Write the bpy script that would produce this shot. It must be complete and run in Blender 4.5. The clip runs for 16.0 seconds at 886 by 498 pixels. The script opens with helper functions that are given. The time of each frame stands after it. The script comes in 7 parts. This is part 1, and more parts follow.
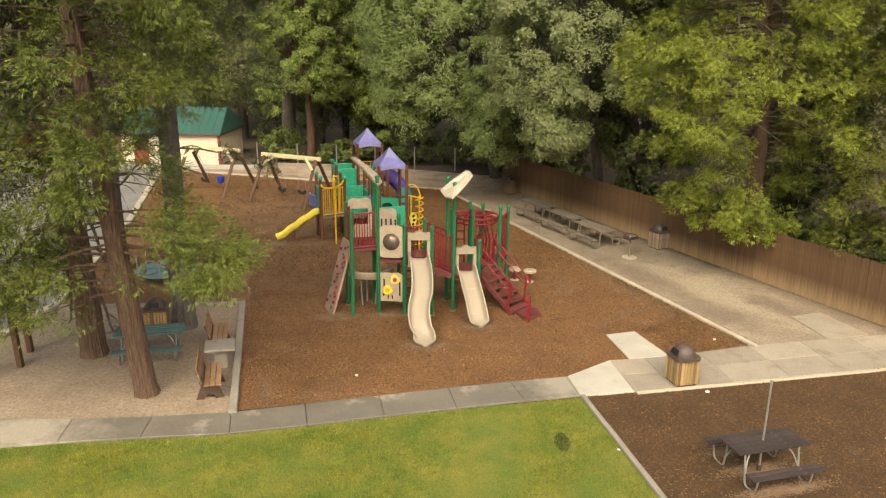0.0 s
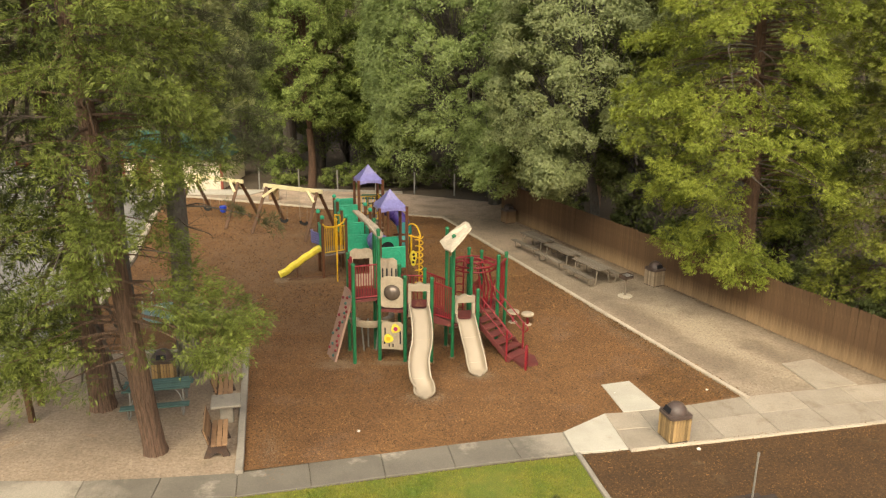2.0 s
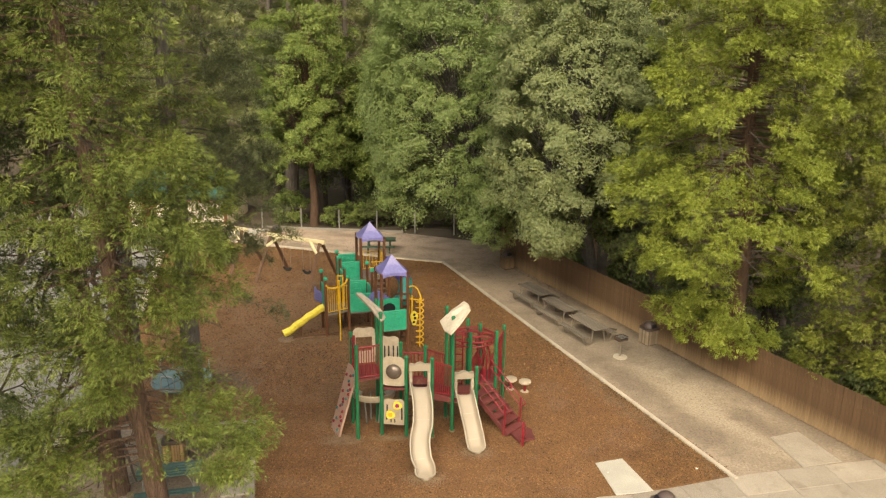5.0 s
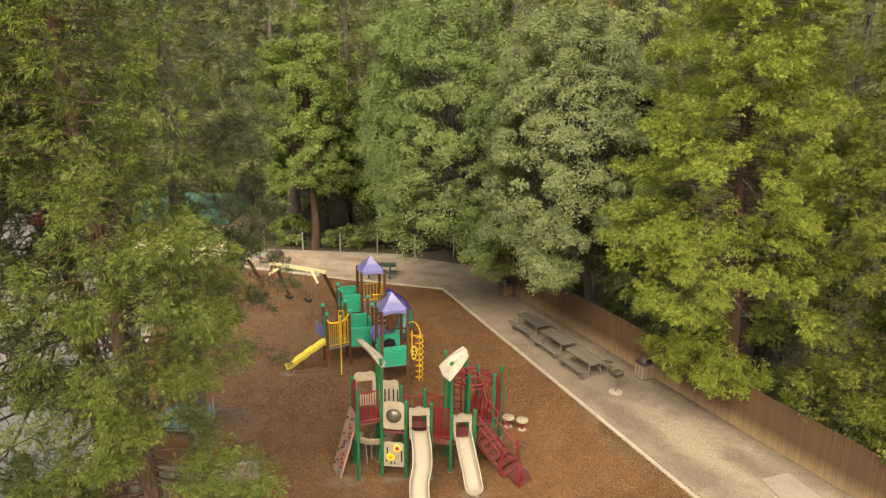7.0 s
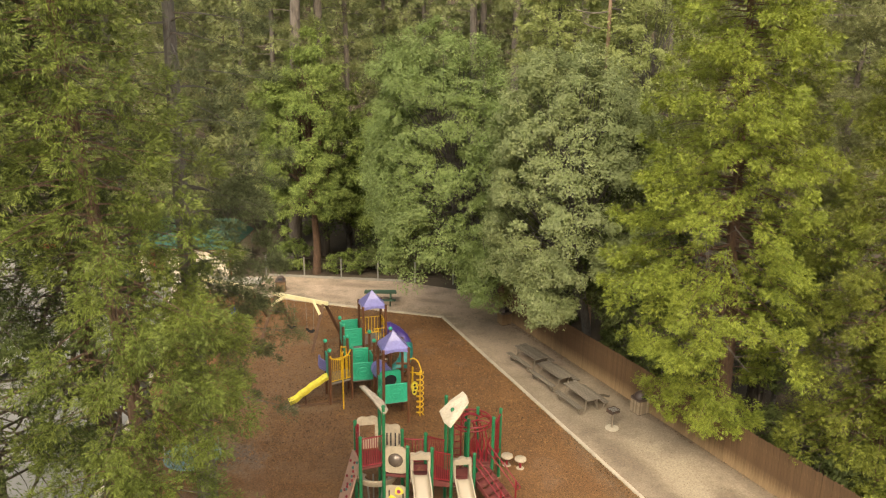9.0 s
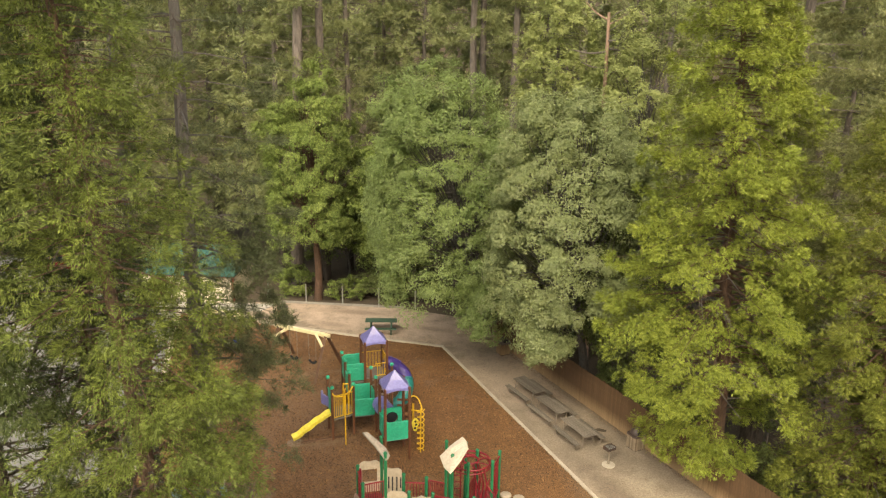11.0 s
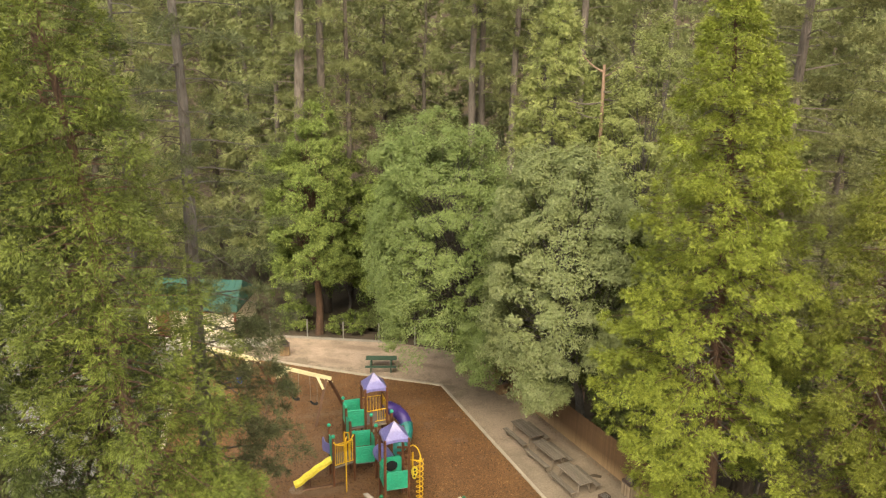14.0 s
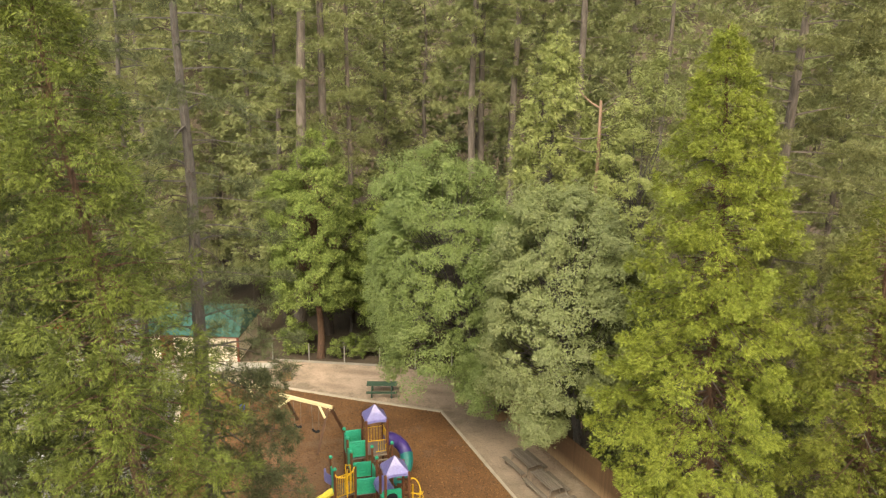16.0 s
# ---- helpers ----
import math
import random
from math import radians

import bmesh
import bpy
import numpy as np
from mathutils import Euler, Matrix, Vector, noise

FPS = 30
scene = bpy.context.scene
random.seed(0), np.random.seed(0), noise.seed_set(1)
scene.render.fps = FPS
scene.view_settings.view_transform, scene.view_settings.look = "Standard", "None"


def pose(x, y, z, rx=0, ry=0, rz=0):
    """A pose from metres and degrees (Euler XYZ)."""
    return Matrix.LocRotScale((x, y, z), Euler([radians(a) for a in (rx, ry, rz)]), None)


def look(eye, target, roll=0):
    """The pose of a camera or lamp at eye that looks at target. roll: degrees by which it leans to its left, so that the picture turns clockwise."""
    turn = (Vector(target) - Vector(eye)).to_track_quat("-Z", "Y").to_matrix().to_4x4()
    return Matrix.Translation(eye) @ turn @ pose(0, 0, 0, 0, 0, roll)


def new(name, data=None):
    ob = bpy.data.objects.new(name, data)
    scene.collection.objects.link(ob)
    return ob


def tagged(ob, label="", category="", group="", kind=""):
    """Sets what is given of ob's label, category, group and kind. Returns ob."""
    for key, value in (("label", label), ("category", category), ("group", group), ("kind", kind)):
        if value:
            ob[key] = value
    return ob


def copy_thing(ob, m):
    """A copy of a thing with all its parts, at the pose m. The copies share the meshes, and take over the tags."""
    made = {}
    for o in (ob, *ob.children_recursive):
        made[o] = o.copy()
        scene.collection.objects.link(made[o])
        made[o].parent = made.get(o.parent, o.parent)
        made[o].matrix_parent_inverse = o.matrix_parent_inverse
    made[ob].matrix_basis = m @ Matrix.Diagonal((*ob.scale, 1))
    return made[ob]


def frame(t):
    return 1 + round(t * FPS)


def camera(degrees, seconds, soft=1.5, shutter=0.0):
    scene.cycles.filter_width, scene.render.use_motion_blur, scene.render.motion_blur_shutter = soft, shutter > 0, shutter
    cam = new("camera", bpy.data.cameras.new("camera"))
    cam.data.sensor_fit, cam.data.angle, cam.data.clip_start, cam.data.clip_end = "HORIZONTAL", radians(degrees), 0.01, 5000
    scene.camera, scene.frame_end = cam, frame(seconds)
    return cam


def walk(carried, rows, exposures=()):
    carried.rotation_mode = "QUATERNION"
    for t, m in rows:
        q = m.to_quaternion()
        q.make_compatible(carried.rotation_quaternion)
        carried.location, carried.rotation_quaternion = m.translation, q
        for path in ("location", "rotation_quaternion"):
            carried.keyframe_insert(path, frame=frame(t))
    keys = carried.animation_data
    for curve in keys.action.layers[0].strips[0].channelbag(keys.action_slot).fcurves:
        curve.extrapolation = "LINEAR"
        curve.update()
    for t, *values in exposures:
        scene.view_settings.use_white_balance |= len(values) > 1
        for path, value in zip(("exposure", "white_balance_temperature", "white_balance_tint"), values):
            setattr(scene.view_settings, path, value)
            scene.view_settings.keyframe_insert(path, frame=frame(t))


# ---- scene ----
cam = camera(60.00, 16.0, soft=1.25)
PATH = [
    (0, -0.002, -0.001, 8.992, -16.279, -0.627, 0.064),
    (0.5, -0.008, -0.025, 9.357, -16.279, -0.645, 0.076),
    (1, -0.022, -0.035, 9.754, -16.289, -0.629, 0.031),
    (1.5, -0.031, -0.073, 10.222, -16.321, -0.644, 0.006),
    (2, -0.020, -0.120, 10.751, -16.360, -0.641, 0.033),
    (2.5, -0.013, -0.120, 11.270, -16.413, -0.604, 0.021),
    (3, -0.027, -0.112, 11.776, -16.442, -0.545, -0.014),
    (3.5, -0.062, -0.146, 12.252, -16.426, -0.566, -0.032),
    (4, -0.072, -0.173, 12.756, -16.484, -0.567, -0.016),
    (6.5, -0.001, -0.235, 15.029, -16.789, -0.657, 0.078),
    (7, -0.019, -0.325, 15.460, -16.711, -0.672, 0.079),
    (7.5, -0.042, -0.394, 15.875, -16.636, -0.693, 0.060),
    (8, -0.074, -0.422, 16.335, -16.655, -0.714, 0.035),
    (8.5, -0.110, -0.446, 16.791, -16.680, -0.751, 0.009),
    (9, -0.130, -0.560, 17.281, -16.625, -0.806, -0.013),
    (11.5, -0.213, -0.858, 19.577, -16.388, -0.888, -0.054),
    (12, -0.212, -0.902, 19.994, -16.334, -0.892, -0.059),
    (12.5, -0.209, -0.920, 20.399, -16.290, -0.897, -0.052),
    (13, -0.202, -0.962, 20.794, -16.239, -0.902, -0.052),
    (13.5, -0.202, -1.000, 21.200, -16.209, -0.915, -0.041),
    (14, -0.184, -0.985, 21.626, -16.196, -0.913, -0.036),
    (14.5, -0.160, -0.972, 22.088, -16.187, -0.901, -0.011),
    (15, -0.148, -1.038, 22.515, -16.179, -0.911, 0.011),
    (15.5, -0.140, -1.093, 22.944, -16.111, -0.887, 0.005),
    (16, -0.143, -1.231, 23.415, -16.028, -0.863, 0.013),
]
walk(cam, [(t, pose(x, y, z, 90 + tilt, lean, turn)) for t, x, y, z, tilt, lean, turn in PATH],
     exposures=[(0.0, 0.93, 7500, 5.0), (4.0, 0.97, 7500, 5.0), (12.0, 1.11, 7400, 5.0), (16.0, 1.18, 7400, 5.0)])

# ---- daylight: thin overcast with a wide, weak, slightly warm sun from the left behind the camera ----
SUN_ELEVATION, SUN_TURN = 44.0, -24.0
world = bpy.data.worlds.new("sky")
world.use_nodes = True
scene.world = world
wn, wl = world.node_tree.nodes, world.node_tree.links
sky = wn.new("ShaderNodeTexSky")
sky.sky_type, sky.sun_disc = "NISHITA", False
sky.sun_elevation, sky.sun_rotation = radians(SUN_ELEVATION), radians(180 + SUN_TURN)
sky.air_density, sky.dust_density, sky.ozone_density = 1.0, 4.0, 0.6
wl.new(sky.outputs[0], wn["Background"].inputs[0])
wn["Background"].inputs[1].default_value = 0.15
sun = new("sun", bpy.data.lights.new("sun", "SUN"))
sun.data.energy, sun.data.angle, sun.data.color = 2.45, radians(36), (1.0, 0.93, 0.80)
sd = Vector((math.sin(radians(SUN_TURN)) * math.cos(radians(SUN_ELEVATION)),
             -math.cos(radians(SUN_TURN)) * math.cos(radians(SUN_ELEVATION)), math.sin(radians(SUN_ELEVATION))))
sun.matrix_world = look(sd * 60, (0, 0, 0))


# ---- materials ----
def material(name, a, b=None, rough=0.7, metal=0.0, size=1.0, grain=30.0, bump=0.2, depth=0.01, piece=0.0, island=0.0,
             stain=None, stain_size=0.4, stain_cover=0.5, foot_band=None, stretch=(1, 1, 1), through_light=0.0, spec=0.4, contrast=0.9, patches=(), patch=None):
    """Two colours mixed by noise at two scales, stains with a shape of their own, variation by piece or island, and fine relief."""
    m = bpy.data.materials.new(name)
    m.use_nodes = True
    n, l = m.node_tree.nodes, m.node_tree.links
    bsdf = n["Principled BSDF"]
    b = b or tuple(c * 0.75 for c in a)
    co = n.new("ShaderNodeTexCoord")
    mp = n.new("ShaderNodeMapping")
    mp.inputs["Scale"].default_value = stretch
    l.new(co.outputs["Object"], mp.inputs[0])

    def noise_tex(scale, detail=4.0, rough_=0.6):
        t = n.new("ShaderNodeTexNoise")
        t.inputs["Scale"].default_value, t.inputs["Detail"].default_value, t.inputs["Roughness"].default_value = scale, detail, rough_
        l.new(mp.outputs[0], t.inputs["Vector"])
        return t.outputs["Fac"]

    def ramp(fac, lo, hi):
        r = n.new("ShaderNodeMapRange")
        r.inputs["From Min"].default_value, r.inputs["From Max"].default_value = lo, hi
        l.new(fac, r.inputs["Value"])
        return r.outputs["Result"]

    def mixed(fac, c1, c2, mode="MIX"):
        x = n.new("ShaderNodeMix")
        x.data_type, x.blend_type = "RGBA", mode
        for sock, v in ((x.inputs[0], fac), (x.inputs[6], c1), (x.inputs[7], c2)):
            if isinstance(v, tuple):
                sock.default_value = (*v, 1.0)
            elif isinstance(v, (int, float)):
                sock.default_value = v
            else:
                l.new(v, sock)
        return x.outputs[2]

    big, fine = noise_tex(1.0 / size), noise_tex(grain, 3.0, 0.7)
    col = mixed(ramp(big, 0.3, 0.7), a, b)
    hsv = n.new("ShaderNodeHueSaturation")
    mul = n.new("ShaderNodeMath")
    mul.operation = "MULTIPLY_ADD"
    l.new(fine, mul.inputs[0])
    mul.inputs[1].default_value, mul.inputs[2].default_value = contrast, 1.0 - contrast / 2
    value = mul.outputs[0]
    for amount, src in ((piece, "ShaderNodeObjectInfo"), (island, "ShaderNodeNewGeometry")):
        if amount:
            info = n.new(src)
            k = n.new("ShaderNodeMath")
            k.operation = "MULTIPLY_ADD"
            l.new(info.outputs["Random" if piece and src == "ShaderNodeObjectInfo" else "Random Per Island"], k.inputs[0])
            k.inputs[1].default_value, k.inputs[2].default_value = amount, 1.0 - amount / 2
            v2 = n.new("ShaderNodeMath")
            v2.operation = "MULTIPLY"
            l.new(value, v2.inputs[0]), l.new(k.outputs[0], v2.inputs[1])
            value = v2.outputs[0]
    l.new(value, hsv.inputs["Value"])
    if stain:
        col = mixed(ramp(noise_tex(1.0 / stain_size, 6.0, 0.65), 1 - stain_cover, 1.12 - stain_cover), col, stain)
    if foot_band:
        # uneven band above the foot, up to about its fourth value in metres: pale dusty splash on the fence boards,
        # shade painted dark on the far trunks
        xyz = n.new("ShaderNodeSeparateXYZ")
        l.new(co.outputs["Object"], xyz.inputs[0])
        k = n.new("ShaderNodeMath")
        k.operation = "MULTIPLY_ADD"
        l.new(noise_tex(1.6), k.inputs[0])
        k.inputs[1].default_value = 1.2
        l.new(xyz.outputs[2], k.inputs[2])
        col = mixed(ramp(k.outputs[0], foot_band[3] + 0.6, 0.35), col, foot_band[:3])
    for cx, cy, rx, ry, turn_, *own in patches:
        # areas of another colour with a ragged rim, about an ellipse in plan: damp, scuffed, or lightened against tree
        # shade
        tm = n.new("ShaderNodeMapping")
        tm.vector_type = "TEXTURE"
        tm.inputs["Location"].default_value, tm.inputs["Scale"].default_value = (cx, cy, 0), (rx, ry, 1000)
        tm.inputs["Rotation"].default_value = (0, 0, radians(turn_))
        l.new(co.outputs["Object"], tm.inputs[0])
        ln = n.new("ShaderNodeVectorMath")
        ln.operation = "LENGTH"
        l.new(tm.outputs[0], ln.inputs[0])
        k = n.new("ShaderNodeMath")
        k.operation = "MULTIPLY_ADD"
        l.new(noise_tex(0.9, 7.0, 0.72), k.inputs[0])
        k.inputs[1].default_value = 3.2
        l.new(ln.outputs["Value"], k.inputs[2])
        col = mixed(ramp(k.outputs[0], 2.8, 1.95), col, tuple(own) or patch)
    l.new(col, hsv.inputs["Color"])
    l.new(hsv.outputs[0], bsdf.inputs["Base Color"])
    bsdf.inputs["Roughness"].default_value, bsdf.inputs["Metallic"].default_value = rough, metal
    bsdf.inputs["Specular IOR Level"].default_value = spec
    if bump:
        bp = n.new("ShaderNodeBump")
        bp.inputs["Strength"].default_value, bp.inputs["Distance"].default_value = bump, depth
        l.new(fine, bp.inputs["Height"])
        l.new(bp.outputs[0], bsdf.inputs["Normal"])
    if through_light:
        tr = n.new("ShaderNodeBsdfTranslucent")
        l.new(hsv.outputs[0], tr.inputs["Color"])
        mx = n.new("ShaderNodeMixShader")
        mx.inputs[0].default_value = through_light
        l.new(bsdf.outputs[0], mx.inputs[1]), l.new(tr.outputs[0], mx.inputs[2])
        l.new(mx.outputs[0], n["Material Output"].inputs["Surface"])
    return m


M = {}
M["forest"] = material("forest_floor", (0.10, 0.075, 0.05), (0.06, 0.045, 0.03), 0.95, size=2.5, grain=14, bump=0.8, depth=0.05)
M["mulch"] = material("bark_mulch", (0.192, 0.096, 0.037), (0.128, 0.062, 0.025), 0.9, size=2.2, grain=19, contrast=2.2, bump=1.0, depth=0.03,
                      stain=(0.17, 0.098, 0.056), stain_size=1.8, stain_cover=0.45, patches=((-7.0, 33.0, 4.5, 10.0, 15), (-4.6, 28.0, 2.0, 3.0, 0), (7.0, 25.6, 0.7, 5.5, 23, 0.165, 0.105, 0.062), (-9.3, 27.1, 2.3, 1.9, 0, 0.20, 0.135, 0.088), (-9.0, 27.2, 1.6, 1.2, 0, 0.135, 0.098, 0.072)), patch=(0.192, 0.112, 0.060))
M["mulch_old"] = material("old_bark_mulch", (0.083, 0.043, 0.0165), (0.054, 0.029, 0.012), 0.9, size=1.8, grain=19, contrast=2.4, bump=1.0, depth=0.03, stain=(0.105, 0.068, 0.036), stain_size=1.2, stain_cover=0.4)
M["chips_old"] = material("old_mulch_chips", (0.185, 0.092, 0.03), (0.075, 0.039, 0.015), 0.85, size=0.8, grain=20, bump=0.3, island=1.2)
M["chips"] = material("mulch_chips", (0.215, 0.115, 0.047), (0.12, 0.06, 0.026), 0.85, size=0.8, grain=20, bump=0.3, island=1.5)
# far pale areas: pinkish earth, its colour also lifted to offset tree shade
M["dirt"] = material("packed_dirt", (0.275, 0.218, 0.158), (0.195, 0.15, 0.108), 0.95, size=1.9, grain=13, contrast=1.3, bump=0.4, depth=0.02,
                     stain=(0.205, 0.157, 0.114), stain_size=0.9, stain_cover=0.43, patch=(0.175, 0.133, 0.095),
                     patches=((9.9, 25.6, 1.4, 4.6, 26, 0.305, 0.246, 0.177), (-2.5, 46.4, 11.0, 3.0, -16, 0.44, 0.325, 0.242), (4.0, 38.5, 2.2, 5.0, 24, 0.33, 0.25, 0.185), (9.0, 23.6, 0.9, 1.8, 40), (11.4, 24.0, 0.6, 2.2, 30),
                              (7.5, 27.6, 0.7, 3.6, 24), (12.3, 25.6, 0.42, 9.0, 25.5), (8.2, 34.0, 0.45, 5.5, 25.5), (-0.6, 45.6, 1.3, 0.5, -16, 0.30, 0.222, 0.163), (-5.6, 48.4, 2.6, 0.5, -10, 0.28, 0.205, 0.15), (-7.2, 46.2, 1.2, 0.4, -18, 0.30, 0.222, 0.163)))
M["sand"] = material("sandy_ground", (0.295, 0.228, 0.167), (0.225, 0.171, 0.122), 0.95, size=1.1, grain=12, contrast=1.3, bump=0.6, depth=0.03,
                     stain=(0.29, 0.20, 0.13), stain_size=0.9, stain_cover=0.38)
M["worn"] = material("worn_earth", (0.25, 0.165, 0.10), (0.175, 0.11, 0.065), 0.95, size=0.3, grain=16, bump=0.2, island=0.6)
M["old_concrete"] = material("damp_concrete", (0.155, 0.137, 0.112), (0.118, 0.104, 0.085), 0.65, size=0.9, grain=40, bump=0.2, piece=0.25,
                             stain=(0.30, 0.265, 0.215), stain_size=1.3, stain_cover=0.425, patches=((-9.6, 15.5, 2.4, 0.9, 6), (3.1, 18.1, 0.9, 0.8, 0)), patch=(0.29, 0.255, 0.207))
M["concrete"] = material("pale_concrete", (0.39, 0.365, 0.31), (0.32, 0.296, 0.248), 0.85, size=0.8, grain=45, bump=0.2, piece=0.18,
                         stain=(0.29, 0.25, 0.19), stain_size=0.7, stain_cover=0.36)
M["dusty_concrete"] = material("dusty_brown_concrete", (0.30, 0.255, 0.202), (0.25, 0.21, 0.163), 0.9, size=0.9, grain=30, bump=0.3, piece=0.25, contrast=1.1,
                               stain=(0.225, 0.183, 0.138), stain_size=0.8, stain_cover=0.45)
M["curb"] = material("curb_concrete", (0.45, 0.385, 0.30), (0.35, 0.295, 0.228), 0.85, size=0.7, grain=40, bump=0.3, stain=(0.3, 0.24, 0.18), stain_size=0.5, stain_cover=0.4)
M["grey_curb"] = material("grey_curb_concrete", (0.27, 0.24, 0.20), (0.20, 0.178, 0.15), 0.85, size=0.7, grain=40, bump=0.3, stain=(0.15, 0.13, 0.105), stain_size=0.5, stain_cover=0.4)
M["litter"] = material("needle_litter", (0.22, 0.145, 0.09), (0.13, 0.085, 0.055), 0.9, size=0.5, grain=20, bump=0, island=0.9)
M["asphalt"] = material("asphalt", (0.215, 0.205, 0.19), (0.16, 0.152, 0.14), 0.9, size=2, grain=40, bump=0.3)
M["soil"] = material("lawn_soil", (0.09, 0.13, 0.02), (0.19, 0.175, 0.034), 0.95, size=0.9, grain=30, bump=0.8, depth=0.03)
M["grass"] = material("grass_blades", (0.125, 0.185, 0.022), (0.235, 0.232, 0.035), 0.6, size=0.9, grain=4, contrast=1.2, bump=0, island=0.7, through_light=0.3)
M["fence"] = material("stained_fence_boards", (0.124, 0.07, 0.035), (0.086, 0.048, 0.025), 0.8, size=0.6, grain=35, bump=0.3, piece=0.22, stretch=(6, 6, 0.7),
                      stain=(0.19, 0.125, 0.062), stain_size=0.5, stain_cover=0.42, foot_band=(0.315, 0.21, 0.115, 0.8))
M["slat"] = material("weathered_slats", (0.33, 0.22, 0.10), (0.17, 0.11, 0.055), 0.8, size=0.3, grain=30, bump=0.4, piece=1.0, stretch=(5, 5, 0.8))
M["brown_plastic"] = material("brown_plastic_lid", (0.085, 0.06, 0.05), (0.065, 0.045, 0.04), 0.45, size=0.5, grain=25, bump=0.1)
M["grey_wood"] = material("weathered_grey_wood", (0.225, 0.186, 0.145), (0.105, 0.085, 0.065), 0.85, size=0.12, grain=30, bump=0.6, piece=0.4, stretch=(1, 5, 5), contrast=1.5)
M["dark_wood"] = material("dark_weathered_wood", (0.05, 0.036, 0.032), (0.03, 0.022, 0.021), 0.8, size=0.3, grain=40, bump=0.4, piece=0.5, stain=(0.12, 0.095, 0.08), stain_size=0.25, stain_cover=0.36)
M["brown_wood"] = material("reddish_bench_wood", (0.29, 0.17, 0.095), (0.20, 0.115, 0.062), 0.7, size=0.4, grain=40, bump=0.3, piece=0.3)
M["green_wood"] = material("green_painted_wood", (0.035, 0.11, 0.085), (0.03, 0.085, 0.065), 0.6, size=0.4, grain=40, bump=0.2, piece=0.2)
M["faded_green"] = material("faded_teal_paint", (0.085, 0.15, 0.135), (0.055, 0.11, 0.098), 0.6, size=0.3, grain=40, bump=0.2, piece=0.3)
M["dull_green"] = material("dull_green_bench", (0.05, 0.095, 0.06), (0.04, 0.07, 0.045), 0.7, size=0.4, grain=40, bump=0.2, piece=0.2)
M["teal_top"] = material("pale_teal_paint", (0.14, 0.215, 0.225), (0.105, 0.165, 0.175), 0.6, size=0.4, grain=40, bump=0.2)
M["steel"] = material("galvanised_steel", (0.36, 0.345, 0.32), (0.27, 0.26, 0.24), 0.5, metal=0.6, size=0.2, grain=30, bump=0.05)
M["tan_steel"] = material("dusty_tan_steel", (0.23, 0.185, 0.14), (0.17, 0.135, 0.10), 0.7, metal=0.2, size=0.2, grain=30, bump=0.05)
M["grey_slat"] = material("faded_grey_slats", (0.27, 0.205, 0.14), (0.19, 0.14, 0.095), 0.8, size=0.4, grain=30, bump=0.4, piece=0.6)
M["magenta"] = material("magenta_plastic", (0.35, 0.03, 0.16), (0.28, 0.025, 0.13), 0.45, bump=0.02)
M["iron"] = material("rusty_iron", (0.06, 0.045, 0.04), (0.10, 0.06, 0.04), 0.8, metal=0.3, size=0.2, grain=40, bump=0.3)
M["tan"] = material("tan_plastic", (0.39, 0.32, 0.24), (0.34, 0.28, 0.205), 0.5, size=0.6, grain=12, bump=0.04, stain=(0.33, 0.26, 0.185), stain_size=0.35, stain_cover=0.36)
M["tan_slide"] = material("smooth_tan_plastic", (0.315, 0.262, 0.198), (0.28, 0.232, 0.175), 0.45, size=0.8, grain=10, bump=0.02, contrast=0.15)
M["tan_leaf"] = material("sun_bleached_tan_plastic", (0.50, 0.43, 0.335), (0.44, 0.375, 0.29), 0.5, size=0.5, grain=12, bump=0.04)
M["grey_leaf"] = material("dusty_tan_roof_plastic", (0.27, 0.225, 0.18), (0.22, 0.185, 0.145), 0.55, size=0.5, grain=12, bump=0.04)
M["green_metal"] = material("green_powder_coat", (0.012, 0.135, 0.055), (0.01, 0.105, 0.045), 0.4, size=0.5, grain=14, bump=0.03)
M["green"] = material("green_plastic", (0.02, 0.33, 0.195), (0.017, 0.27, 0.16), 0.5, size=0.5, grain=12, bump=0.04, stain=(0.04, 0.36, 0.23), stain_size=0.3, stain_cover=0.4)
M["red"] = material("dark_red_powder_coat", (0.20, 0.012, 0.02), (0.155, 0.01, 0.018), 0.45, size=0.5, grain=14, bump=0.03)
M["red_deck"] = material("worn_red_decking", (0.135, 0.03, 0.028), (0.10, 0.027, 0.025), 0.7, size=0.4, grain=35, bump=0.2, stain=(0.17, 0.08, 0.05), stain_size=0.3, stain_cover=0.42)
M["brown_post"] = material("brown_post", (0.125, 0.05, 0.025), (0.095, 0.04, 0.02), 0.5, size=0.5, grain=14, bump=0.05)
M["purple"] = material("purple_plastic", (0.165, 0.158, 0.38), (0.14, 0.132, 0.32), 0.28, size=0.5, grain=10, bump=0.03, spec=0.7, stain=(0.25, 0.24, 0.46), stain_size=0.4, stain_cover=0.4)
M["deep_purple"] = material("deep_purple_plastic", (0.052, 0.032, 0.18), (0.04, 0.025, 0.14), 0.4, size=0.5, grain=10, bump=0.03)
M["teal"] = material("teal_plastic", (0.015, 0.16, 0.15), (0.012, 0.13, 0.12), 0.4, size=0.5, grain=10, bump=0.03)
M["yellow"] = material("yellow_plastic", (0.72, 0.62, 0.085), (0.62, 0.52, 0.06), 0.45, size=0.5, grain=10, bump=0.03)
M["yellow_metal"] = material("yellow_powder_coat", (0.62, 0.38, 0.02), (0.52, 0.31, 0.02), 0.45, size=0.5, grain=10, bump=0.03)
M["grey_deck"] = material("grey_vinyl_deck", (0.17, 0.14, 0.13), (0.13, 0.11, 0.10), 0.7, size=0.4, grain=30, bump=0.1)
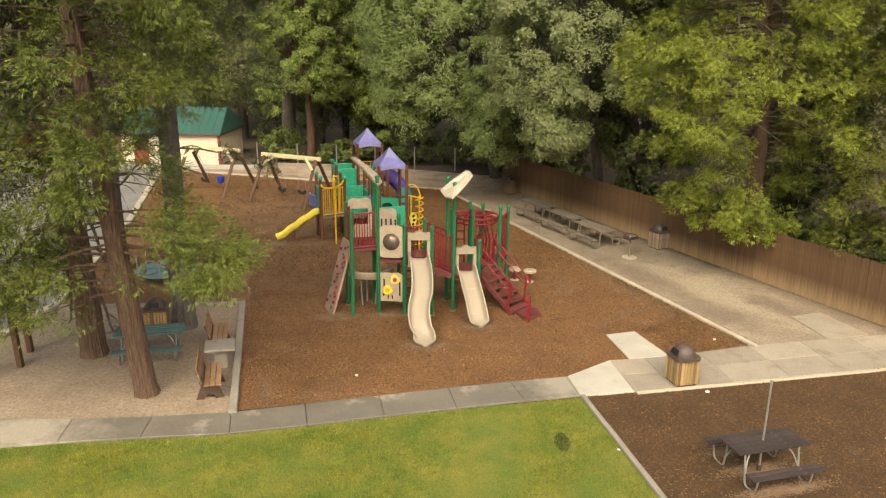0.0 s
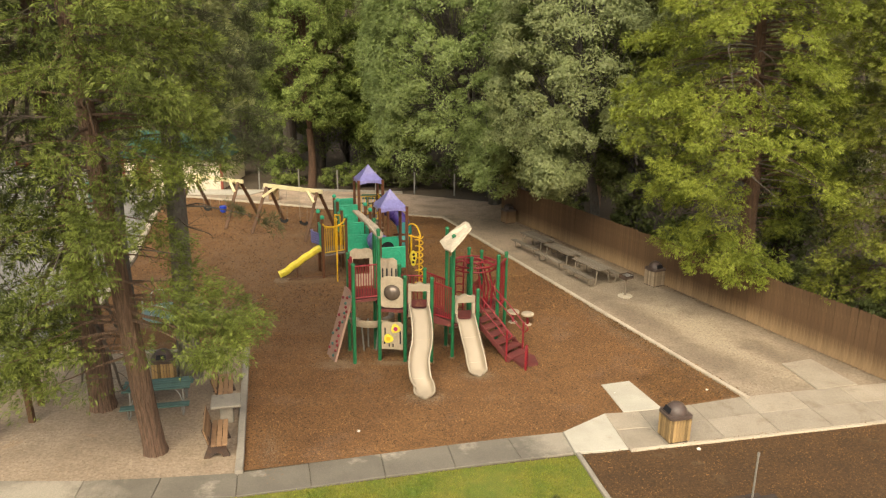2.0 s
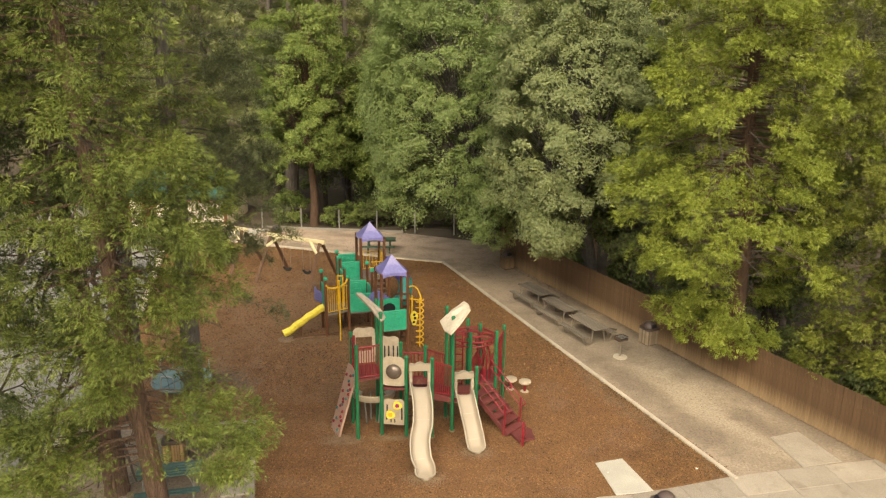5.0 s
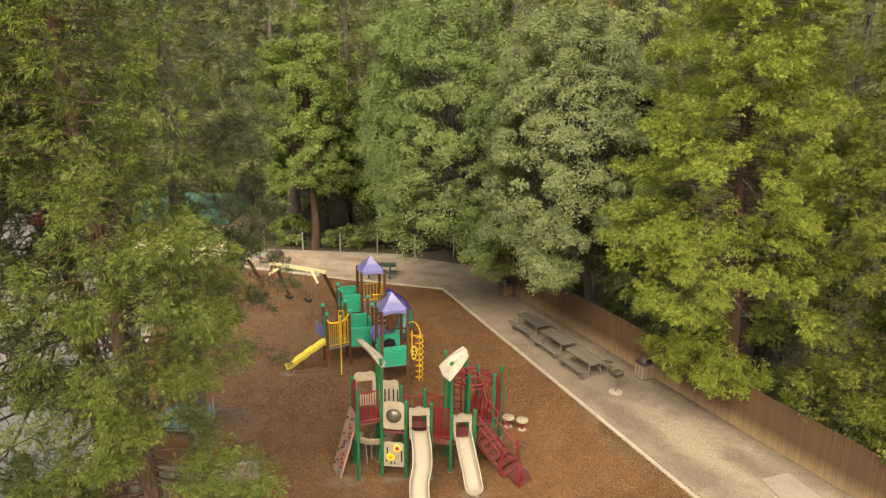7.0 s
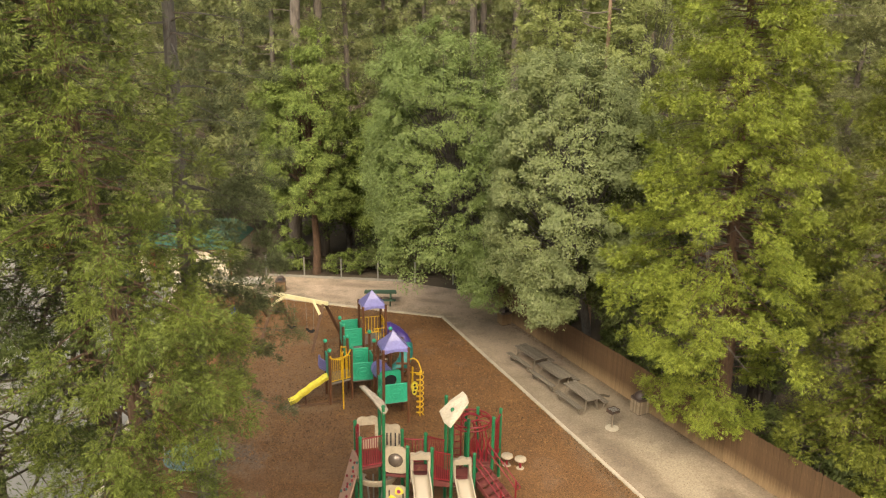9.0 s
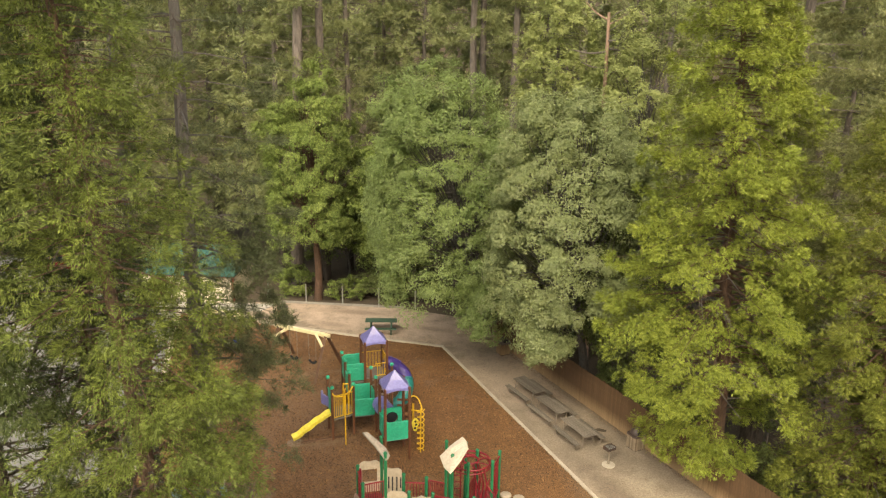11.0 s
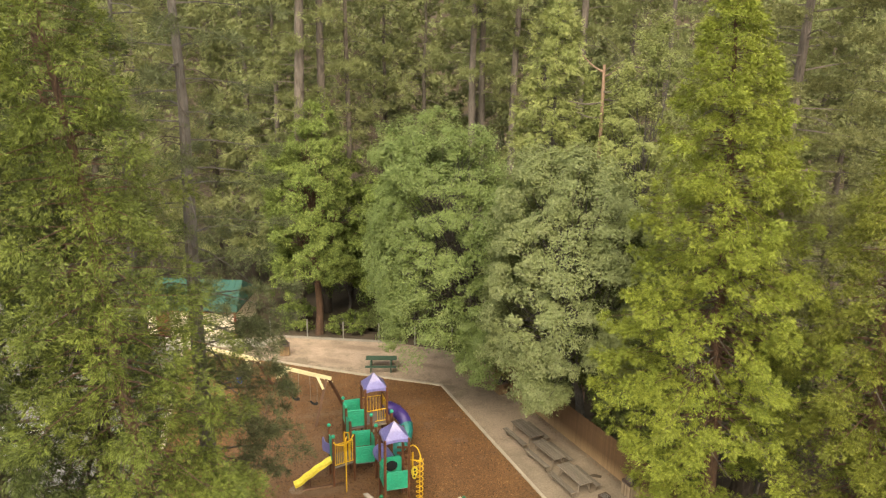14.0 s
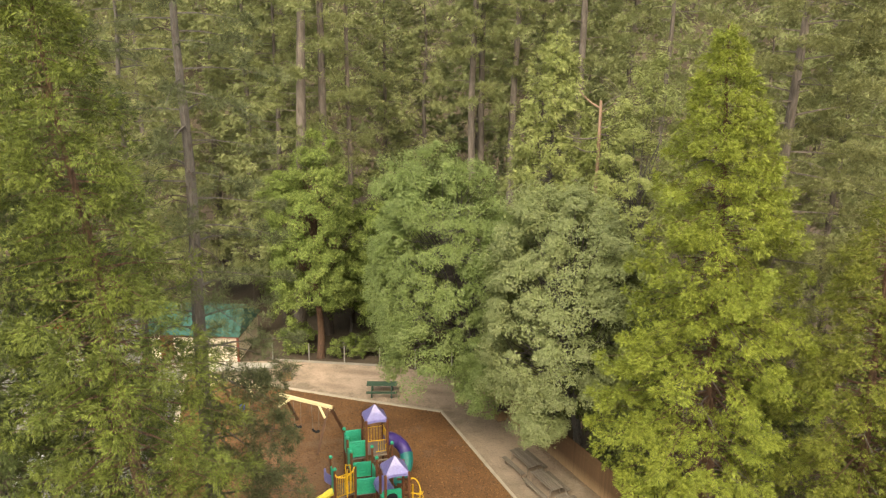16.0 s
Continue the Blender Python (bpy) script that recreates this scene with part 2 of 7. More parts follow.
# painted darkness of openings: bin flaps, panel slots, footholes, tunnel mouth
M["black"] = material("dark_hollow", (0.01, 0.01, 0.015), (0.008, 0.008, 0.01), 0.7)
M["bubble"] = material("smoked_bubble", (0.16, 0.125, 0.10), (0.12, 0.095, 0.08), 0.18, metal=0.35, size=0.5, grain=5, bump=0)
M["timber"] = material("brown_swing_timber", (0.12, 0.062, 0.034), (0.08, 0.042, 0.024), 0.75, size=0.5, grain=30, bump=0.3)
M["pale_beam"] = material("cream_painted_beam", (0.68, 0.60, 0.36), (0.60, 0.52, 0.30), 0.6, size=0.5, grain=20, bump=0.1)
M["rubber"] = material("black_rubber", (0.02, 0.02, 0.02), None, 0.7)
M["blue"] = material("blue_swing_seat", (0.02, 0.06, 0.50), None, 0.4)
M["climb_wall"] = material("grey_climbing_wall", (0.36, 0.235, 0.185), (0.29, 0.185, 0.145), 0.6, size=0.4, grain=20, bump=0.1)
M["teal_hold"] = material("teal_hold", (0.05, 0.13, 0.12), None, 0.5)
M["redbark"] = material("cedar_bark", (0.155, 0.09, 0.056), (0.085, 0.05, 0.034), 0.95, size=0.25, grain=9, bump=1.0, depth=0.08, stretch=(4, 4, 0.5), stain=(0.10, 0.06, 0.04), stain_size=0.3, stain_cover=0.45)
M["greybark"] = material("grey_pine_bark", (0.13, 0.117, 0.104), (0.09, 0.081, 0.073), 0.95, size=0.3, grain=7, bump=1.0, depth=0.08, stretch=(3, 3, 0.7), stain=(0.08, 0.06, 0.05), stain_size=0.25, stain_cover=0.45)
M["furrowbark"] = material("furrowed_brown_bark", (0.165, 0.10, 0.067), (0.095, 0.06, 0.044), 0.95, size=0.25, grain=3.5, contrast=2.2, bump=1.0, depth=0.12, stretch=(6, 6, 0.5))
M["darkbark"] = material("dark_mossy_bark", (0.125, 0.097, 0.076), (0.075, 0.058, 0.046), 0.95, size=0.3, grain=7, bump=1.0, depth=0.08, stretch=(3, 3, 0.7))
# dark lower trunk: shade under the far trees worked into the bark colour
M["farbark"] = material("pale_far_bark", (0.165, 0.137, 0.116), (0.105, 0.087, 0.074), 0.95, size=0.8, grain=2.2, contrast=1.6, bump=1.0, depth=0.1, stretch=(3, 3, 0.7), stain=(0.09, 0.07, 0.055), stain_size=0.7, stain_cover=0.42, foot_band=(0.05, 0.038, 0.03, 7.0))
M["snag"] = material("orange_snag_wood", (0.31, 0.20, 0.14), (0.25, 0.165, 0.12), 0.9, size=0.5, grain=8, bump=0.6, depth=0.03)
M["pale_twig"] = material("grey_twigs", (0.165, 0.14, 0.118), (0.095, 0.08, 0.068), 0.95, size=0.5, grain=8, bump=0.3)
M["twig"] = material("dry_twigs", (0.05, 0.038, 0.03), (0.10, 0.08, 0.065), 0.95, size=0.5, grain=8, bump=0.3)


def leaf(name, a, b, island=0.8, light=0.33, rough=0.6, gloss=0.2, uneven=0.6):
    return material(name, a, b, rough, size=1.1, grain=0.9, bump=0, island=island, through_light=light, spec=gloss, contrast=uneven)


M["leaf_cedar"] = leaf("cedar_sprays", (0.25, 0.282, 0.047), (0.168, 0.205, 0.037), 0.7, 0.26, uneven=0.9)
M["leaf_cedar_dark"] = leaf("green_cedar_sprays", (0.09, 0.112, 0.032), (0.05, 0.066, 0.022), 0.8, 0.2)
M["leaf_cedar_olive"] = leaf("olive_cedar_sprays", (0.18, 0.192, 0.032), (0.107, 0.122, 0.024), 0.8, 0.22)
M["leaf_cedar_mid"] = leaf("mid_green_cedar_sprays", (0.158, 0.188, 0.036), (0.068, 0.086, 0.022), 1.0, 0.14, uneven=1.1)
M["leaf_maple"] = leaf("broad_green_leaves", (0.258, 0.322, 0.112), (0.192, 0.25, 0.084), 0.5, 0.4, 0.5, 0.45)
M["leaf_alder"] = leaf("grey_green_leaves", (0.305, 0.336, 0.153), (0.24, 0.276, 0.118), 0.45, 0.4, 0.5, 0.45)
M["leaf_hill"] = leaf("hillside_leaves", (0.24, 0.26, 0.11), (0.16, 0.18, 0.075))
M["leaf_light"] = leaf("light_yellow_green_leaves", (0.33, 0.35, 0.13), (0.25, 0.285, 0.10), 0.5)
M["leaf_oak"] = leaf("olive_green_leaves", (0.222, 0.272, 0.074), (0.155, 0.205, 0.054))
M["leaf_pine"] = leaf("pine_needles", (0.235, 0.24, 0.10), (0.16, 0.168, 0.07), 0.7, 0.3)
# shade behind the fences put into the leaf colour; also the dark weed
M["leaf_shade"] = leaf("weed_and_shade_dark_leaves", (0.13, 0.155, 0.05), (0.085, 0.10, 0.035))
# darker copy of the pine needles, with the shade put into their colour
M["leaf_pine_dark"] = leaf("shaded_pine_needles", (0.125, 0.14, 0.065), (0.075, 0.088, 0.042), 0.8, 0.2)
M["leaf_far"] = leaf("far_needles", (0.27, 0.282, 0.12), (0.168, 0.192, 0.081), 0.4)
M["cream"] = material("cream_block_wall", (0.62, 0.55, 0.43), (0.55, 0.48, 0.37), 0.8, size=0.8, grain=30, bump=0.2)
M["redtrim"] = material("red_brown_trim", (0.22, 0.05, 0.03), None, 0.6)
M["tealroof"] = material("teal_metal_roof", (0.035, 0.105, 0.085), (0.03, 0.085, 0.07), 0.5, size=1, grain=12, bump=0.05)
M["white_paint"] = material("white_car_paint", (0.7, 0.7, 0.68), None, 0.25, bump=0)
M["red_paint"] = material("red_car_paint", (0.22, 0.015, 0.02), None, 0.25, bump=0)
M["glass"] = material("dark_car_glass", (0.02, 0.025, 0.03), None, 0.08, bump=0)
M["white_rock"] = material("white_scrap", (0.7, 0.66, 0.6), None, 0.8)


# ---- mesh helpers ----
class Geo:
    def __init__(self):
        self.v, self.f = [], []

    def add(self, verts, faces):
        k = len(self.v)
        self.v += [tuple(p) for p in verts]
        self.f += [tuple(i + k for i in f) for f in faces]
        return self

    def box(self, c, s, m=None, chamfer=0.0):
        x, y, z = (d / 2 for d in s)
        if chamfer:
            e = chamfer
            ring = [(-x + e, -y), (x - e, -y), (x, -y + e), (x, y - e), (x - e, y), (-x + e, y), (-x, y - e), (-x, -y + e)]
            vs = []
            for zz, k in ((-z, 1), (-z + e, 0), (z - e, 0), (z, 1)):
                for px, py in ring:
                    vs.append((px - math.copysign(e, px) * k * 0.7, py - math.copysign(e, py) * k * 0.7, zz))
            fs = [tuple(range(7, -1, -1)), tuple(range(24, 32))]
            for r in range(3):
                fs += [(r * 8 + i, r * 8 + (i + 1) % 8, r * 8 + 8 + (i + 1) % 8, r * 8 + 8 + i) for i in range(8)]
        else:
            vs = [(sx * x, sy * y, sz * z) for sz in (-1, 1) for sx, sy in ((-1, -1), (1, -1), (1, 1), (-1, 1))]
            fs = [(3, 2, 1, 0), (4, 5, 6, 7), (0, 1, 5, 4), (1, 2, 6, 5), (2, 3, 7, 6), (3, 0, 4, 7)]
        vs = [Vector(p) for p in vs]
        if m is not None:
            vs = [m @ p for p in vs]
        return self.add([p + Vector(c) for p in vs], fs)

    def tube(self, pts, r, n=8, closed=False):
        pts = [Vector(p) for p in pts]
        rs = r if isinstance(r, (list, tuple)) else [r] * len(pts)
        vs, fs, ref = [], [], None
        for i, p in enumerate(pts):
            a, b = (pts[i - 1], pts[(i + 1) % len(pts)]) if closed else (pts[max(i - 1, 0)], pts[min(i + 1, len(pts) - 1)])
            t = (b - a).normalized()
            if ref is None:
                ref = t.orthogonal().normalized()
            ref = (ref - t * ref.dot(t)).normalized()
            s = t.cross(ref)
            vs += [p + (ref * math.cos(q) + s * math.sin(q)) * rs[i] for q in (2 * math.pi * k / n for k in range(n))]
        for i in range(len(pts) if closed else len(pts) - 1):
            j = (i + 1) % len(pts)
            fs += [(i * n + k, i * n + (k + 1) % n, j * n + (k + 1) % n, j * n + k) for k in range(n)]
        if not closed:
            fs += [tuple(range(n - 1, -1, -1)), tuple((len(pts) - 1) * n + k for k in range(n))]
        return self.add(vs, fs)

    def rod(self, p, q, r, n=8):
        return self.tube([p, q], r, n)

    def ball(self, c, r, n=8, squash=1.0, z0=-1.0):
        c = Vector(c)
        rows = 5
        vs, fs = [], []
        for i in range(rows + 1):
            a = math.asin(z0) + (math.pi / 2 - math.asin(z0)) * i / rows
            vs += [c + Vector((math.cos(a) * math.cos(q), math.cos(a) * math.sin(q), math.sin(a) * squash)) * r for q in (2 * math.pi * k / n for k in range(n))]
        for i in range(rows):
            fs += [(i * n + k, i * n + (k + 1) % n, i * n + n + (k + 1) % n, i * n + n + k) for k in range(n)]
        fs.append(tuple(range(n - 1, -1, -1)))
        return self.add(vs, fs)

    def prism(self, outline, z0, z1):
        """An upright prism over a plan outline."""
        n = len(outline)
        vs = [(x, y, z0) for x, y in outline] + [(x, y, z1) for x, y in outline]
        return self.add(vs, [tuple(range(n - 1, -1, -1)), tuple(range(n, 2 * n))] + [(i, (i + 1) % n, n + (i + 1) % n, n + i) for i in range(n)])

    def plate(self, outline, origin, along, thick, up=(0, 0, 1)):
        """A plate whose outline (s, h) stands in the plane of along and up."""
        o, a, u = Vector(origin), Vector(along).normalized(), Vector(up).normalized()
        nrm = a.cross(u) * thick / 2
        n = len(outline)
        pts = [o + a * s + u * h for s, h in outline]
        return self.add([p + nrm for p in pts] + [p - nrm for p in pts],
                        [tuple(range(n)), tuple(range(2 * n - 1, n - 1, -1))] + [(i, n + i, n + (i + 1) % n, (i + 1) % n) for i in range(n)])

    def holed(self, outline, hole, origin, along, thick, up=(0, 0, 1)):
        """A plate with one hole; both loops have the same count of points."""
        o, a, u = Vector(origin), Vector(along).normalized(), Vector(up).normalized()
        nrm = a.cross(u) * thick / 2
        n = len(outline)
        A = [o + a * s + u * h for s, h in outline]
        B = [o + a * s + u * h for s, h in hole]
        vs = [p + nrm for p in A] + [p + nrm for p in B] + [p - nrm for p in A] + [p - nrm for p in B]
        fs = []
        for i in range(n):
            j = (i + 1) % n
            fs += [(i, j, n + j, n + i), (2 * n + j, 2 * n + i, 3 * n + i, 3 * n + j), (j, i, 2 * n + i, 2 * n + j), (n + i, n + j, 3 * n + j, 3 * n + i)]
        return self.add(vs, fs)

    def sweep(self, profile, pts, up=(0, 0, 1), scales=None, heights=None):
        """A closed profile (side, normal) carried along a path; scales: the width at each point."""
        pts = [Vector(p) for p in pts]
        n, vs, fs = len(profile), [], []
        for i, p in enumerate(pts):
            t = (pts[min(i + 1, len(pts) - 1)] - pts[max(i - 1, 0)]).normalized()
            s = t.cross(Vector(up)).normalized()
            k = s.cross(t)
            vs += [p + s * a * (scales[i] if scales else 1) + k * b * (heights[i] if heights and b > 0 else 1) for a, b in profile]
        for i in range(len(pts) - 1):
            fs += [(i * n + k, i * n + (k + 1) % n, (i + 1) * n + (k + 1) % n, (i + 1) * n + k) for k in range(n)]
        fs += [tuple(range(n - 1, -1, -1)), tuple((len(pts) - 1) * n + k for k in range(n))]
        return self.add(vs, fs)

    def mesh(self, name, mat, smooth=False):
        me = bpy.data.meshes.new(name)
        me.from_pydata(self.v, [], self.f)
        bm = bmesh.new()
        bm.from_mesh(me)
        bmesh.ops.recalc_face_normals(bm, faces=bm.faces)
        if smooth:
            for e in bm.edges:
                e.smooth = len(e.link_faces) == 2 and e.calc_face_angle(0) < 0.7
            for f in bm.faces:
                f.smooth = True
        bm.to_mesh(me)
        bm.free()
        me.materials.append(mat)
        return me


def thing(name, at, label, category, group="", kind=""):
    ob = new(name)
    ob.empty_display_size = 0.2
    ob.matrix_basis = at if isinstance(at, Matrix) else Matrix.Translation((*at, 0) if len(at) == 2 else at)
    return tagged(ob, label, category, group, kind)


def part(name, geo, mat=None, parent=None, label="", smooth=False):
    """One mesh object, given in world coordinates, under a thing or under a part."""
    me = geo.mesh(name, mat, smooth) if isinstance(geo, Geo) else geo
    ob = new(name, me)
    if parent is not None:
        ob.parent = parent
        if parent.type == "EMPTY":
            ob.matrix_parent_inverse = parent.matrix_basis.inverted()
    return tagged(ob, label)


def solid(name, geo, mat, label, category, group="", kind="", smooth=False):
    return tagged(part(name, geo, mat, None, "", smooth), label, category, group, kind)


def piece(name, me, m, parent):
    """A small repeat on shared mesh data, under a piece of the setting or a thing."""
    ob = new(name, me)
    ob.parent = parent
    ob.matrix_basis = (parent.matrix_basis.inverted() if parent.type == "EMPTY" else Matrix.Identity(4)) @ m
    return ob


def curve_pts(pts, n=6):
    """Catmull-Rom through the points."""
    P = [Vector(p) for p in pts]
    out = []
    for i in range(len(P) - 1):
        a, b, c, d = P[max(i - 1, 0)], P[i], P[i + 1], P[min(i + 2, len(P) - 1)]
        for k in range(n):
            t = k / n
            out.append(0.5 * (2 * b + (c - a) * t + (2 * a - 5 * b + 4 * c - d) * t * t + (3 * b - a - 3 * c + d) * t ** 3))
    return out + [P[-1]]


def circle(cx, cy, r, n=24, ry=None):
    return [(cx + r * math.cos(2 * math.pi * k / n), cy + (ry or r) * math.sin(2 * math.pi * k / n)) for k in range(n)]


# ---- the setting: ground, beds, paths, kerbs ----
def sheet(name, outline, z, mat, label, category, step=1.2, lift=0.02):
    """A flat bed with a gently uneven surface over a plan outline."""
    bm = bmesh.new()
    face = bm.faces.new([bm.verts.new((x, y, z)) for x, y in outline])
    x0, x1 = min(p[0] for p in outline), max(p[0] for p in outline)
    y0, y1 = min(p[1] for p in outline), max(p[1] for p in outline)
    for axis, lo, hi in ((0, x0, x1), (1, y0, y1)):
        k = lo + step
        while k < hi:
            co, no = [0, 0, 0], [0, 0, 0]
            co[axis], no[axis] = k, 1
            bmesh.ops.bisect_plane(bm, geom=bm.verts[:] + bm.edges[:] + bm.faces[:], plane_co=co, plane_no=no)
            k += step
    for v in bm.verts:
        if not v.is_boundary:
            v.co.z += lift * (noise.noise((v.co.x * 0.5, v.co.y * 0.5, 3)) + 0.5 * noise.noise((v.co.x * 1.7, v.co.y * 1.7, 8)))
    me = bpy.data.meshes.new(name)
    bm.to_mesh(me)
    bm.free()
    for p in me.polygons:
        p.use_smooth = True
    me.materials.append(mat)
    return tagged(new(name, me), label, category, kind="structure")


def hill(x, y):
    """The valley side that rises behind the far woods."""
    d = max(0.0, math.hypot(x * 0.8, y - 20) - 62) if y > 20 else max(0.0, abs(x) * 0.8 - 62)
    return min(120.0, 0.62 * d + 2.5 * noise.noise((x * 0.03, y * 0.03, 1)) * min(1, d / 10))


g = Geo()
RINGS = (20, 40, 55, 66, 76, 88, 105, 130, 170, 230, 400, 900, 2500)
g.add([(0, 20, 0)] + [(r * math.cos(q), 20 + r * math.sin(q), hill(r * math.cos(q), 20 + r * math.sin(q))) for r in RINGS for q in (2 * math.pi * k / 64 for k in range(64))],
      [(0, 1 + k, 1 + (k + 1) % 64) for k in range(64)] +
      [(1 + 64 * i + k, 65 + 64 * i + k, 65 + 64 * i + (k + 1) % 64, 1 + 64 * i + (k + 1) % 64) for i in range(len(RINGS) - 1) for k in range(64)])
solid("ground", g, M["forest"], "brown needle-covered forest floor rising to a wooded hillside", "ground", kind="structure", smooth=True)

MULCH = [(-4.95, 16.62), (3.38, 18.68), (4.76, 19.74), (5.35, 19.8), (6.46, 20.02), (9.22, 20.85), (0.12, 42.67), (-5.03, 44.1), (-9.97, 45.6), (-17.6, 47.9), (-14.2, 34.0), (-12.4, 23.4), (-8.7, 23.7), (-6.57, 23.9)]
sheet("mulch_bed", MULCH, 0.03, M["mulch"], "reddish-brown bark mulch under the play equipment", "mulch", 1.0, 0.035)
MULCH_B = [(3.75, 17.52), (5.08, 17.83), (7.76, 18.44), (12.3, 19.41), (20, 21.1), (22, 8), (5.7, 6.5), (4.44, 13.27)]
sheet("mulch_bed_south", MULCH_B, 0.03, M["mulch_old"], "dark brown bark mulch round the lone picnic table", "mulch", 1.0, 0.03)
SAND = [(-4.97, 16.5), (-6.6, 23.86), (-8.7, 23.66), (-12.4, 23.36), (-13.2, 19.0), (-13.4, 15.5), (-8.5, 16.1)]
sheet("sand_area", SAND, 0.02, M["sand"], "pale sandy ground with needles under the conifers", "sand", 0.8, 0.03)
DIRT = [(9.28, 20.85), (11.68, 21.45), (16.2, 22.4), (14.6, 22.6), (3.9, 46.8), (-3.0, 49.4), (-12.0, 50.2), (-18.5, 49.5), (-17.6, 48.1), (-9.97, 45.8), (-5.03, 44.3), (0.2, 42.8)]
sheet("dirt_path", DIRT, 0.015, M["dirt"], "packed tan dirt path with pale patches, worn and lightened against tree shade", "path", 1.1, 0.025)
LAWN = [(-14, 14.1), (-8.45, 15.03), (-4.77, 15.51), (-3.07, 15.92), (0.41, 16.8), (3.55, 17.5), (4.36, 13.27), (5.6, 6.5), (-14, 6.5)]
sheet("lawn", LAWN, 0.02, M["soil"], "short yellow-green lawn", "lawn", 0.9, 0.03)
LOT = [(-13.4, 14.0), (-13.2, 19.0), (-12.6, 23.4), (-14.4, 34.0), (-17.8, 48.0), (-19.5, 60), (-60, 60), (-60, 14.0)]
sheet("car_park", LOT, 0.012, M["asphalt"], "pale grey worn asphalt of the car park", "car park", 4.0, 0.0)


def slab_run(parent, quads, mat, z=0.06, gap=0.007):
    for q in quads:
        cx, cy = sum(p[0] for p in q) / 4, sum(p[1] for p in q) / 4
        top, e = [], 0.02
        for x, y in q:
            d = math.hypot(x - cx, y - cy)
            top.append((x - (x - cx) * gap / d, y - (y - cy) * gap / d))
        up = [(x - (x - cx) * e / math.hypot(x - cx, y - cy), y - (y - cy) * e / math.hypot(x - cx, y - cy)) for x, y in top]
        s = Geo()
        s.add([(x, y, -0.05) for x, y in top] + [(x, y, z - 0.012) for x, y in top] + [(x, y, z) for x, y in up],
              [(0, 1, 5, 4), (1, 2, 6, 5), (2, 3, 7, 6), (3, 0, 4, 7), (4, 5, 9, 8), (5, 6, 10, 9), (6, 7, 11, 10), (7, 4, 8, 11), (8, 9, 10, 11)])
        part("slab", s, mat, parent)


def strip(a, b, wide, high, n=10, z0=-0.05):
    """A kerb between two plan points."""
    s, A, B = Geo(), Vector((*a, 0)), Vector((*b, 0))
    side = (B - A).normalized().cross(Vector((0, 0, 1)))
    pts = [A.lerp(B, k / n) + side * 0.02 * noise.noise((k * 0.7, a[0], a[1])) for k in range(n + 1)]
    w, e = wide / 2, 0.018
    return s.sweep([(-w, z0), (w, z0), (w, high - e), (w - e, high), (-w + e, high), (-w, high - e)], pts)


NORTH = [(-10.9, 16.05), (-8.58, 16.09), (-6.78, 16.26), (-4.98, 16.5), (-3.3, 16.96), (-1.52, 17.44), (0.21, 17.9), (1.83, 18.3), (3.37, 18.64)]
SOUTH = [(-10.8, 14.65), (-8.45, 15.05), (-6.71, 15.3), (-4.77, 15.53), (-3.07, 15.94), (-1.32, 16.42), (0.41, 16.84), (2.11, 17.26), (3.52, 17.58)]
walkway = thing("sidewalk", (0, 16.8), "damp grey concrete sidewalk between lawn and mulch", "sidewalk", kind="structure")
slab_run(walkway, [(SOUTH[i], SOUTH[i + 1], NORTH[i + 1], NORTH[i]) for i in range(8)], M["old_concrete"])
walkway2 = thing("walkway", (8, 19.3), "pale concrete walkway of square slabs", "walkway", kind="structure")
N2 = [(4.74, 19.72), (5.75, 19.86), (7.4, 20.31), (9.05, 20.83), (10.7, 21.2), (12.4, 21.56), (14.1, 21.9), (15.9, 22.3), (17.6, 22.7)]
S2 = [(4.98, 17.8), (6.05, 18.03), (7.75, 18.44), (9.4, 18.8), (11.05, 19.15), (12.75, 19.52), (14.45, 19.9), (16.2, 20.3), (17.9, 20.7)]
mid = [((a[0] + b[0]) / 2, (a[1] + b[1]) / 2 + 0.02) for a, b in zip(N2, S2)]
slab_run(walkway2, [((3.53, 17.58), (4.98, 17.8), (4.74, 19.72), (3.38, 18.66))], M["concrete"], 0.065)
slab_run(walkway2, [(S2[i], S2[i + 1], mid[i + 1], mid[i]) for i in range(8)] + [(mid[i], mid[i + 1], N2[i + 1], N2[i]) for i in range(8)], M["dusty_concrete"])
slab_run(walkway2, [((5.3, 19.82), (6.5, 20.03), (5.93, 21.84), (5.0, 21.56))], M["concrete"], 0.066)
slab_run(walkway2, [((11.66, 21.44), (13.1, 21.8), (12.5, 23.7), (11.35, 23.3))], M["dusty_concrete"], 0.05)
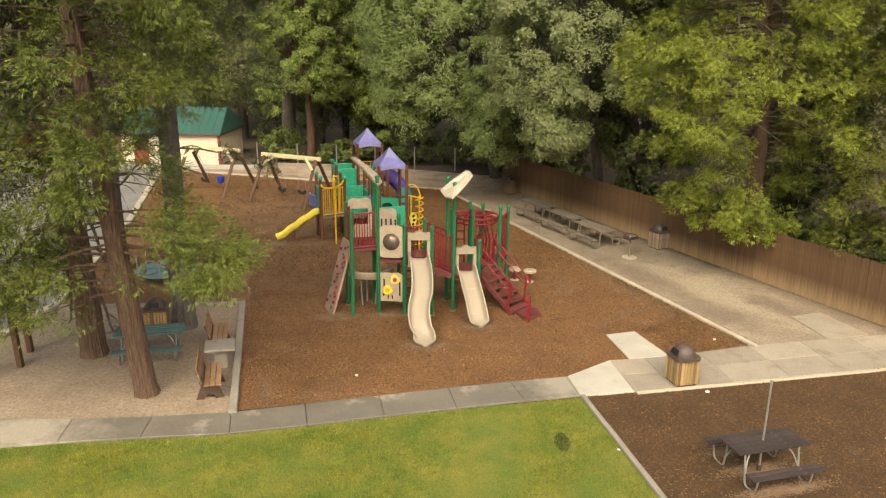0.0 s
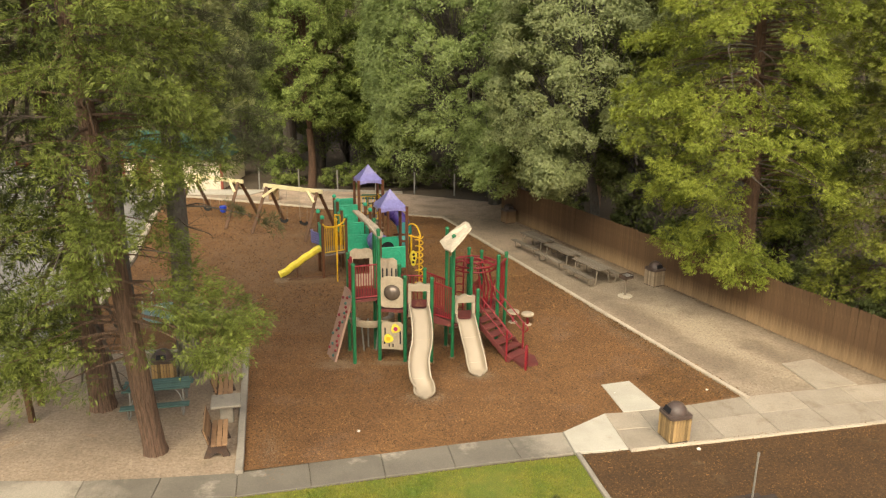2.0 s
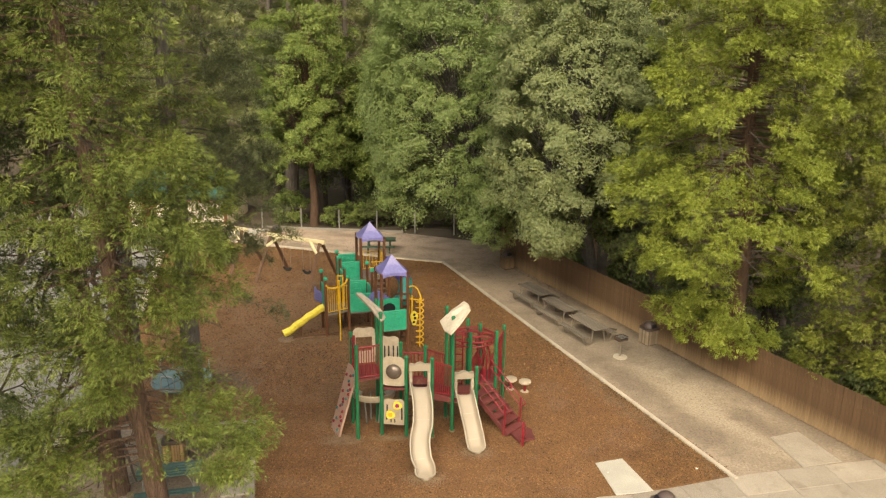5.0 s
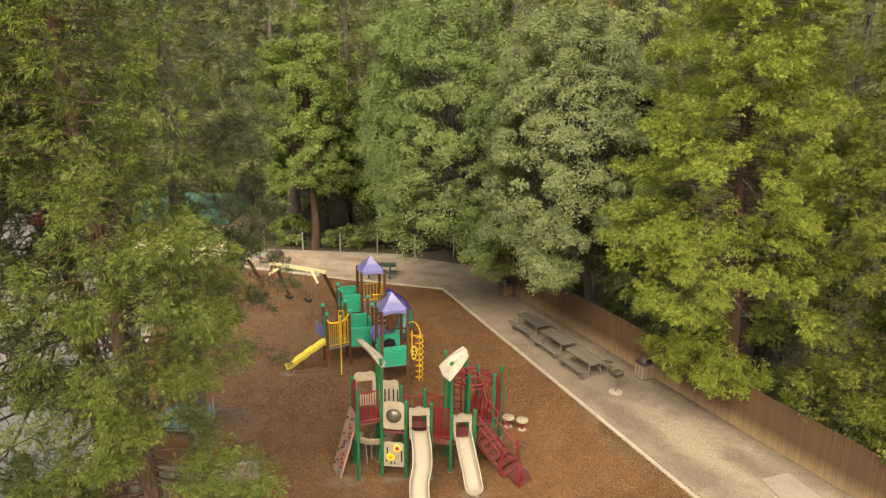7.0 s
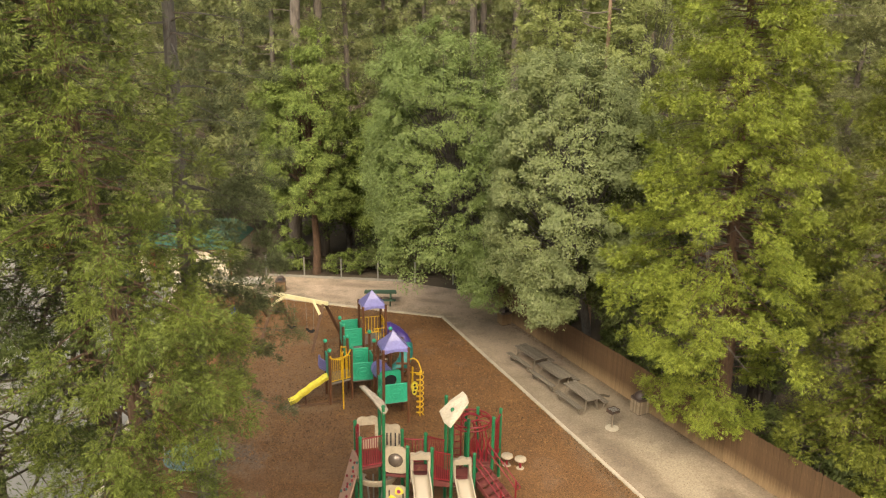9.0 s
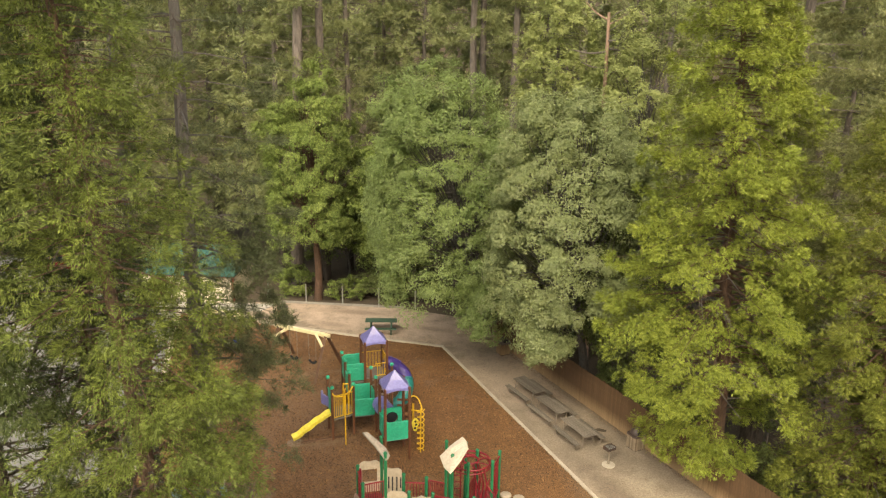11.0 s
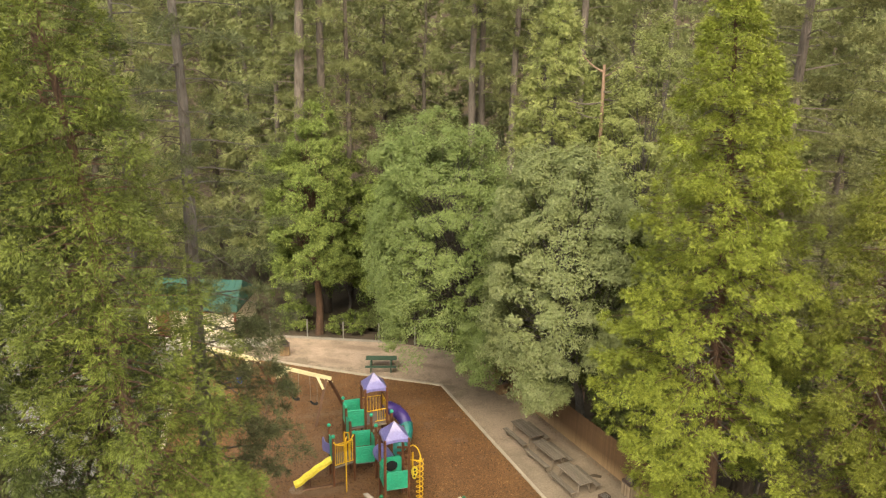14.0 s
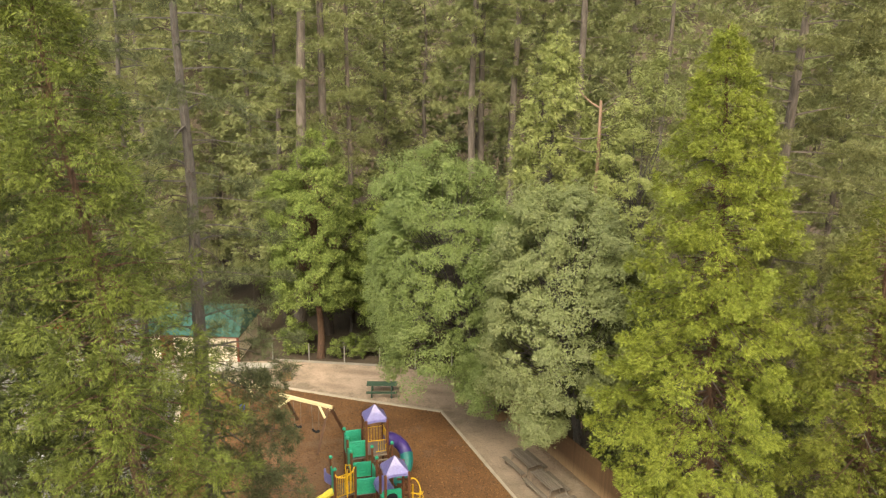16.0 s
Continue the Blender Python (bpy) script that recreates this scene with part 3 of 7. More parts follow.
KERBS = (((9.25, 20.72), (0.12, 42.67), 0.16, 0.11, "long pale concrete kerb between mulch and dirt path"),
         ((0.16, 42.72), (-5.03, 44.1), 0.2, 0.12, "pale concrete kerb at the far side of the mulch"),
         ((-5.03, 44.1), (-17.6, 47.9), 0.2, 0.12, "pale concrete kerb at the far side of the mulch"),
         ((-4.93, 16.45), (-6.57, 23.9), 0.2, 0.16, "grey concrete kerb between sand and mulch"),
         ((-6.57, 23.9), (-8.8, 23.68), 0.16, 0.13, "grey concrete kerb behind the sandy seating area"),
         ((-8.8, 23.68), (-12.6, 23.4), 0.16, 0.13, "grey concrete kerb behind the sandy seating area"),
         ((3.6, 17.55), (4.44, 13.27), 0.13, 0.09, "narrow grey concrete kerb between lawn and mulch"),
         ((4.44, 13.27), (5.7, 6.5), 0.13, 0.09, "narrow grey concrete kerb between lawn and mulch"),
         ((5.02, 17.73), (11.1, 19.06), 0.12, 0.075, "pale worn concrete edging of the walkway"),
         ((11.1, 19.06), (17.9, 20.6), 0.12, 0.07, "pale worn concrete edging of the walkway"),
         ((-13.2, 19.0), (-12.6, 23.4), 0.3, 0.14, "white concrete kerb along the car park"),
         ((-12.6, 23.4), (-14.4, 34.0), 0.3, 0.14, "white concrete kerb along the car park"),
         ((-14.4, 34.0), (-17.8, 48.0), 0.3, 0.14, "white concrete kerb along the car park"),
         ((-2.6, 49.3), (-12.0, 50.2), 0.12, 0.16, "low grey edging below the wire fence"))
for a, b, w, h, text in KERBS:
    solid("curb", strip(a, b, w, h), M["grey_curb"] if "grey" in text else M["curb"], text, "curb", kind="structure")
g = Geo().prism([(-17.5, 48.2), (-12.3, 48.3), (-11.6, 49.7), (-19.8, 49.7), (-19.2, 48.2)], -0.02, 0.07)
solid("pavement", g, M["concrete"], "pale concrete pavement beside the restroom building", "pavement", kind="structure")

# lawn blades: uncountable, one sheet of short tufts


def inside(poly, P):
    x, y = P[:, 0], P[:, 1]
    ok = np.zeros(len(P), bool)
    for (x0, y0), (x1, y1) in zip(poly, poly[1:] + poly[:1]):
        ok ^= ((y0 > y) != (y1 > y)) & (x < (x1 - x0) * (y - y0) / (y1 - y0 + 1e-12) + x0)
    return ok


def tri_mesh(name, T, mat):
    """A mesh of loose triangles from an array (n, 3, 3)."""
    me = bpy.data.meshes.new(name)
    n = len(T)
    me.vertices.add(3 * n), me.loops.add(3 * n), me.polygons.add(n)
    me.vertices.foreach_set("co", np.ascontiguousarray(T, np.float32).ravel())
    me.loops.foreach_set("vertex_index", np.arange(3 * n, dtype=np.int32))
    me.polygons.foreach_set("loop_start", np.arange(0, 3 * n, 3, dtype=np.int32))
    me.update(calc_edges=True)
    me.materials.append(mat)
    return me


def blades(poly, count, high, wide, seed):
    r = np.random.default_rng(seed)
    lo, hi = np.min(poly, 0), np.max(poly, 0)
    P = r.uniform(lo, hi, (count, 2))
    P = P[inside(poly, P)]
    n = len(P)
    a = r.uniform(0, 2 * np.pi, n)
    d = np.stack([np.cos(a), np.sin(a)], 1) * (wide * r.uniform(0.6, 1.3, n))[:, None]
    h = high * r.uniform(0.5, 1.2, n)
    T = np.zeros((n, 3, 3))
    T[:, 0, :2], T[:, 1, :2] = P - d, P + d
    T[:, 2, :2] = P + r.normal(0, 0.35, (n, 2)) * h[:, None]
    T[:, :2, 2], T[:, 2, 2] = 0.01, 0.02 + h
    return T


lawn_near = [(-11, 14.5), (-8.45, 15.03), (-4.77, 15.51), (-3.07, 15.92), (0.41, 16.8), (3.55, 17.5), (4.36, 13.27), (4.75, 11.2), (-11, 11.2)]
tagged(new("grass", tri_mesh("grass", blades(lawn_near, 170000, 0.038, 0.012, 1), M["grass"])), "short yellow-green mown grass blades", "grass", kind="stuff")


def chips(poly, count, size, seed, z=0.045):
    r = np.random.default_rng(seed)
    lo, hi = np.min(poly, 0), np.max(poly, 0)
    P = r.uniform(lo, hi, (count, 2))
    P = P[inside(poly, P) & ~inside([(5.3, 19.7), (6.6, 20.0), (5.95, 22.05), (4.95, 21.7)], P)]
    n = len(P)
    a, L = r.uniform(0, 2 * np.pi, n), size * r.uniform(0.5, 1.6, n)
    d = np.stack([np.cos(a), np.sin(a), r.normal(0, 0.25, n)], 1) * L[:, None]
    e = np.stack([-np.sin(a), np.cos(a), r.normal(0, 0.3, n)], 1) * (L * 0.55)[:, None]
    C = np.concatenate([P, z + r.uniform(-0.01, 0.03, (n, 1))], 1)
    return np.stack([C - d, C + d * 0.8 + e, C + e * -1.1], 1)


T = np.concatenate([chips([(-4.9, 16.7), (3.3, 18.75), (4.7, 19.85), (9.3, 21), (4.5, 32.4), (-8, 32.4), (-6.5, 23.9)], 150000, 0.023, 2), chips([p for p in MULCH if p[1] > 40] + [(-14.2, 34.0), (-12.6, 26.0), (6.2, 28.0)], 45000, 0.048, 3), chips(MULCH, 30000, 0.033, 15)])
tagged(new("bark_chips", tri_mesh("bark_chips", T, M["chips"])), "loose reddish-brown bark chips scattered over the mulch", "bark chips", kind="stuff")
tagged(new("bark_chips", tri_mesh("bark_chips", np.concatenate([chips(MULCH_B, 75000, 0.021, 4), chips([(6.6, 20.2), (9.35, 21.0), (6.6, 27.4), (6.1, 27.2), (7.6, 23.2), (6.2, 22.0)], 9000, 0.034, 14)]), M["chips_old"])), "loose dark brown bark chips on damp mulch", "bark chips", kind="stuff")
weed = thing("weed", (2.76, 15.35), "dark low weed patch in the lawn", "weed")
T = np.concatenate([blades([(2.76 + 0.34 * math.cos(a) * k, 15.35 + 0.42 * math.sin(a) * k) for a, k in ((0.2, 0.5), (0.8, 0.6), (1.5, 1), (2.2, 0.6), (3.0, 0.55), (3.8, 0.7), (4.7, 1.1), (5.5, 0.6))], 520, 0.06, 0.022, 9)])
part("leaves", tri_mesh("leaves", T, M["leaf_shade"]), None, weed)
tagged(new("needle_litter", tri_mesh("needle_litter", np.concatenate([chips(SAND, 6000, 0.016, 6, 0.035), chips(DIRT, 22000, 0.022, 7, 0.025), chips([(13.9, 22.4), (14.15, 22.45), (3.85, 43.1), (3.45, 42.9)], 60000, 0.035, 8, 0.03)]), M["litter"])), "brown needles and bark crumbs on sand and dirt", "leaf litter", kind="stuff")


# ---- fence ----
FA, FB = Vector((16.22, 18.0, 0)), Vector((3.45, 43.7, 0))
FD = (FB - FA).normalized()
FN = FD.cross(Vector((0, 0, 1)))
fence = thing("fence", (10.0, 30.85), "tall reddish-brown wooden board fence along the dirt path", "fence", kind="structure")
for k in range(12):
    p = FA + FD * (28.6 * k / 11) + FN * 0.09
    part("post", Geo().box(p + Vector((0, 0, 0.97)), (0.1, 0.1, 1.94), Matrix.Rotation(math.atan2(FD.y, FD.x), 4, "Z")), M["fence"], fence)
for z in (0.35, 1.6):
    part("rail", Geo().sweep([(-0.02, -0.045), (0.02, -0.045), (0.02, 0.045), (-0.02, 0.045)], [FA + FN * 0.035 + Vector((0, 0, z)), FB + FN * 0.035 + Vector((0, 0, z))]), M["fence"], fence)
rb = random.Random(3)
board_meshes = []
for k in range(3):
    w, h = 0.0705, 1.98 + 0.012 * k
    board_meshes.append(Geo().plate([(-w, 0.03), (w, 0.03), (w, h - 0.05), (w - 0.03, h), (-w + 0.03, h), (-w, h - 0.05)], (0, 0, 0), (1, 0, 0), 0.02).mesh("board", M["fence"]))
turn = math.atan2(FD.y, FD.x)
for k in range(int((FB - FA).length / 0.143)):
    p = FA + FD * (0.07 + k * 0.143)
    piece("board", board_meshes[rb.randrange(3)], Matrix.Translation(p + FN * rb.uniform(-0.006, 0.004)) @ Matrix.Rotation(turn, 4, "Z") @ Matrix.Rotation(rb.gauss(0, 0.003), 4, "Y"), fence)


# ---- litter bins ----
def litter_bin(label, group="slatted litter bins", wood="slat"):
    b = thing("trash_can", (0, 0), label, "trash can", group)
    part("base", Geo().box((0, 0, 0.03), (0.56, 0.56, 0.06)), M["dark_wood"], b)
    part("liner", Geo().tube([(0, 0, 0.06), (0, 0, 0.72)], 0.235, 16), M["brown_plastic"], b, smooth=True)
    sl = Geo().box((0, 0, 0.37), (0.078, 0.022, 0.66), None, 0.005).mesh("slat", M[wood])
    for s in range(4):
        for k in range(7):
            m = Matrix.Rotation(s * math.pi / 2, 4, "Z") @ Matrix.Translation(((k - 3) * 0.087, -0.30, 0))
            piece("slat", sl, m, b)
    for z in (0.16, 0.6):
        part("band", Geo().tube([(-0.285, -0.285, z), (0.285, -0.285, z), (0.285, 0.285, z), (-0.285, 0.285, z)], 0.012, 4, True), M["iron"], b)
    rim = Geo()
    rim.prism([(-0.27, -0.34), (0.27, -0.34), (0.34, -0.27), (0.34, 0.27), (0.27, 0.34), (-0.27, 0.34), (-0.34, 0.27), (-0.34, -0.27)], 0.70, 0.78)
    lid = part("lid", rim, M["brown_plastic"], b, "brown domed plastic lid")
    part("dome", Geo().ball((0, 0, 0.78), 0.30, 20, 0.98, 0.0), M["brown_plastic"], lid, smooth=True)
    part("flap", Geo().plate([(-0.15, 0), (0.15, 0), (0.13, 0.15), (-0.13, 0.15)], (0, -0.29, 0.82), (1, 0, 0), 0.03, (0, 0.35, 1)), M["black"], lid)
    return b


bin_a = litter_bin("wood-slatted trash can with brown dome lid on the concrete walkway")
bin_c = litter_bin("faded grey slatted trash can with dark dome lid against the fence", wood="grey_slat")
bin_c.matrix_basis = pose(9.2, 31.3, 0.02, 0, 0, 27)
for x, y, a, text in ((-8.55, 21.6, 10, "wood-slatted trash can with brown dome lid beside the pine"),):
    o = copy_thing(bin_a, pose(x, y, 0.02, 0, 0, a))
    o["label"] = text
# fence stain for the reddish wood, its dark tone also carrying the corner's shade
bin_b = litter_bin("shaded reddish-brown slatted trash can at the end of the fence", wood="fence")
bin_b.matrix_basis = pose(3.75, 41.9, 0.02, 0, 0, 25)
far_bin = copy_thing(bin_b, pose(-10.55, 47.1, 0.02, 0, 0, 8))
far_bin["label"] = "reddish-brown slatted trash can on the far dirt strip"
bin_a.matrix_basis = pose(6.33, 18.4, 0.06, 0, 0, -75)


# ---- picnic tables and benches ----
def picnic_table(label, wood, legs, group="", top_z=0.75, long=1.83):
    t = thing("picnic_table", (0, 0), label, "picnic table", group)
    plank = Geo().box((0, 0, 0), (long, 0.126, 0.04), None, 0.006).mesh("plank", wood)
    for k in range(5):
        piece("tabletop_plank", plank, Matrix.Translation((0, (k - 2) * 0.148, top_z - 0.02)), t)
    for s in (-1, 1):
        for k in (0, 1):
            piece("seat_plank", plank, Matrix.Translation((0, s * (0.66 + 0.145 * k), 0.43)), t)
        for e in (-1, 1):
            x = e * (long / 2 - 0.2)
            bend = curve_pts([(x, s * 0.27, top_z - 0.05), (x, s * 0.33, 0.3), (x, s * 0.38, 0.05), (x, s * 0.55, 0.02), (x, s * 0.68, 0.06), (x, s * 0.73, 0.22), (x, s * 0.75, 0.41)], 3)
            part("leg", Geo().tube(bend, 0.021, 8), legs, t, smooth=True)
            part("brace", Geo().tube(curve_pts([(x, s * 0.35, 0.2), (x * 0.86, s * 0.25, 0.5), (x * 0.6, s * 0.15, top_z - 0.06)], 3), 0.016, 8), legs, t, smooth=True)
    for e in (-1, 1):
        part("crosspiece", Geo().rod((e * (long / 2 - 0.2), -0.3, top_z - 0.06), (e * (long / 2 - 0.2), 0.3, top_z - 0.06), 0.02), legs, t)
    return t


near = picnic_table("dark weathered picnic table with galvanised legs on mulch", M["dark_wood"], M["steel"], long=1.68)
near.matrix_basis = pose(6.75, 14.2, 0.03, 0, 0, 15)
umb = thing("umbrella_pole", (6.72, 14.2), "bare grey metal umbrella pole through the picnic table", "pole")
part("pole", Geo().rod((6.72, 14.2, 0), (6.74, 14.22, 2.12), 0.021, 10), M["steel"], umb, smooth=True)
part("cap", Geo().tube([(6.74, 14.22, 2.05), (6.74, 14.22, 2.14)], 0.028, 10), M["steel"], umb)
part("collar", Geo().tube([(6.72, 14.2, 0.02), (6.72, 14.2, 0.2)], 0.05, 12), M["iron"], umb)
pt = picnic_table("weathered grey wooden picnic table beside the fence", M["grey_wood"], M["tan_steel"], "picnic tables along the fence", long=1.98)
for x, y in ((4.7, 36.3), (5.63, 34.15)):
    copy_thing(pt, pose(x, y, 0.02, 0, 0, 118))
pt.matrix_basis = pose(6.6, 31.95, 0.02, 0, 0, 116)
gt = picnic_table("faded teal-green picnic table with steel legs in the sand", M["faded_green"], M["steel"])
gt.matrix_basis = pose(-8.1, 19.85, 0.02, 0, 0, 13)


def merry_go_round(x, y, r):
    """A low turning platform with a rolled rim, floor panels, a hub and looped hand rails."""
    m = thing("merry_go_round", (x, y), "pale teal playground merry-go-round with grey pipe rails", "merry-go-round")
    part("hub_post", Geo().tube([(x, y, 0.0), (x, y, 0.3)], [0.16, 0.12], 14), M["iron"], m)
    part("rim", Geo().tube([(x + r * math.cos(a), y + r * math.sin(a), 0.33) for a in np.arange(0, 6.28, 0.1745)], 0.035, 8, True), M["teal_top"], m, smooth=True)
    for k in range(6):
        a0, a1 = k * math.pi / 3 + 0.02, (k + 1) * math.pi / 3 - 0.02
        rim = [(x + (r - 0.03) * math.cos(a0 + (a1 - a0) * q / 6), y + (r - 0.03) * math.sin(a0 + (a1 - a0) * q / 6)) for q in range(7)]
        part("deck_panel", Geo().prism([(x + 0.1 * math.cos((a0 + a1) / 2), y + 0.1 * math.sin((a0 + a1) / 2))] + rim, 0.31, 0.345), M["teal_top"], m)
        a = k * math.pi / 3 + 0.35
        c, s, w = math.cos(a), math.sin(a), 0.26
        foot = [(x + (r - 0.06) * c + e * w * s, y + (r - 0.06) * s - e * w * c) for e in (-1, 1)]
        rail = [(*foot[0], 0.34), (*foot[0], 0.80), (foot[0][0] * 0.8 + foot[1][0] * 0.2, foot[0][1] * 0.8 + foot[1][1] * 0.2, 0.92), (foot[0][0] * 0.2 + foot[1][0] * 0.8, foot[0][1] * 0.2 + foot[1][1] * 0.8, 0.92), (*foot[1], 0.80), (*foot[1], 0.34)]
        part("hand_rail", Geo().tube(curve_pts(rail, 3), 0.022, 8), M["steel"], m, smooth=True)


merry_go_round(-9.98, 26.7, 1.1)


def park_bench(label, wood, legs, at, turn, long=1.5, group=""):
    m = pose(at[0], at[1], 0.02, 0, 0, turn)
    b = thing("park_bench", m, label, "bench", group)
    for k in range(3):
        part("seat_slat", mesh_at(Geo().box((0, -0.05 + 0.14 * k, 0.44), (long, 0.125, 0.04), None, 0.006), m), wood, b)
    for k in range(3):
        tilt = Matrix.Rotation(radians(-14), 4, "X")
        part("back_slat", mesh_at(Geo().box((0, 0.36 + 0.035 * k, 0.56 + 0.145 * k), (long, 0.035, 0.13), tilt, 0.006), m), wood, b)
    for e in (-1, 1):
        x = e * (long / 2 - 0.22)
        foot = [(-0.16, 0), (0.02, 0), (0.06, 0.1), (0.16, 0.14), (0.27, 0.1), (0.32, 0), (0.5, 0), (0.44, 0.16), (0.37, 0.34), (0.42, 0.55), (0.5, 0.8), (0.45, 0.84), (0.36, 0.62), (0.28, 0.42), (-0.1, 0.41), (-0.08, 0.22)]
        part("leg", mesh_at(Geo().plate(foot, (x, 0, 0), (0, 1, 0), 0.09), m), legs, b)
    return b


def mesh_at(geo, m):
    geo.v = [tuple(m @ Vector(p)) for p in geo.v]
    return geo


park_bench("reddish-brown slatted bench with dark curved legs by the kerb", M["brown_wood"], M["iron"], (-5.65, 17.75), 104, 1.35, group="benches facing each other")
park_bench("reddish-brown slatted bench behind a pale table by the kerb", M["brown_wood"], M["iron"], (-6.25, 20.55), 104, 1.35, group="benches facing each other")
st = thing("side_table", (-5.95, 19.1), "low pale grey concrete table between two benches", "table")
part("tabletop", mesh_at(Geo().box((0, 0, 0.6), (0.8, 0.75, 0.07), None, 0.012), pose(-5.95, 19.15, 0.02, 0, 0, 14)), M["grey_curb"], st)
part("pedestal", mesh_at(Geo().box((0, 0, 0.29), (0.35, 0.35, 0.57), None, 0.02), pose(-5.95, 19.15, 0.02, 0, 0, 14)), M["grey_curb"], st)

gb = thing("picnic_table", pose(-3.85, 45.1, 0.02, 0, 0, 1), "dull green painted picnic table on the far dirt strip", "picnic table")
mg = pose(-3.85, 45.1, 0.02, 0, 0, 1)
for k in range(4):
    part("tabletop_plank", mesh_at(Geo().box((0, -0.24 + 0.16 * k, 0.76), (2.0, 0.15, 0.05), None, 0.006), mg), M["dull_green"], gb)
for s in (-1, 1):
    part("seat_plank", mesh_at(Geo().box((0, s * 0.68, 0.44), (2.0, 0.25, 0.05), None, 0.006), mg), M["dull_green"], gb)
    for e in (-1, 1):
        part("leg", mesh_at(Geo().tube([(e * 0.65, s * 0.2, 0.74), (e * 0.65, s * 0.6, 0.0)], 0.05, 6), mg), M["dull_green"], gb)
        if s == 1:
            part("crosspiece", mesh_at(Geo().box((e * 0.65, 0, 0.4), (0.05, 1.5, 0.09)), mg), M["dull_green"], gb)

gr = thing("park_grill", (7.62, 29.85), "black iron pedestal grill on a round concrete pad", "grill")
part("pad", Geo().prism(circle(7.62, 29.8, 0.3, 18), -0.02, 0.05), M["curb"], gr)
part("pedestal", Geo().rod((7.62, 29.85, 0.03), (7.62, 29.85, 0.78), 0.045, 8), M["tan_steel"], gr, smooth=True)
fb = Geo()
for c, s in (((0, 0, 0.8), (0.46, 0.36, 0.03)), ((0, 0.17, 0.88), (0.46, 0.02, 0.16)), ((-0.22, 0, 0.88), (0.02, 0.36, 0.16)), ((0.22, 0, 0.88), (0.02, 0.36, 0.16))):
    fb.box(c, s)
part("firebox", mesh_at(fb, pose(7.62, 29.85, 0, 0, 0, 30)), M["iron"], gr)
gg = Geo()
for k in range(9):
    gg.rod((-0.21, -0.16 + k * 0.04, 0.92), (0.21, -0.16 + k * 0.04, 0.92), 0.008, 5)
part("grate", mesh_at(gg, pose(7.62, 29.85, 0, 0, 0, 30)), M["steel"], gr)

for x, y in ((2.7, 26.72), (3.22, 26.5)):
    s = thing("play_stool", (x, y), "round tan stepping stool on a red post beside the climber", "stool", "stepping stools")
    part("seat", Geo().tube([(x, y, 0.40), (x, y, 0.43), (x, y, 0.49), (x, y, 0.51)], [0.2, 0.235, 0.235, 0.2], 18), M["tan"], s, smooth=True)
    part("post", Geo().rod((x, y, 0), (x, y, 0.41), 0.05, 10), M["red"], s, smooth=True)
    part("footing", Geo().tube([(x, y, 0.02), (x, y, 0.07)], [0.2, 0.15], 12), M["curb"], s)


# ---- swing frames ----
def swing_frame(x0, y0, x1, y1, label, seats, top_z=2.36):
    A, B = Vector((x0, y0, top_z)), Vector((x1, y1, top_z))
    d = (B - A).normalized()
    n = d.cross(Vector((0, 0, 1)))
    s = thing("swing_set", ((x0 + x1) / 2, (y0 + y1) / 2), label, "swing set", "wooden swing sets")
    rot = Matrix.Rotation(math.atan2(d.y, d.x), 4, "Z")
    part("beam", Geo().box((A + B) / 2, ((B - A).length + 0.5, 0.14, 0.2), rot, 0.015), M["pale_beam"], s, "cream painted top beam")
    for e, P in ((0, A), (1, B)):
        inward = d if e == 0 else -d
        for sd_ in (-1, 1):
            foot = P + n * sd_ * 1.45 + Vector((0, 0, -top_z)) - inward * 0.1
            top = P + n * sd_ * 0.1 + Vector((0, 0, -0.05))
            part("leg", Geo().tube([foot, top], 0.1, 4), M["timber"], s)
            low_ = foot.lerp(top, 0.8) + n * sd_ * 0.09
            high_ = P + inward * 0.62 + n * sd_ * 0.1
            part("bracket", Geo().tube([low_, high_], 0.085, 4), M["pale_beam"], s, "cream painted diagonal brace")
    for f, kind in seats:
        p = A.lerp(B, f)
        w = 0.22
        seat = thing("swing", (p.x, p.y), {"belt": "black rubber belt swing on chains", "bucket": "blue bucket swing on chains"}[kind], "swing", "hanging swings")
        for sg in (-1, 1):
            top = p + d * sg * w * 1.15 + Vector((0, 0, -0.1))
            end = p + d * sg * w + Vector((0, 0, -1.7 if kind == "belt" else -1.5))
            part("chain", Geo().rod(top, end, 0.007, 5), M["steel"], seat)
        if kind == "belt":
            pts = [p + d * (w * math.cos(q)) + Vector((0, 0, -1.7 - 0.16 * math.sin(q))) for q in (math.pi * k / 8 for k in range(9))]
            part("seat", Geo().sweep([(-0.08, -0.008), (0.08, -0.008), (0.08, 0.008), (-0.08, 0.008)], pts, n), M["rubber"], seat)
        else:
            c = p + Vector((0, 0, -1.7))
            part("seat", Geo().tube([c + Vector((0, 0, -0.2)), c + Vector((0, 0, -0.12)), c + Vector((0, 0, 0.16)), c + Vector((0, 0, 0.17)), c], [0.1, 0.18, 0.2, 0.17, 0.12], 12), M["blue"], seat, smooth=True)
    return s


swing_frame(-9.3, 40.1, -6.42, 38.8, "brown timber swing frame with cream beam and two belt swings", ((0.3, "belt"), (0.7, "belt")))
swing_frame(-14.1, 42.6, -11.1, 41.2, "brown timber swing frame with cream beam and a blue bucket swing", ((0.28, "belt"), (0.62, "bucket")))
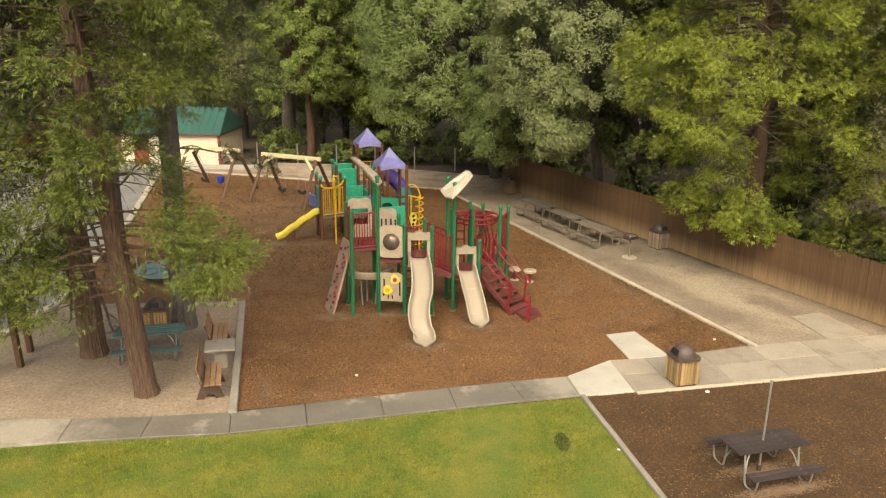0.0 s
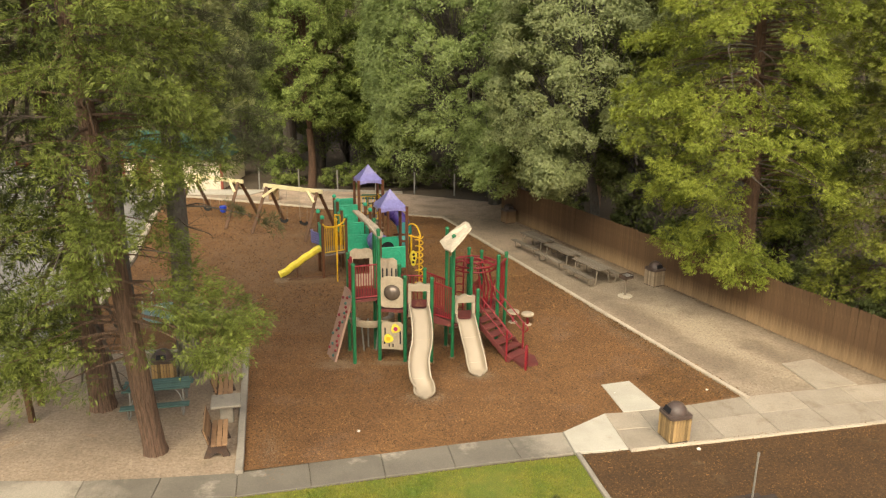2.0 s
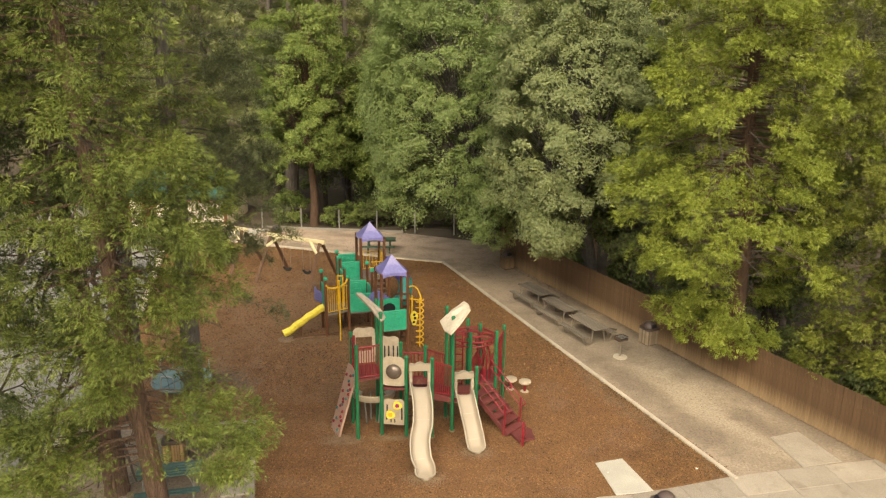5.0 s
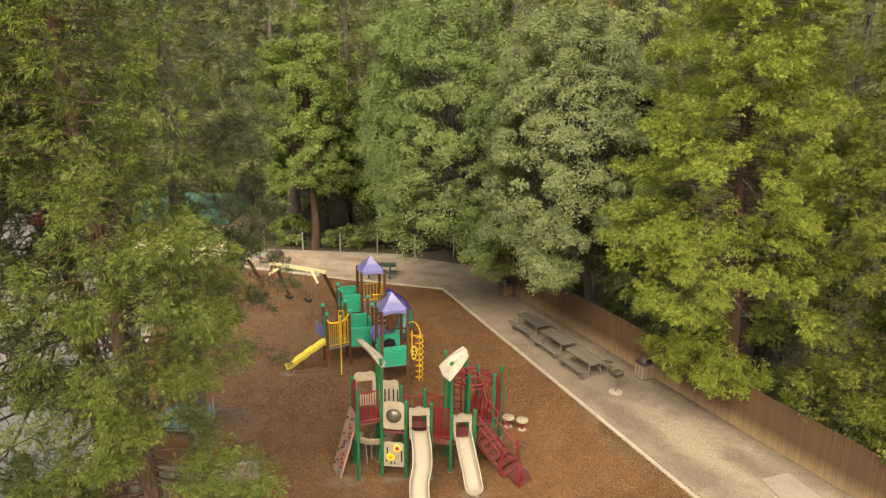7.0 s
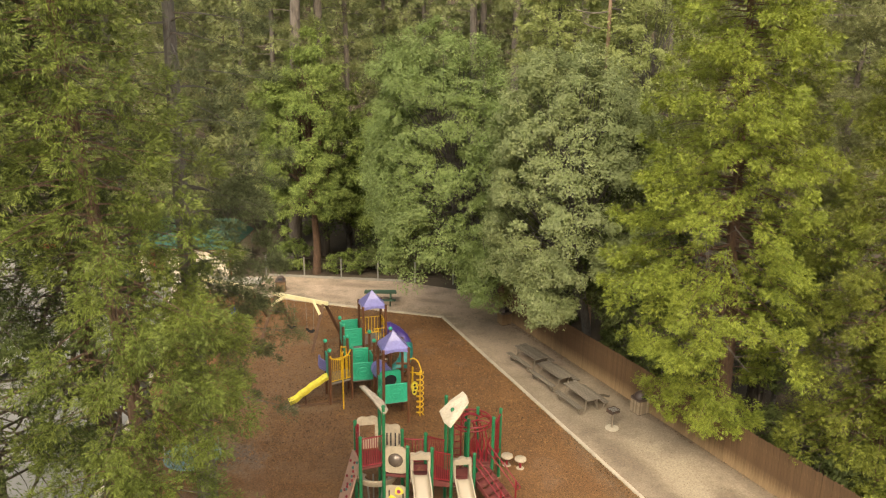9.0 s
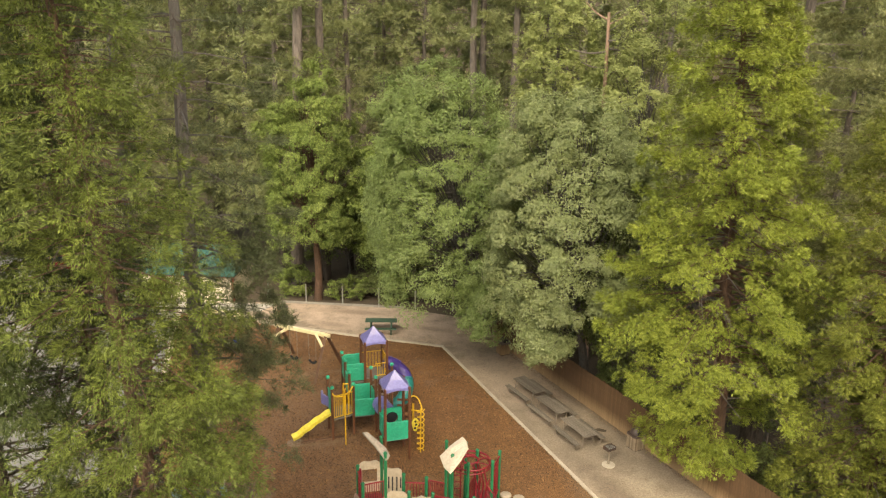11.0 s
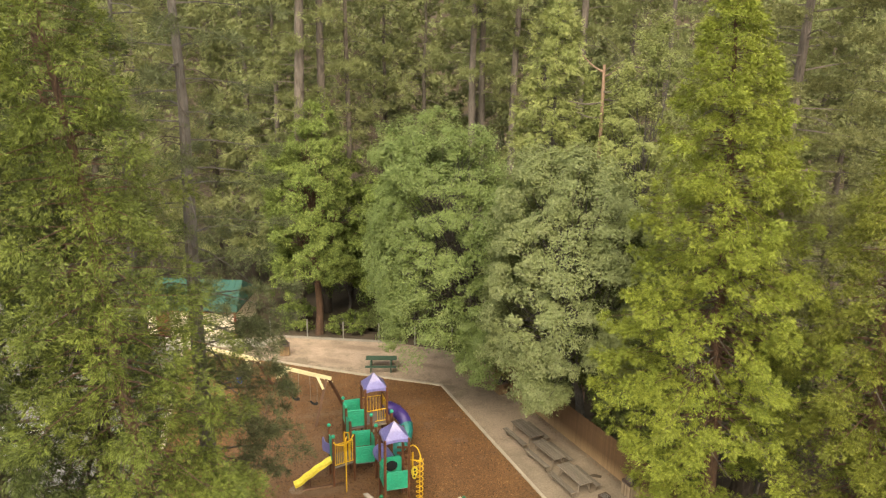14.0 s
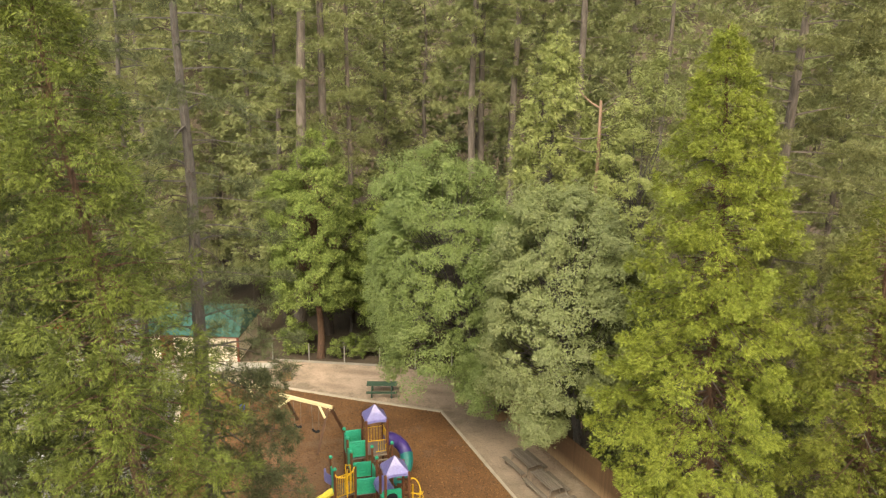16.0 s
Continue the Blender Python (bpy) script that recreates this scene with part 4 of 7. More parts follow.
for x, y in ((-11.3, 18.95), (-11.55, 19.95)):
    s = solid("timber_post", Geo().tube([(x, y, -0.05), (x - 0.05, y, 1.25), (x - 0.08, y + 0.02, 2.3)], [0.1, 0.095, 0.09], 4), M["timber"], "leaning reddish-brown square timber post in the sand", "post", "timber posts")

# ---- wire fence posts beyond the far strip ----
wf = thing("wire_fence", (-6, 49.4), "low wire fence on grey metal posts beyond the dirt strip", "fence", kind="structure")
WP = [(-12.2, 50.3), (-9.5, 50.0), (-6.9, 49.7), (-4.35, 49.45), (-1.8, 49.2), (0.8, 48.9)]
for x, y in WP:
    part("post", Geo().rod((x, y, 0), (x, y, 1.45), 0.05, 8), M["steel"], wf, smooth=True)
for z in (0.35, 0.75, 1.1, 1.38):
    for a, b in zip(WP, WP[1:]):
        part("wire", Geo().rod((*a, z), (*b, z), 0.008, 4), M["iron"], wf)

# ---- restroom building ----
bld = thing("restroom_building", (-17.6, 52.5), "small cream block building with red-brown trim and teal metal roof", "building")
m = pose(-17.75, 52.6, 0, 0, 0, -3)
wall = part("wall", mesh_at(Geo().box((0, 0, 0.98), (6.6, 5.0, 1.96)), m), M["cream"], bld)
course = Geo().box((0, 0, 0), (6.62, 0.02, 0.012)).mesh("joint", M["curb"])
for k in range(6):
    piece("joint", course, m @ Matrix.Translation((0, -2.5, 0.25 + 0.28 * k)), wall)
for x in (-3.3, 3.3):
    part("corner_board", mesh_at(Geo().box((x, -2.5, 0.98), (0.16, 0.1, 1.96)), m), M["redtrim"], bld)
part("fascia", mesh_at(Geo().box((0, -2.7, 1.98), (6.9, 0.06, 0.14)), m), M["redtrim"], bld)
part("fascia", mesh_at(Geo().box((3.45, 0, 1.98), (0.06, 5.4, 0.14)), m), M["redtrim"], bld)
rf = Geo()
rf.add([m @ Vector(p) for p in ((-3.5, -2.75, 2.06), (3.5, -2.75, 2.06), (3.5, 2.75, 2.06), (-3.5, 2.75, 2.06), (-3.2, 0, 3.5), (3.2, 0, 3.5), (-3.5, -2.75, 1.98), (3.5, -2.75, 1.98), (3.5, 2.75, 1.98), (-3.5, 2.75, 1.98))],
       [(0, 1, 5, 4), (1, 2, 5), (2, 3, 4, 5), (3, 0, 4), (9, 8, 7, 6), (0, 6, 7, 1), (1, 7, 8, 2), (2, 8, 9, 3), (3, 9, 6, 0)])
roof = part("roof", rf, M["tealroof"], bld, "teal standing-seam metal roof")
for k in range(15):
    x = -3.4 + k * 0.485
    xt = x * 0.93
    part("seam", mesh_at(Geo().rod((x, -2.75, 2.07), (xt, -0.02, 3.51), 0.025, 4), m), M["tealroof"], roof)
for x in (-1.9,):
    d = part("door", mesh_at(Geo().box((x, -2.52, 0.92), (0.95, 0.06, 1.84)), m), M["redtrim"], bld, "red-brown flush door")
    part("door_handle", mesh_at(Geo().box((x + 0.36, -2.57, 1.0), (0.05, 0.06, 0.14)), m), M["steel"], d)


def parked_car(x, y, turn, paint, label):
    m = pose(x, y, 0.02, 0, 0, turn)
    c = thing("car", m, label, "car", "parked cars")
    L, W = 2.25, 0.88
    prof = [(-L, 0.45), (-L, 0.85), (-1.9, 0.98), (-1.2, 1.02), (-0.6, 1.45), (0.7, 1.48), (1.5, 1.05), (2.1, 0.95), (L, 0.75), (L, 0.4), (1.75, 0.3), (-1.75, 0.3)]
    body = Geo()
    n = len(prof)
    vs = []
    for s in (-1, 1):
        vs += [m @ Vector((px, s * (W if pz < 1.1 else W * 0.8), pz)) for px, pz in prof]
    body.add(vs, [tuple(range(n)), tuple(range(2 * n - 1, n - 1, -1))] + [(i, n + i, n + (i + 1) % n, (i + 1) % n) for i in range(n)])
    part("body", body, paint, c)
    part("windscreen", mesh_at(Geo().plate([(-0.66, 0), (0.66, 0), (0.6, 0.52), (-0.6, 0.52)], (-1.16, 0, 1.07), (0, 1, 0), 0.02, (0.78, 0, 0.62)), m), M["glass"], c)
    part("rear_window", mesh_at(Geo().plate([(-0.66, 0), (0.66, 0), (0.6, 0.75), (-0.6, 0.75)], (1.5, 0, 1.09), (0, 1, 0), 0.02, (-0.88, 0, 0.47)), m), M["glass"], c)
    for s in (-1, 1):
        part("side_window", mesh_at(Geo().plate([(-0.85, 0), (1.15, 0), (0.6, 0.32), (-0.5, 0.32)], (0, s * 0.845, 1.1), (1, 0, 0), 0.02, (0, -s * 0.22, 1)), m), M["glass"], c)
        for px in (-1.4, 1.4):
            wheel = part("wheel", mesh_at(Geo().rod((px, s * 0.72, 0.33), (px, s * 0.92, 0.33), 0.33, 16), m), M["rubber"], c)
            part("rim", mesh_at(Geo().rod((px, s * 0.9, 0.33), (px, s * 0.935, 0.33), 0.19, 12), m), M["steel"], wheel)


parked_car(-29.3, 56.6, 75, M["red_paint"], "red car parked beyond the trees")
parked_car(-22.4, 33.6, 78, M["white_paint"], "white car parked beyond the trees")
sg = thing("dumpster", (-20.4, 45.6), "dark green steel container at the edge of the car park", "container")
part("body", Geo().prism([(-21.2, 44.9), (-19.6, 45.0), (-19.7, 46.2), (-21.3, 46.1)], 0.01, 1.3), M["green_wood"], sg)
part("lid", Geo().prism([(-21.3, 44.8), (-19.5, 44.9), (-19.6, 46.3), (-21.4, 46.2)], 1.3, 1.38), M["green_wood"], sg)
for x, y, s in ((-2.22, 18.6, 0.05), (6.85, 17.85, 0.06), (3.95, 15.0, 0.04), (10.2, 15.6, 0.04), (5.3, 21.0, 0.04), (8.2, 21.3, 0.05)):
    solid("scrap", Geo().ball((x, y, 0.05), s, 7, 0.5), M["white_rock"], "small white scrap lying on the mulch", "litter", "white scraps", smooth=True)


# ---- front play structure: green posts, tan slides, red climber ----
ps = thing("play_structure", (0, 24), "play structure with green posts, tan slides and red climbers", "play structure")


def blot(r, seed, n=22):
    """An uneven round outline."""
    return [(r * (1 + 0.3 * noise.noise((math.cos(a) * 1.3, math.sin(a) * 1.3, seed * 7.7))) * math.cos(a), r * (1 + 0.3 * noise.noise((math.cos(a) * 1.3, math.sin(a) * 1.3, seed * 7.7))) * math.sin(a)) for a in (2 * math.pi * k / n for k in range(n))]


def V3(p, z):
    return Vector((p[0], p[1], z))


A1, A2, B1, B2, C1, C2 = (-2.79, 22.9), (-3.08, 23.97), (-2.0, 23.2), (-2.22, 24.15), (-1.16, 23.1), (-1.4, 24.15)
F1, F0, D1, D2, G1, G2 = (-0.3, 23.1), (-0.55, 24.1), (0.39, 23.53), (0.18, 24.48), (1.22, 23.75), (1.0, 24.7)
E1, E2, E3, E4, E5, E6 = (1.02, 24.75), (1.95, 24.85), (2.3, 25.9), (1.42, 25.9), (1.0, 26.6), (0.35, 25.6)


def post(p, h, mat="green_metal", r=0.062, parent=ps, cap=None):
    o = part("post", Geo().tube([V3(p, -0.05), V3(p, h)], r, 12), M[mat], parent, smooth=True)
    part("cap", Geo().ball(V3(p, h - 0.01), r * 1.25, 10, 0.9, -0.2), M[cap or mat], o, smooth=True)
    foot = part("footing", Geo().prism([(p[0] + x, p[1] + y) for x, y in blot(0.12, p[0], 12)], 0.02, 0.058), M["worn"], o)
    return o


for p, h in ((A1, 3.45), (A2, 3.48), (B1, 4.5), (B2, 4.6), (C1, 3.0), (C2, 3.05), (F1, 2.95), (F0, 2.95), (D1, 4.25), (D2, 4.25), (G1, 2.35), (E1, 3.15), (E2, 3.2), (E3, 3.0), (E4, 3.05), (E5, 2.95), (E6, 2.9)):
    post(p, h)
part("grab_pole", Geo().tube([(-2.98, 23.9, 2.2), (-2.98, 23.9, 3.4)], 0.045, 10), M["red"], ps, "dark red grab pole", smooth=True)


def deck(corners, z, mat="red_deck", parent=ps, thick=0.09):
    d = part("deck", Geo().prism(corners, z - thick, z), M[mat], parent)
    return d


deck([A1, B1, B2, A2], 2.25)
deck([B1, C1, C2, B2], 1.85)
deck([C1, F1, F0, C2], 1.72)
deck([D1, G1, G2, D2], 1.22)


def barrier(p, q, z0, z1, mat="red", bars=8, parent=ps, q0=None, q1=None, r=0.022, name="barrier"):
    """Two rails and upright bars between two posts; q0, q1: the heights at the far end."""
    q0, q1 = z0 if q0 is None else q0, z1 if q1 is None else q1
    o = part(name, Geo().rod(V3(p, z1), V3(q, q1), r * 1.2, 8), M[mat], parent, smooth=True)
    part("rail", Geo().rod(V3(p, z0), V3(q, q0), r * 1.2, 8), M[mat], o, smooth=True)
    for k in range(1, bars + 1):
        f = k / (bars + 1)
        b = V3(p, z0).lerp(V3(q, q0), f)
        part("bar", Geo().rod(b, (b.x, b.y, z1 + (q1 - z1) * f), r * 0.75, 6), M[mat], o, smooth=True)
    return o


barrier(A1, B1, 2.32, 3.38, bars=9)
barrier(A1, A2, 2.32, 3.3, bars=6)
barrier(F1, D1, 1.75, 2.85, bars=9, q0=1.4, q1=2.45)
barrier(F0, D2, 1.75, 2.85, bars=9, q0=1.4, q1=2.45)
g = Geo()
g.add([V3(F1, 1.72), V3(D1, 1.28), V3(D2, 1.28), V3(F0, 1.72), V3(F1, 1.45), V3(D1, 1.1), V3(D2, 1.1), V3(F0, 1.45)], [(0, 1, 2, 3), (7, 6, 5, 4), (0, 4, 5, 1), (1, 5, 6, 2), (2, 6, 7, 3), (3, 7, 4, 0)])
part("ramp", g, M["red_deck"], ps, "worn red sloping bridge deck")
barrier(C2, F0, 1.8, 2.7, bars=6)
barrier(E1, E4, 1.3, 2.1, bars=7)


def tan_panel(p, q, z0, z1, wave=0.08, slots=(), name="panel", mat="tan", parent=ps):
    P, Q = V3(p, 0), V3(q, 0)
    L = (Q - P).length - 0.14
    o = P + (Q - P).normalized() * 0.07
    n = 14
    crest = [(L * (1 - k / n), z1 + wave * math.sin(math.pi * k / n) + 0.35 * wave * math.sin(3 * math.pi * k / n)) for k in range(n + 1)]
    pan = part(name, Geo().plate([(0, z0), (L, z0)] + crest, o, Q - P, 0.05), M[mat], parent)
    for s, h, w, t in slots:
        part("slot", Geo().plate([(s - w / 2, h - t / 2), (s + w / 2, h - t / 2), (s + w / 2, h + t / 2), (s - w / 2, h + t / 2)], o, Q - P, 0.058), M["black"], pan)
    return pan


tan_panel(B1, C1, 0.48, 1.36, 0.08, ((0.12, 1.1, 0.05, 0.25), (0.1, 0.75, 0.05, 0.2), (0.62, 0.9, 0.05, 0.45), (0.38, 0.62, 0.04, 0.12), (0.25, 0.62, 0.04, 0.12)))
fl = Vector((*B1, 0)).lerp(Vector((*C1, 0)), 0.5)
axis = (Vector((*C1, 0)) - Vector((*B1, 0))).normalized()
out = axis.cross(Vector((0, 0, 1)))
for s, z, centre in ((0.12, 1.22, "magenta"), (-0.12, 0.86, "yellow_metal")):
    c = fl + axis * s + Vector((0, 0, z)) + out * 0.04
    petals = [(0.15 * (1 + 0.1 * math.cos(3 * q + 0.5)) * math.cos(q), 0.15 * (1 + 0.1 * math.cos(3 * q + 0.5)) * math.sin(q)) for q in (2 * math.pi * k / 30 for k in range(30))]
    f = part("flower", Geo().plate(petals, c, axis, 0.05), M["yellow"], ps, "yellow flower-shaped spinner")
    part("flower_centre", Geo().plate(circle(0, 0, 0.07), c + out * 0.03, axis, 0.03), M[centre], f)
L = (Vector((*C1, 0)) - Vector((*B1, 0))).length
hole = circle(L / 2, 2.45, 0.27, 28)
edge = []
for k in range(28):
    a = 2 * math.pi * k / 28
    s = min((L / 2 - 0.06) / max(abs(math.cos(a)), 1e-6), 0.5 / max(abs(math.sin(a)), 1e-6))
    edge.append((L / 2 + s * math.cos(a), 2.43 + s * math.sin(a) + (0.05 if math.sin(a) > 0.9 else 0)))
bp = part("bubble_panel", Geo().holed(edge, hole, V3(B1, 0), axis, 0.05), M["tan"], ps, "tan panel with a round bubble window")
bm_ = Geo()
cB = V3(B1, 2.45) + axis * L / 2
rows = 6
vs, fs = [], []
for i in range(rows + 1):
    a = math.pi / 2 * i / rows
    vs += [cB + out * 0.2 * math.sin(a) + (axis * math.cos(q) + Vector((0, 0, 1)) * math.sin(q)) * 0.27 * math.cos(a) for q in (2 * math.pi * k / 24 for k in range(24))]
for i in range(rows):
    fs += [(i * 24 + k, i * 24 + (k + 1) % 24, i * 24 + 24 + (k + 1) % 24, i * 24 + 24 + k) for k in range(24)]
part("bubble", bm_.add(vs, fs), M["bubble"], bp, "smoky dome window", smooth=True)
tan_panel(B2, C2, 2.0, 3.2, 0.1, ((0.2, 2.7, 0.05, 0.5), (0.34, 2.65, 0.05, 0.6), (0.5, 2.65, 0.05, 0.6), (0.64, 2.7, 0.05, 0.45)))
tan_panel(A2, B2, 2.35, 2.75, 0.02)
tan_panel(A2, B2, 3.3, 3.55, 0.1)
for s in (0.0, 1.0):
    p = Vector((*A2, 0)).lerp(Vector((*B2, 0)), 0.12 + 0.76 * s)
    part("panel_stile", Geo().box((p.x, p.y, 3.0), (0.12, 0.05, 0.8), Matrix.Rotation(0.2, 4, "Z")), M["tan"], ps)


def slide(pts, wide, header_z, name_label, mat="tan_slide"):
    body = curve_pts(pts, 5)
    w, h = wide / 2, 0.2
    prof = [(-w - 0.05, h + 0.02), (-w - 0.05, h - 0.04), (-w - 0.015, h - 0.05), (-w + 0.02, 0.02), (-w * 0.5, -0.045), (w * 0.5, -0.045), (w - 0.02, 0.02), (w + 0.015, h - 0.05), (w + 0.05, h - 0.04), (w + 0.05, h + 0.02),
            (w + 0.01, h + 0.02), (w - 0.005, h - 0.03), (w - 0.03, 0.07), (w - 0.07, 0.02), (w * 0.45, 0.0), (-w * 0.45, 0.0), (-w + 0.07, 0.02), (-w + 0.03, 0.07), (-w + 0.005, h - 0.03), (-w - 0.01, h + 0.02)]
    end, way = body[-1], (body[-1] - body[-2]).normalized()
    bend = (0.07, 0.125, 0.165, 0.19, 0.203)
    nose = [end + way * k for k in bend]
    s = part("slide", Geo().sweep(prof, body + nose, scales=[1.0] * len(body) + [math.sqrt(1 - (k / 0.21) ** 2) for k in bend], heights=[1.0] * (len(body) - 4) + [0.95, 0.85, 0.72, 0.6, 0.5, 0.42, 0.36, 0.32, 0.3]), M[mat], ps, name_label, smooth=True)
    for f in (0.38, 0.68):
        q = int(len(body) * f)
        way_ = (body[q + 1] - body[q]).normalized()
        part("seam", Geo().sweep([(a * 1.006, b - 0.003 if b < 0.1 and abs(a) < w - 0.01 and k < 10 else b + 0.003) for k, (a, b) in enumerate(prof)], [body[q] - way_ * 0.006, body[q] + way_ * 0.006]), M["tan"], s)
    p0, d = Vector(pts[0]), (Vector(pts[0]) - Vector(pts[1]))
    d.z = 0
    d.normalize()
    sd_ = d.cross(Vector((0, 0, 1)))
    c = p0 + d * 0.12
    n = 12
    W = wide / 2 + 0.07
    z0 = p0.z
    crest = [(W * (1 - 2 * k / n), header_z - z0 + 0.06 * math.sin(math.pi * k / n) + 0.03 * math.cos(4 * math.pi * k / n)) for k in range(n + 1)]
    part("header", Geo().plate([(-W, header_z - z0 - 0.19), (W, header_z - z0 - 0.19)] + crest, c, sd_, 0.16), M[mat], s, "tan moulded slide hood")
    for sg_ in (-1, 1):
        part("hood_side", Geo().plate([(-0.14, -0.28), (0.16, -0.22), (0.1, header_z - z0 - 0.2), (-0.1, header_z - z0 - 0.2)], c + sd_ * sg_ * (W - 0.05), d, 0.1), M[mat], s)
    part("hood_back", Geo().plate([(-W, -0.1), (W, -0.1), (W, 0.16), (-W, 0.16)], c + d * 0.3, sd_, 0.03), M["red_deck"], s)
    for f in (0.55, 0.85):
        q = body[int(len(body) * f)]
        if q.z > 0.3:
            part("support", Geo().rod((q.x, q.y, 0), (q.x, q.y, q.z - 0.05), 0.04, 8), M["green_metal"], s)
    e = Vector(pts[-1])
    part("footing", Geo().prism([(e.x - 0.05 + x, e.y + 0.05 + y * 0.7) for x, y in blot(0.3, e.x)], 0.02, 0.06), M["worn"], s)
    return s


slide([(-0.70, 22.95, 1.98), (-0.69, 22.75, 1.92), (-0.60, 22.3, 1.52), (-0.57, 21.85, 1.13), (-0.64, 21.4, 0.72), (-0.61, 21.05, 0.36), (-0.5, 20.82, 0.17), (-0.46, 20.6, 0.14)], 0.56, 2.74, "long curved tan plastic slide")
slide([(0.80, 23.72, 1.32), (0.83, 23.5, 1.26), (0.95, 23.0, 0.85), (1.07, 22.6, 0.46), (1.14, 22.32, 0.2), (1.19, 22.15, 0.15)], 0.54, 2.08, "short straight tan plastic slide")


def leaf_roof(pts, mat, label):
    g_ = Geo()
    P = [Vector(p) for p in pts]
    n = len(P)
    c = sum(P, Vector()) / n
    nrm = (P[2] - P[0]).cross(P[n // 2] - P[0]).normalized() * 0.035
    nrm = nrm if nrm.z > 0 else -nrm
    ring = [p.lerp(c, 0.45) + nrm * 1.4 for p in P]
    g_.add([p + nrm for p in P] + [q + nrm for q in ring] + [c + nrm * 2.2] + [p - nrm for p in P] + [c],
           [(i, (i + 1) % n, n + (i + 1) % n, n + i) for i in range(n)] + [(n + i, n + (i + 1) % n, 2 * n) for i in range(n)] +
           [(2 * n + 1 + (i + 1) % n, 2 * n + 1 + i, 3 * n + 1) for i in range(n)] + [((i + 1) % n, i, 2 * n + 1 + i, 2 * n + 1 + (i + 1) % n) for i in range(n)])
    o = part("leaf_roof", g_, M[mat], ps, label)
    for k in (-1, 0, 1):
        a, b = P[0].lerp(P[1], 0.3 + 0.2 * k), P[n // 2].lerp(P[n // 2 + 1], 0.7 - 0.2 * k)
        part("vein", Geo().tube([a.lerp(b, 0.12) + nrm * 1.6, a.lerp(b, 0.5) + nrm * 2.6, a.lerp(b, 0.9) + nrm * 1.6], 0.025, 6), M[mat], o)
    return o


leaf_roof([(-0.05, 23.95, 3.92), (0.1, 23.3, 3.86), (0.3, 22.85, 3.92), (0.62, 23.15, 4.2), (0.94, 23.6, 4.5), (0.9, 24.05, 4.52), (0.78, 24.35, 4.5), (0.36, 24.2, 4.24)], "tan_leaf", "sun-bleached tan leaf-shaped roof panel")
leaf_roof([(-2.86, 23.7, 5.0), (-2.4, 23.4, 4.65), (-1.98, 23.12, 4.24), (-1.9, 23.2, 4.25), (-1.86, 23.34, 4.3), (-2.0, 23.55, 4.46), (-2.36, 23.66, 4.76), (-2.7, 23.78, 4.98)], "grey_leaf", "dusty tan leaf-shaped roof panel")

# climbing wall with holds, tunnel seat under the deck, ladders and overhead ring
cw = part("climbing_wall", Geo().plate([(-0.42, 0), (0.42, 0), (0.42, 2.45), (-0.42, 2.45)], (-3.62, 23.35, 0.02), (-0.42, 0.91, 0), 0.07, (0.27, 0.07, 1.0)), M["climb_wall"], ps, "grey sloping climbing wall with coloured holds")
rh = random.Random(8)
for k in range(22):
    s, h = rh.uniform(-0.34, 0.34), 0.15 + 2.2 * (k + 0.5) / 22
    u = Vector((0.27, 0.07, 1.0)).normalized()
    p = Vector((-3.62, 23.35, 0.02)) + Vector((-0.42, 0.91, 0)) * s + u * h
    nrm = Vector((-0.42, 0.91, 0)).cross(u)
    for sg_ in (-1, 1):
        part("hold", Geo().ball(p + nrm * 0.035 * sg_, 0.065, 8, 0.8), M["red"] if k % 3 else M["teal_hold"], cw, smooth=True)
sc = Vector((-2.36, 24.2, 0))
arc = [sc + Vector((0.6 * math.cos(q), 0.46 * math.sin(q), 1.02)) for q in (math.radians(150 + 250 * k / 22) for k in range(23))]
ts = part("talk_seat", Geo().sweep([(-0.16, 0.0), (0.13, 0.0), (0.17, 0.05), (0.19, 0.24), (0.15, 0.26), (0.12, 0.08), (-0.13, 0.05), (-0.17, 0.06)], arc), M["tan"], ps, "tan half-round basin seat", smooth=True)
for k in range(3):
    a = 2 * math.pi * k / 3
    part("seat_leg", Geo().tube([(-2.42 + 0.34 * math.cos(a + 3.9), 24.15 + 0.3 * math.sin(a + 3.9), 1.02), (-2.42 + 0.24 * math.cos(a + 3.9), 24.1 + 0.2 * math.sin(a + 3.9), 0.03)], 0.03, 8), M["steel"], ts)
for k in range(5):
    part("rung", Geo().rod((-1.12, 23.95, 0.4 + 0.28 * k), (-0.42, 24.0, 0.4 + 0.28 * k), 0.035, 8), M["brown_post"], ps, smooth=True)
cx, cy, cz = 1.15, 25.65, 2.72
ring = part("overhead_ring", Geo().tube([(cx + 0.78 * math.cos(q), cy + 0.72 * math.sin(q), cz) for q in (2 * math.pi * k / 28 for k in range(28))], 0.035, 8, True), M["red"], ps, "red overhead ring climber", smooth=True)
part("ring_lower", Geo().tube([(cx + 0.78 * math.cos(q), cy + 0.72 * math.sin(q), cz - 0.16) for q in (2 * math.pi * k / 28 for k in range(28))], 0.028, 8, True), M["red"], ring, smooth=True)
part("hub", Geo().tube([(cx + 0.3 * math.cos(q), cy + 0.28 * math.sin(q), cz + 0.04) for q in (2 * math.pi * k / 20 for k in range(20))], 0.04, 8, True), M["red"], ring, smooth=True)
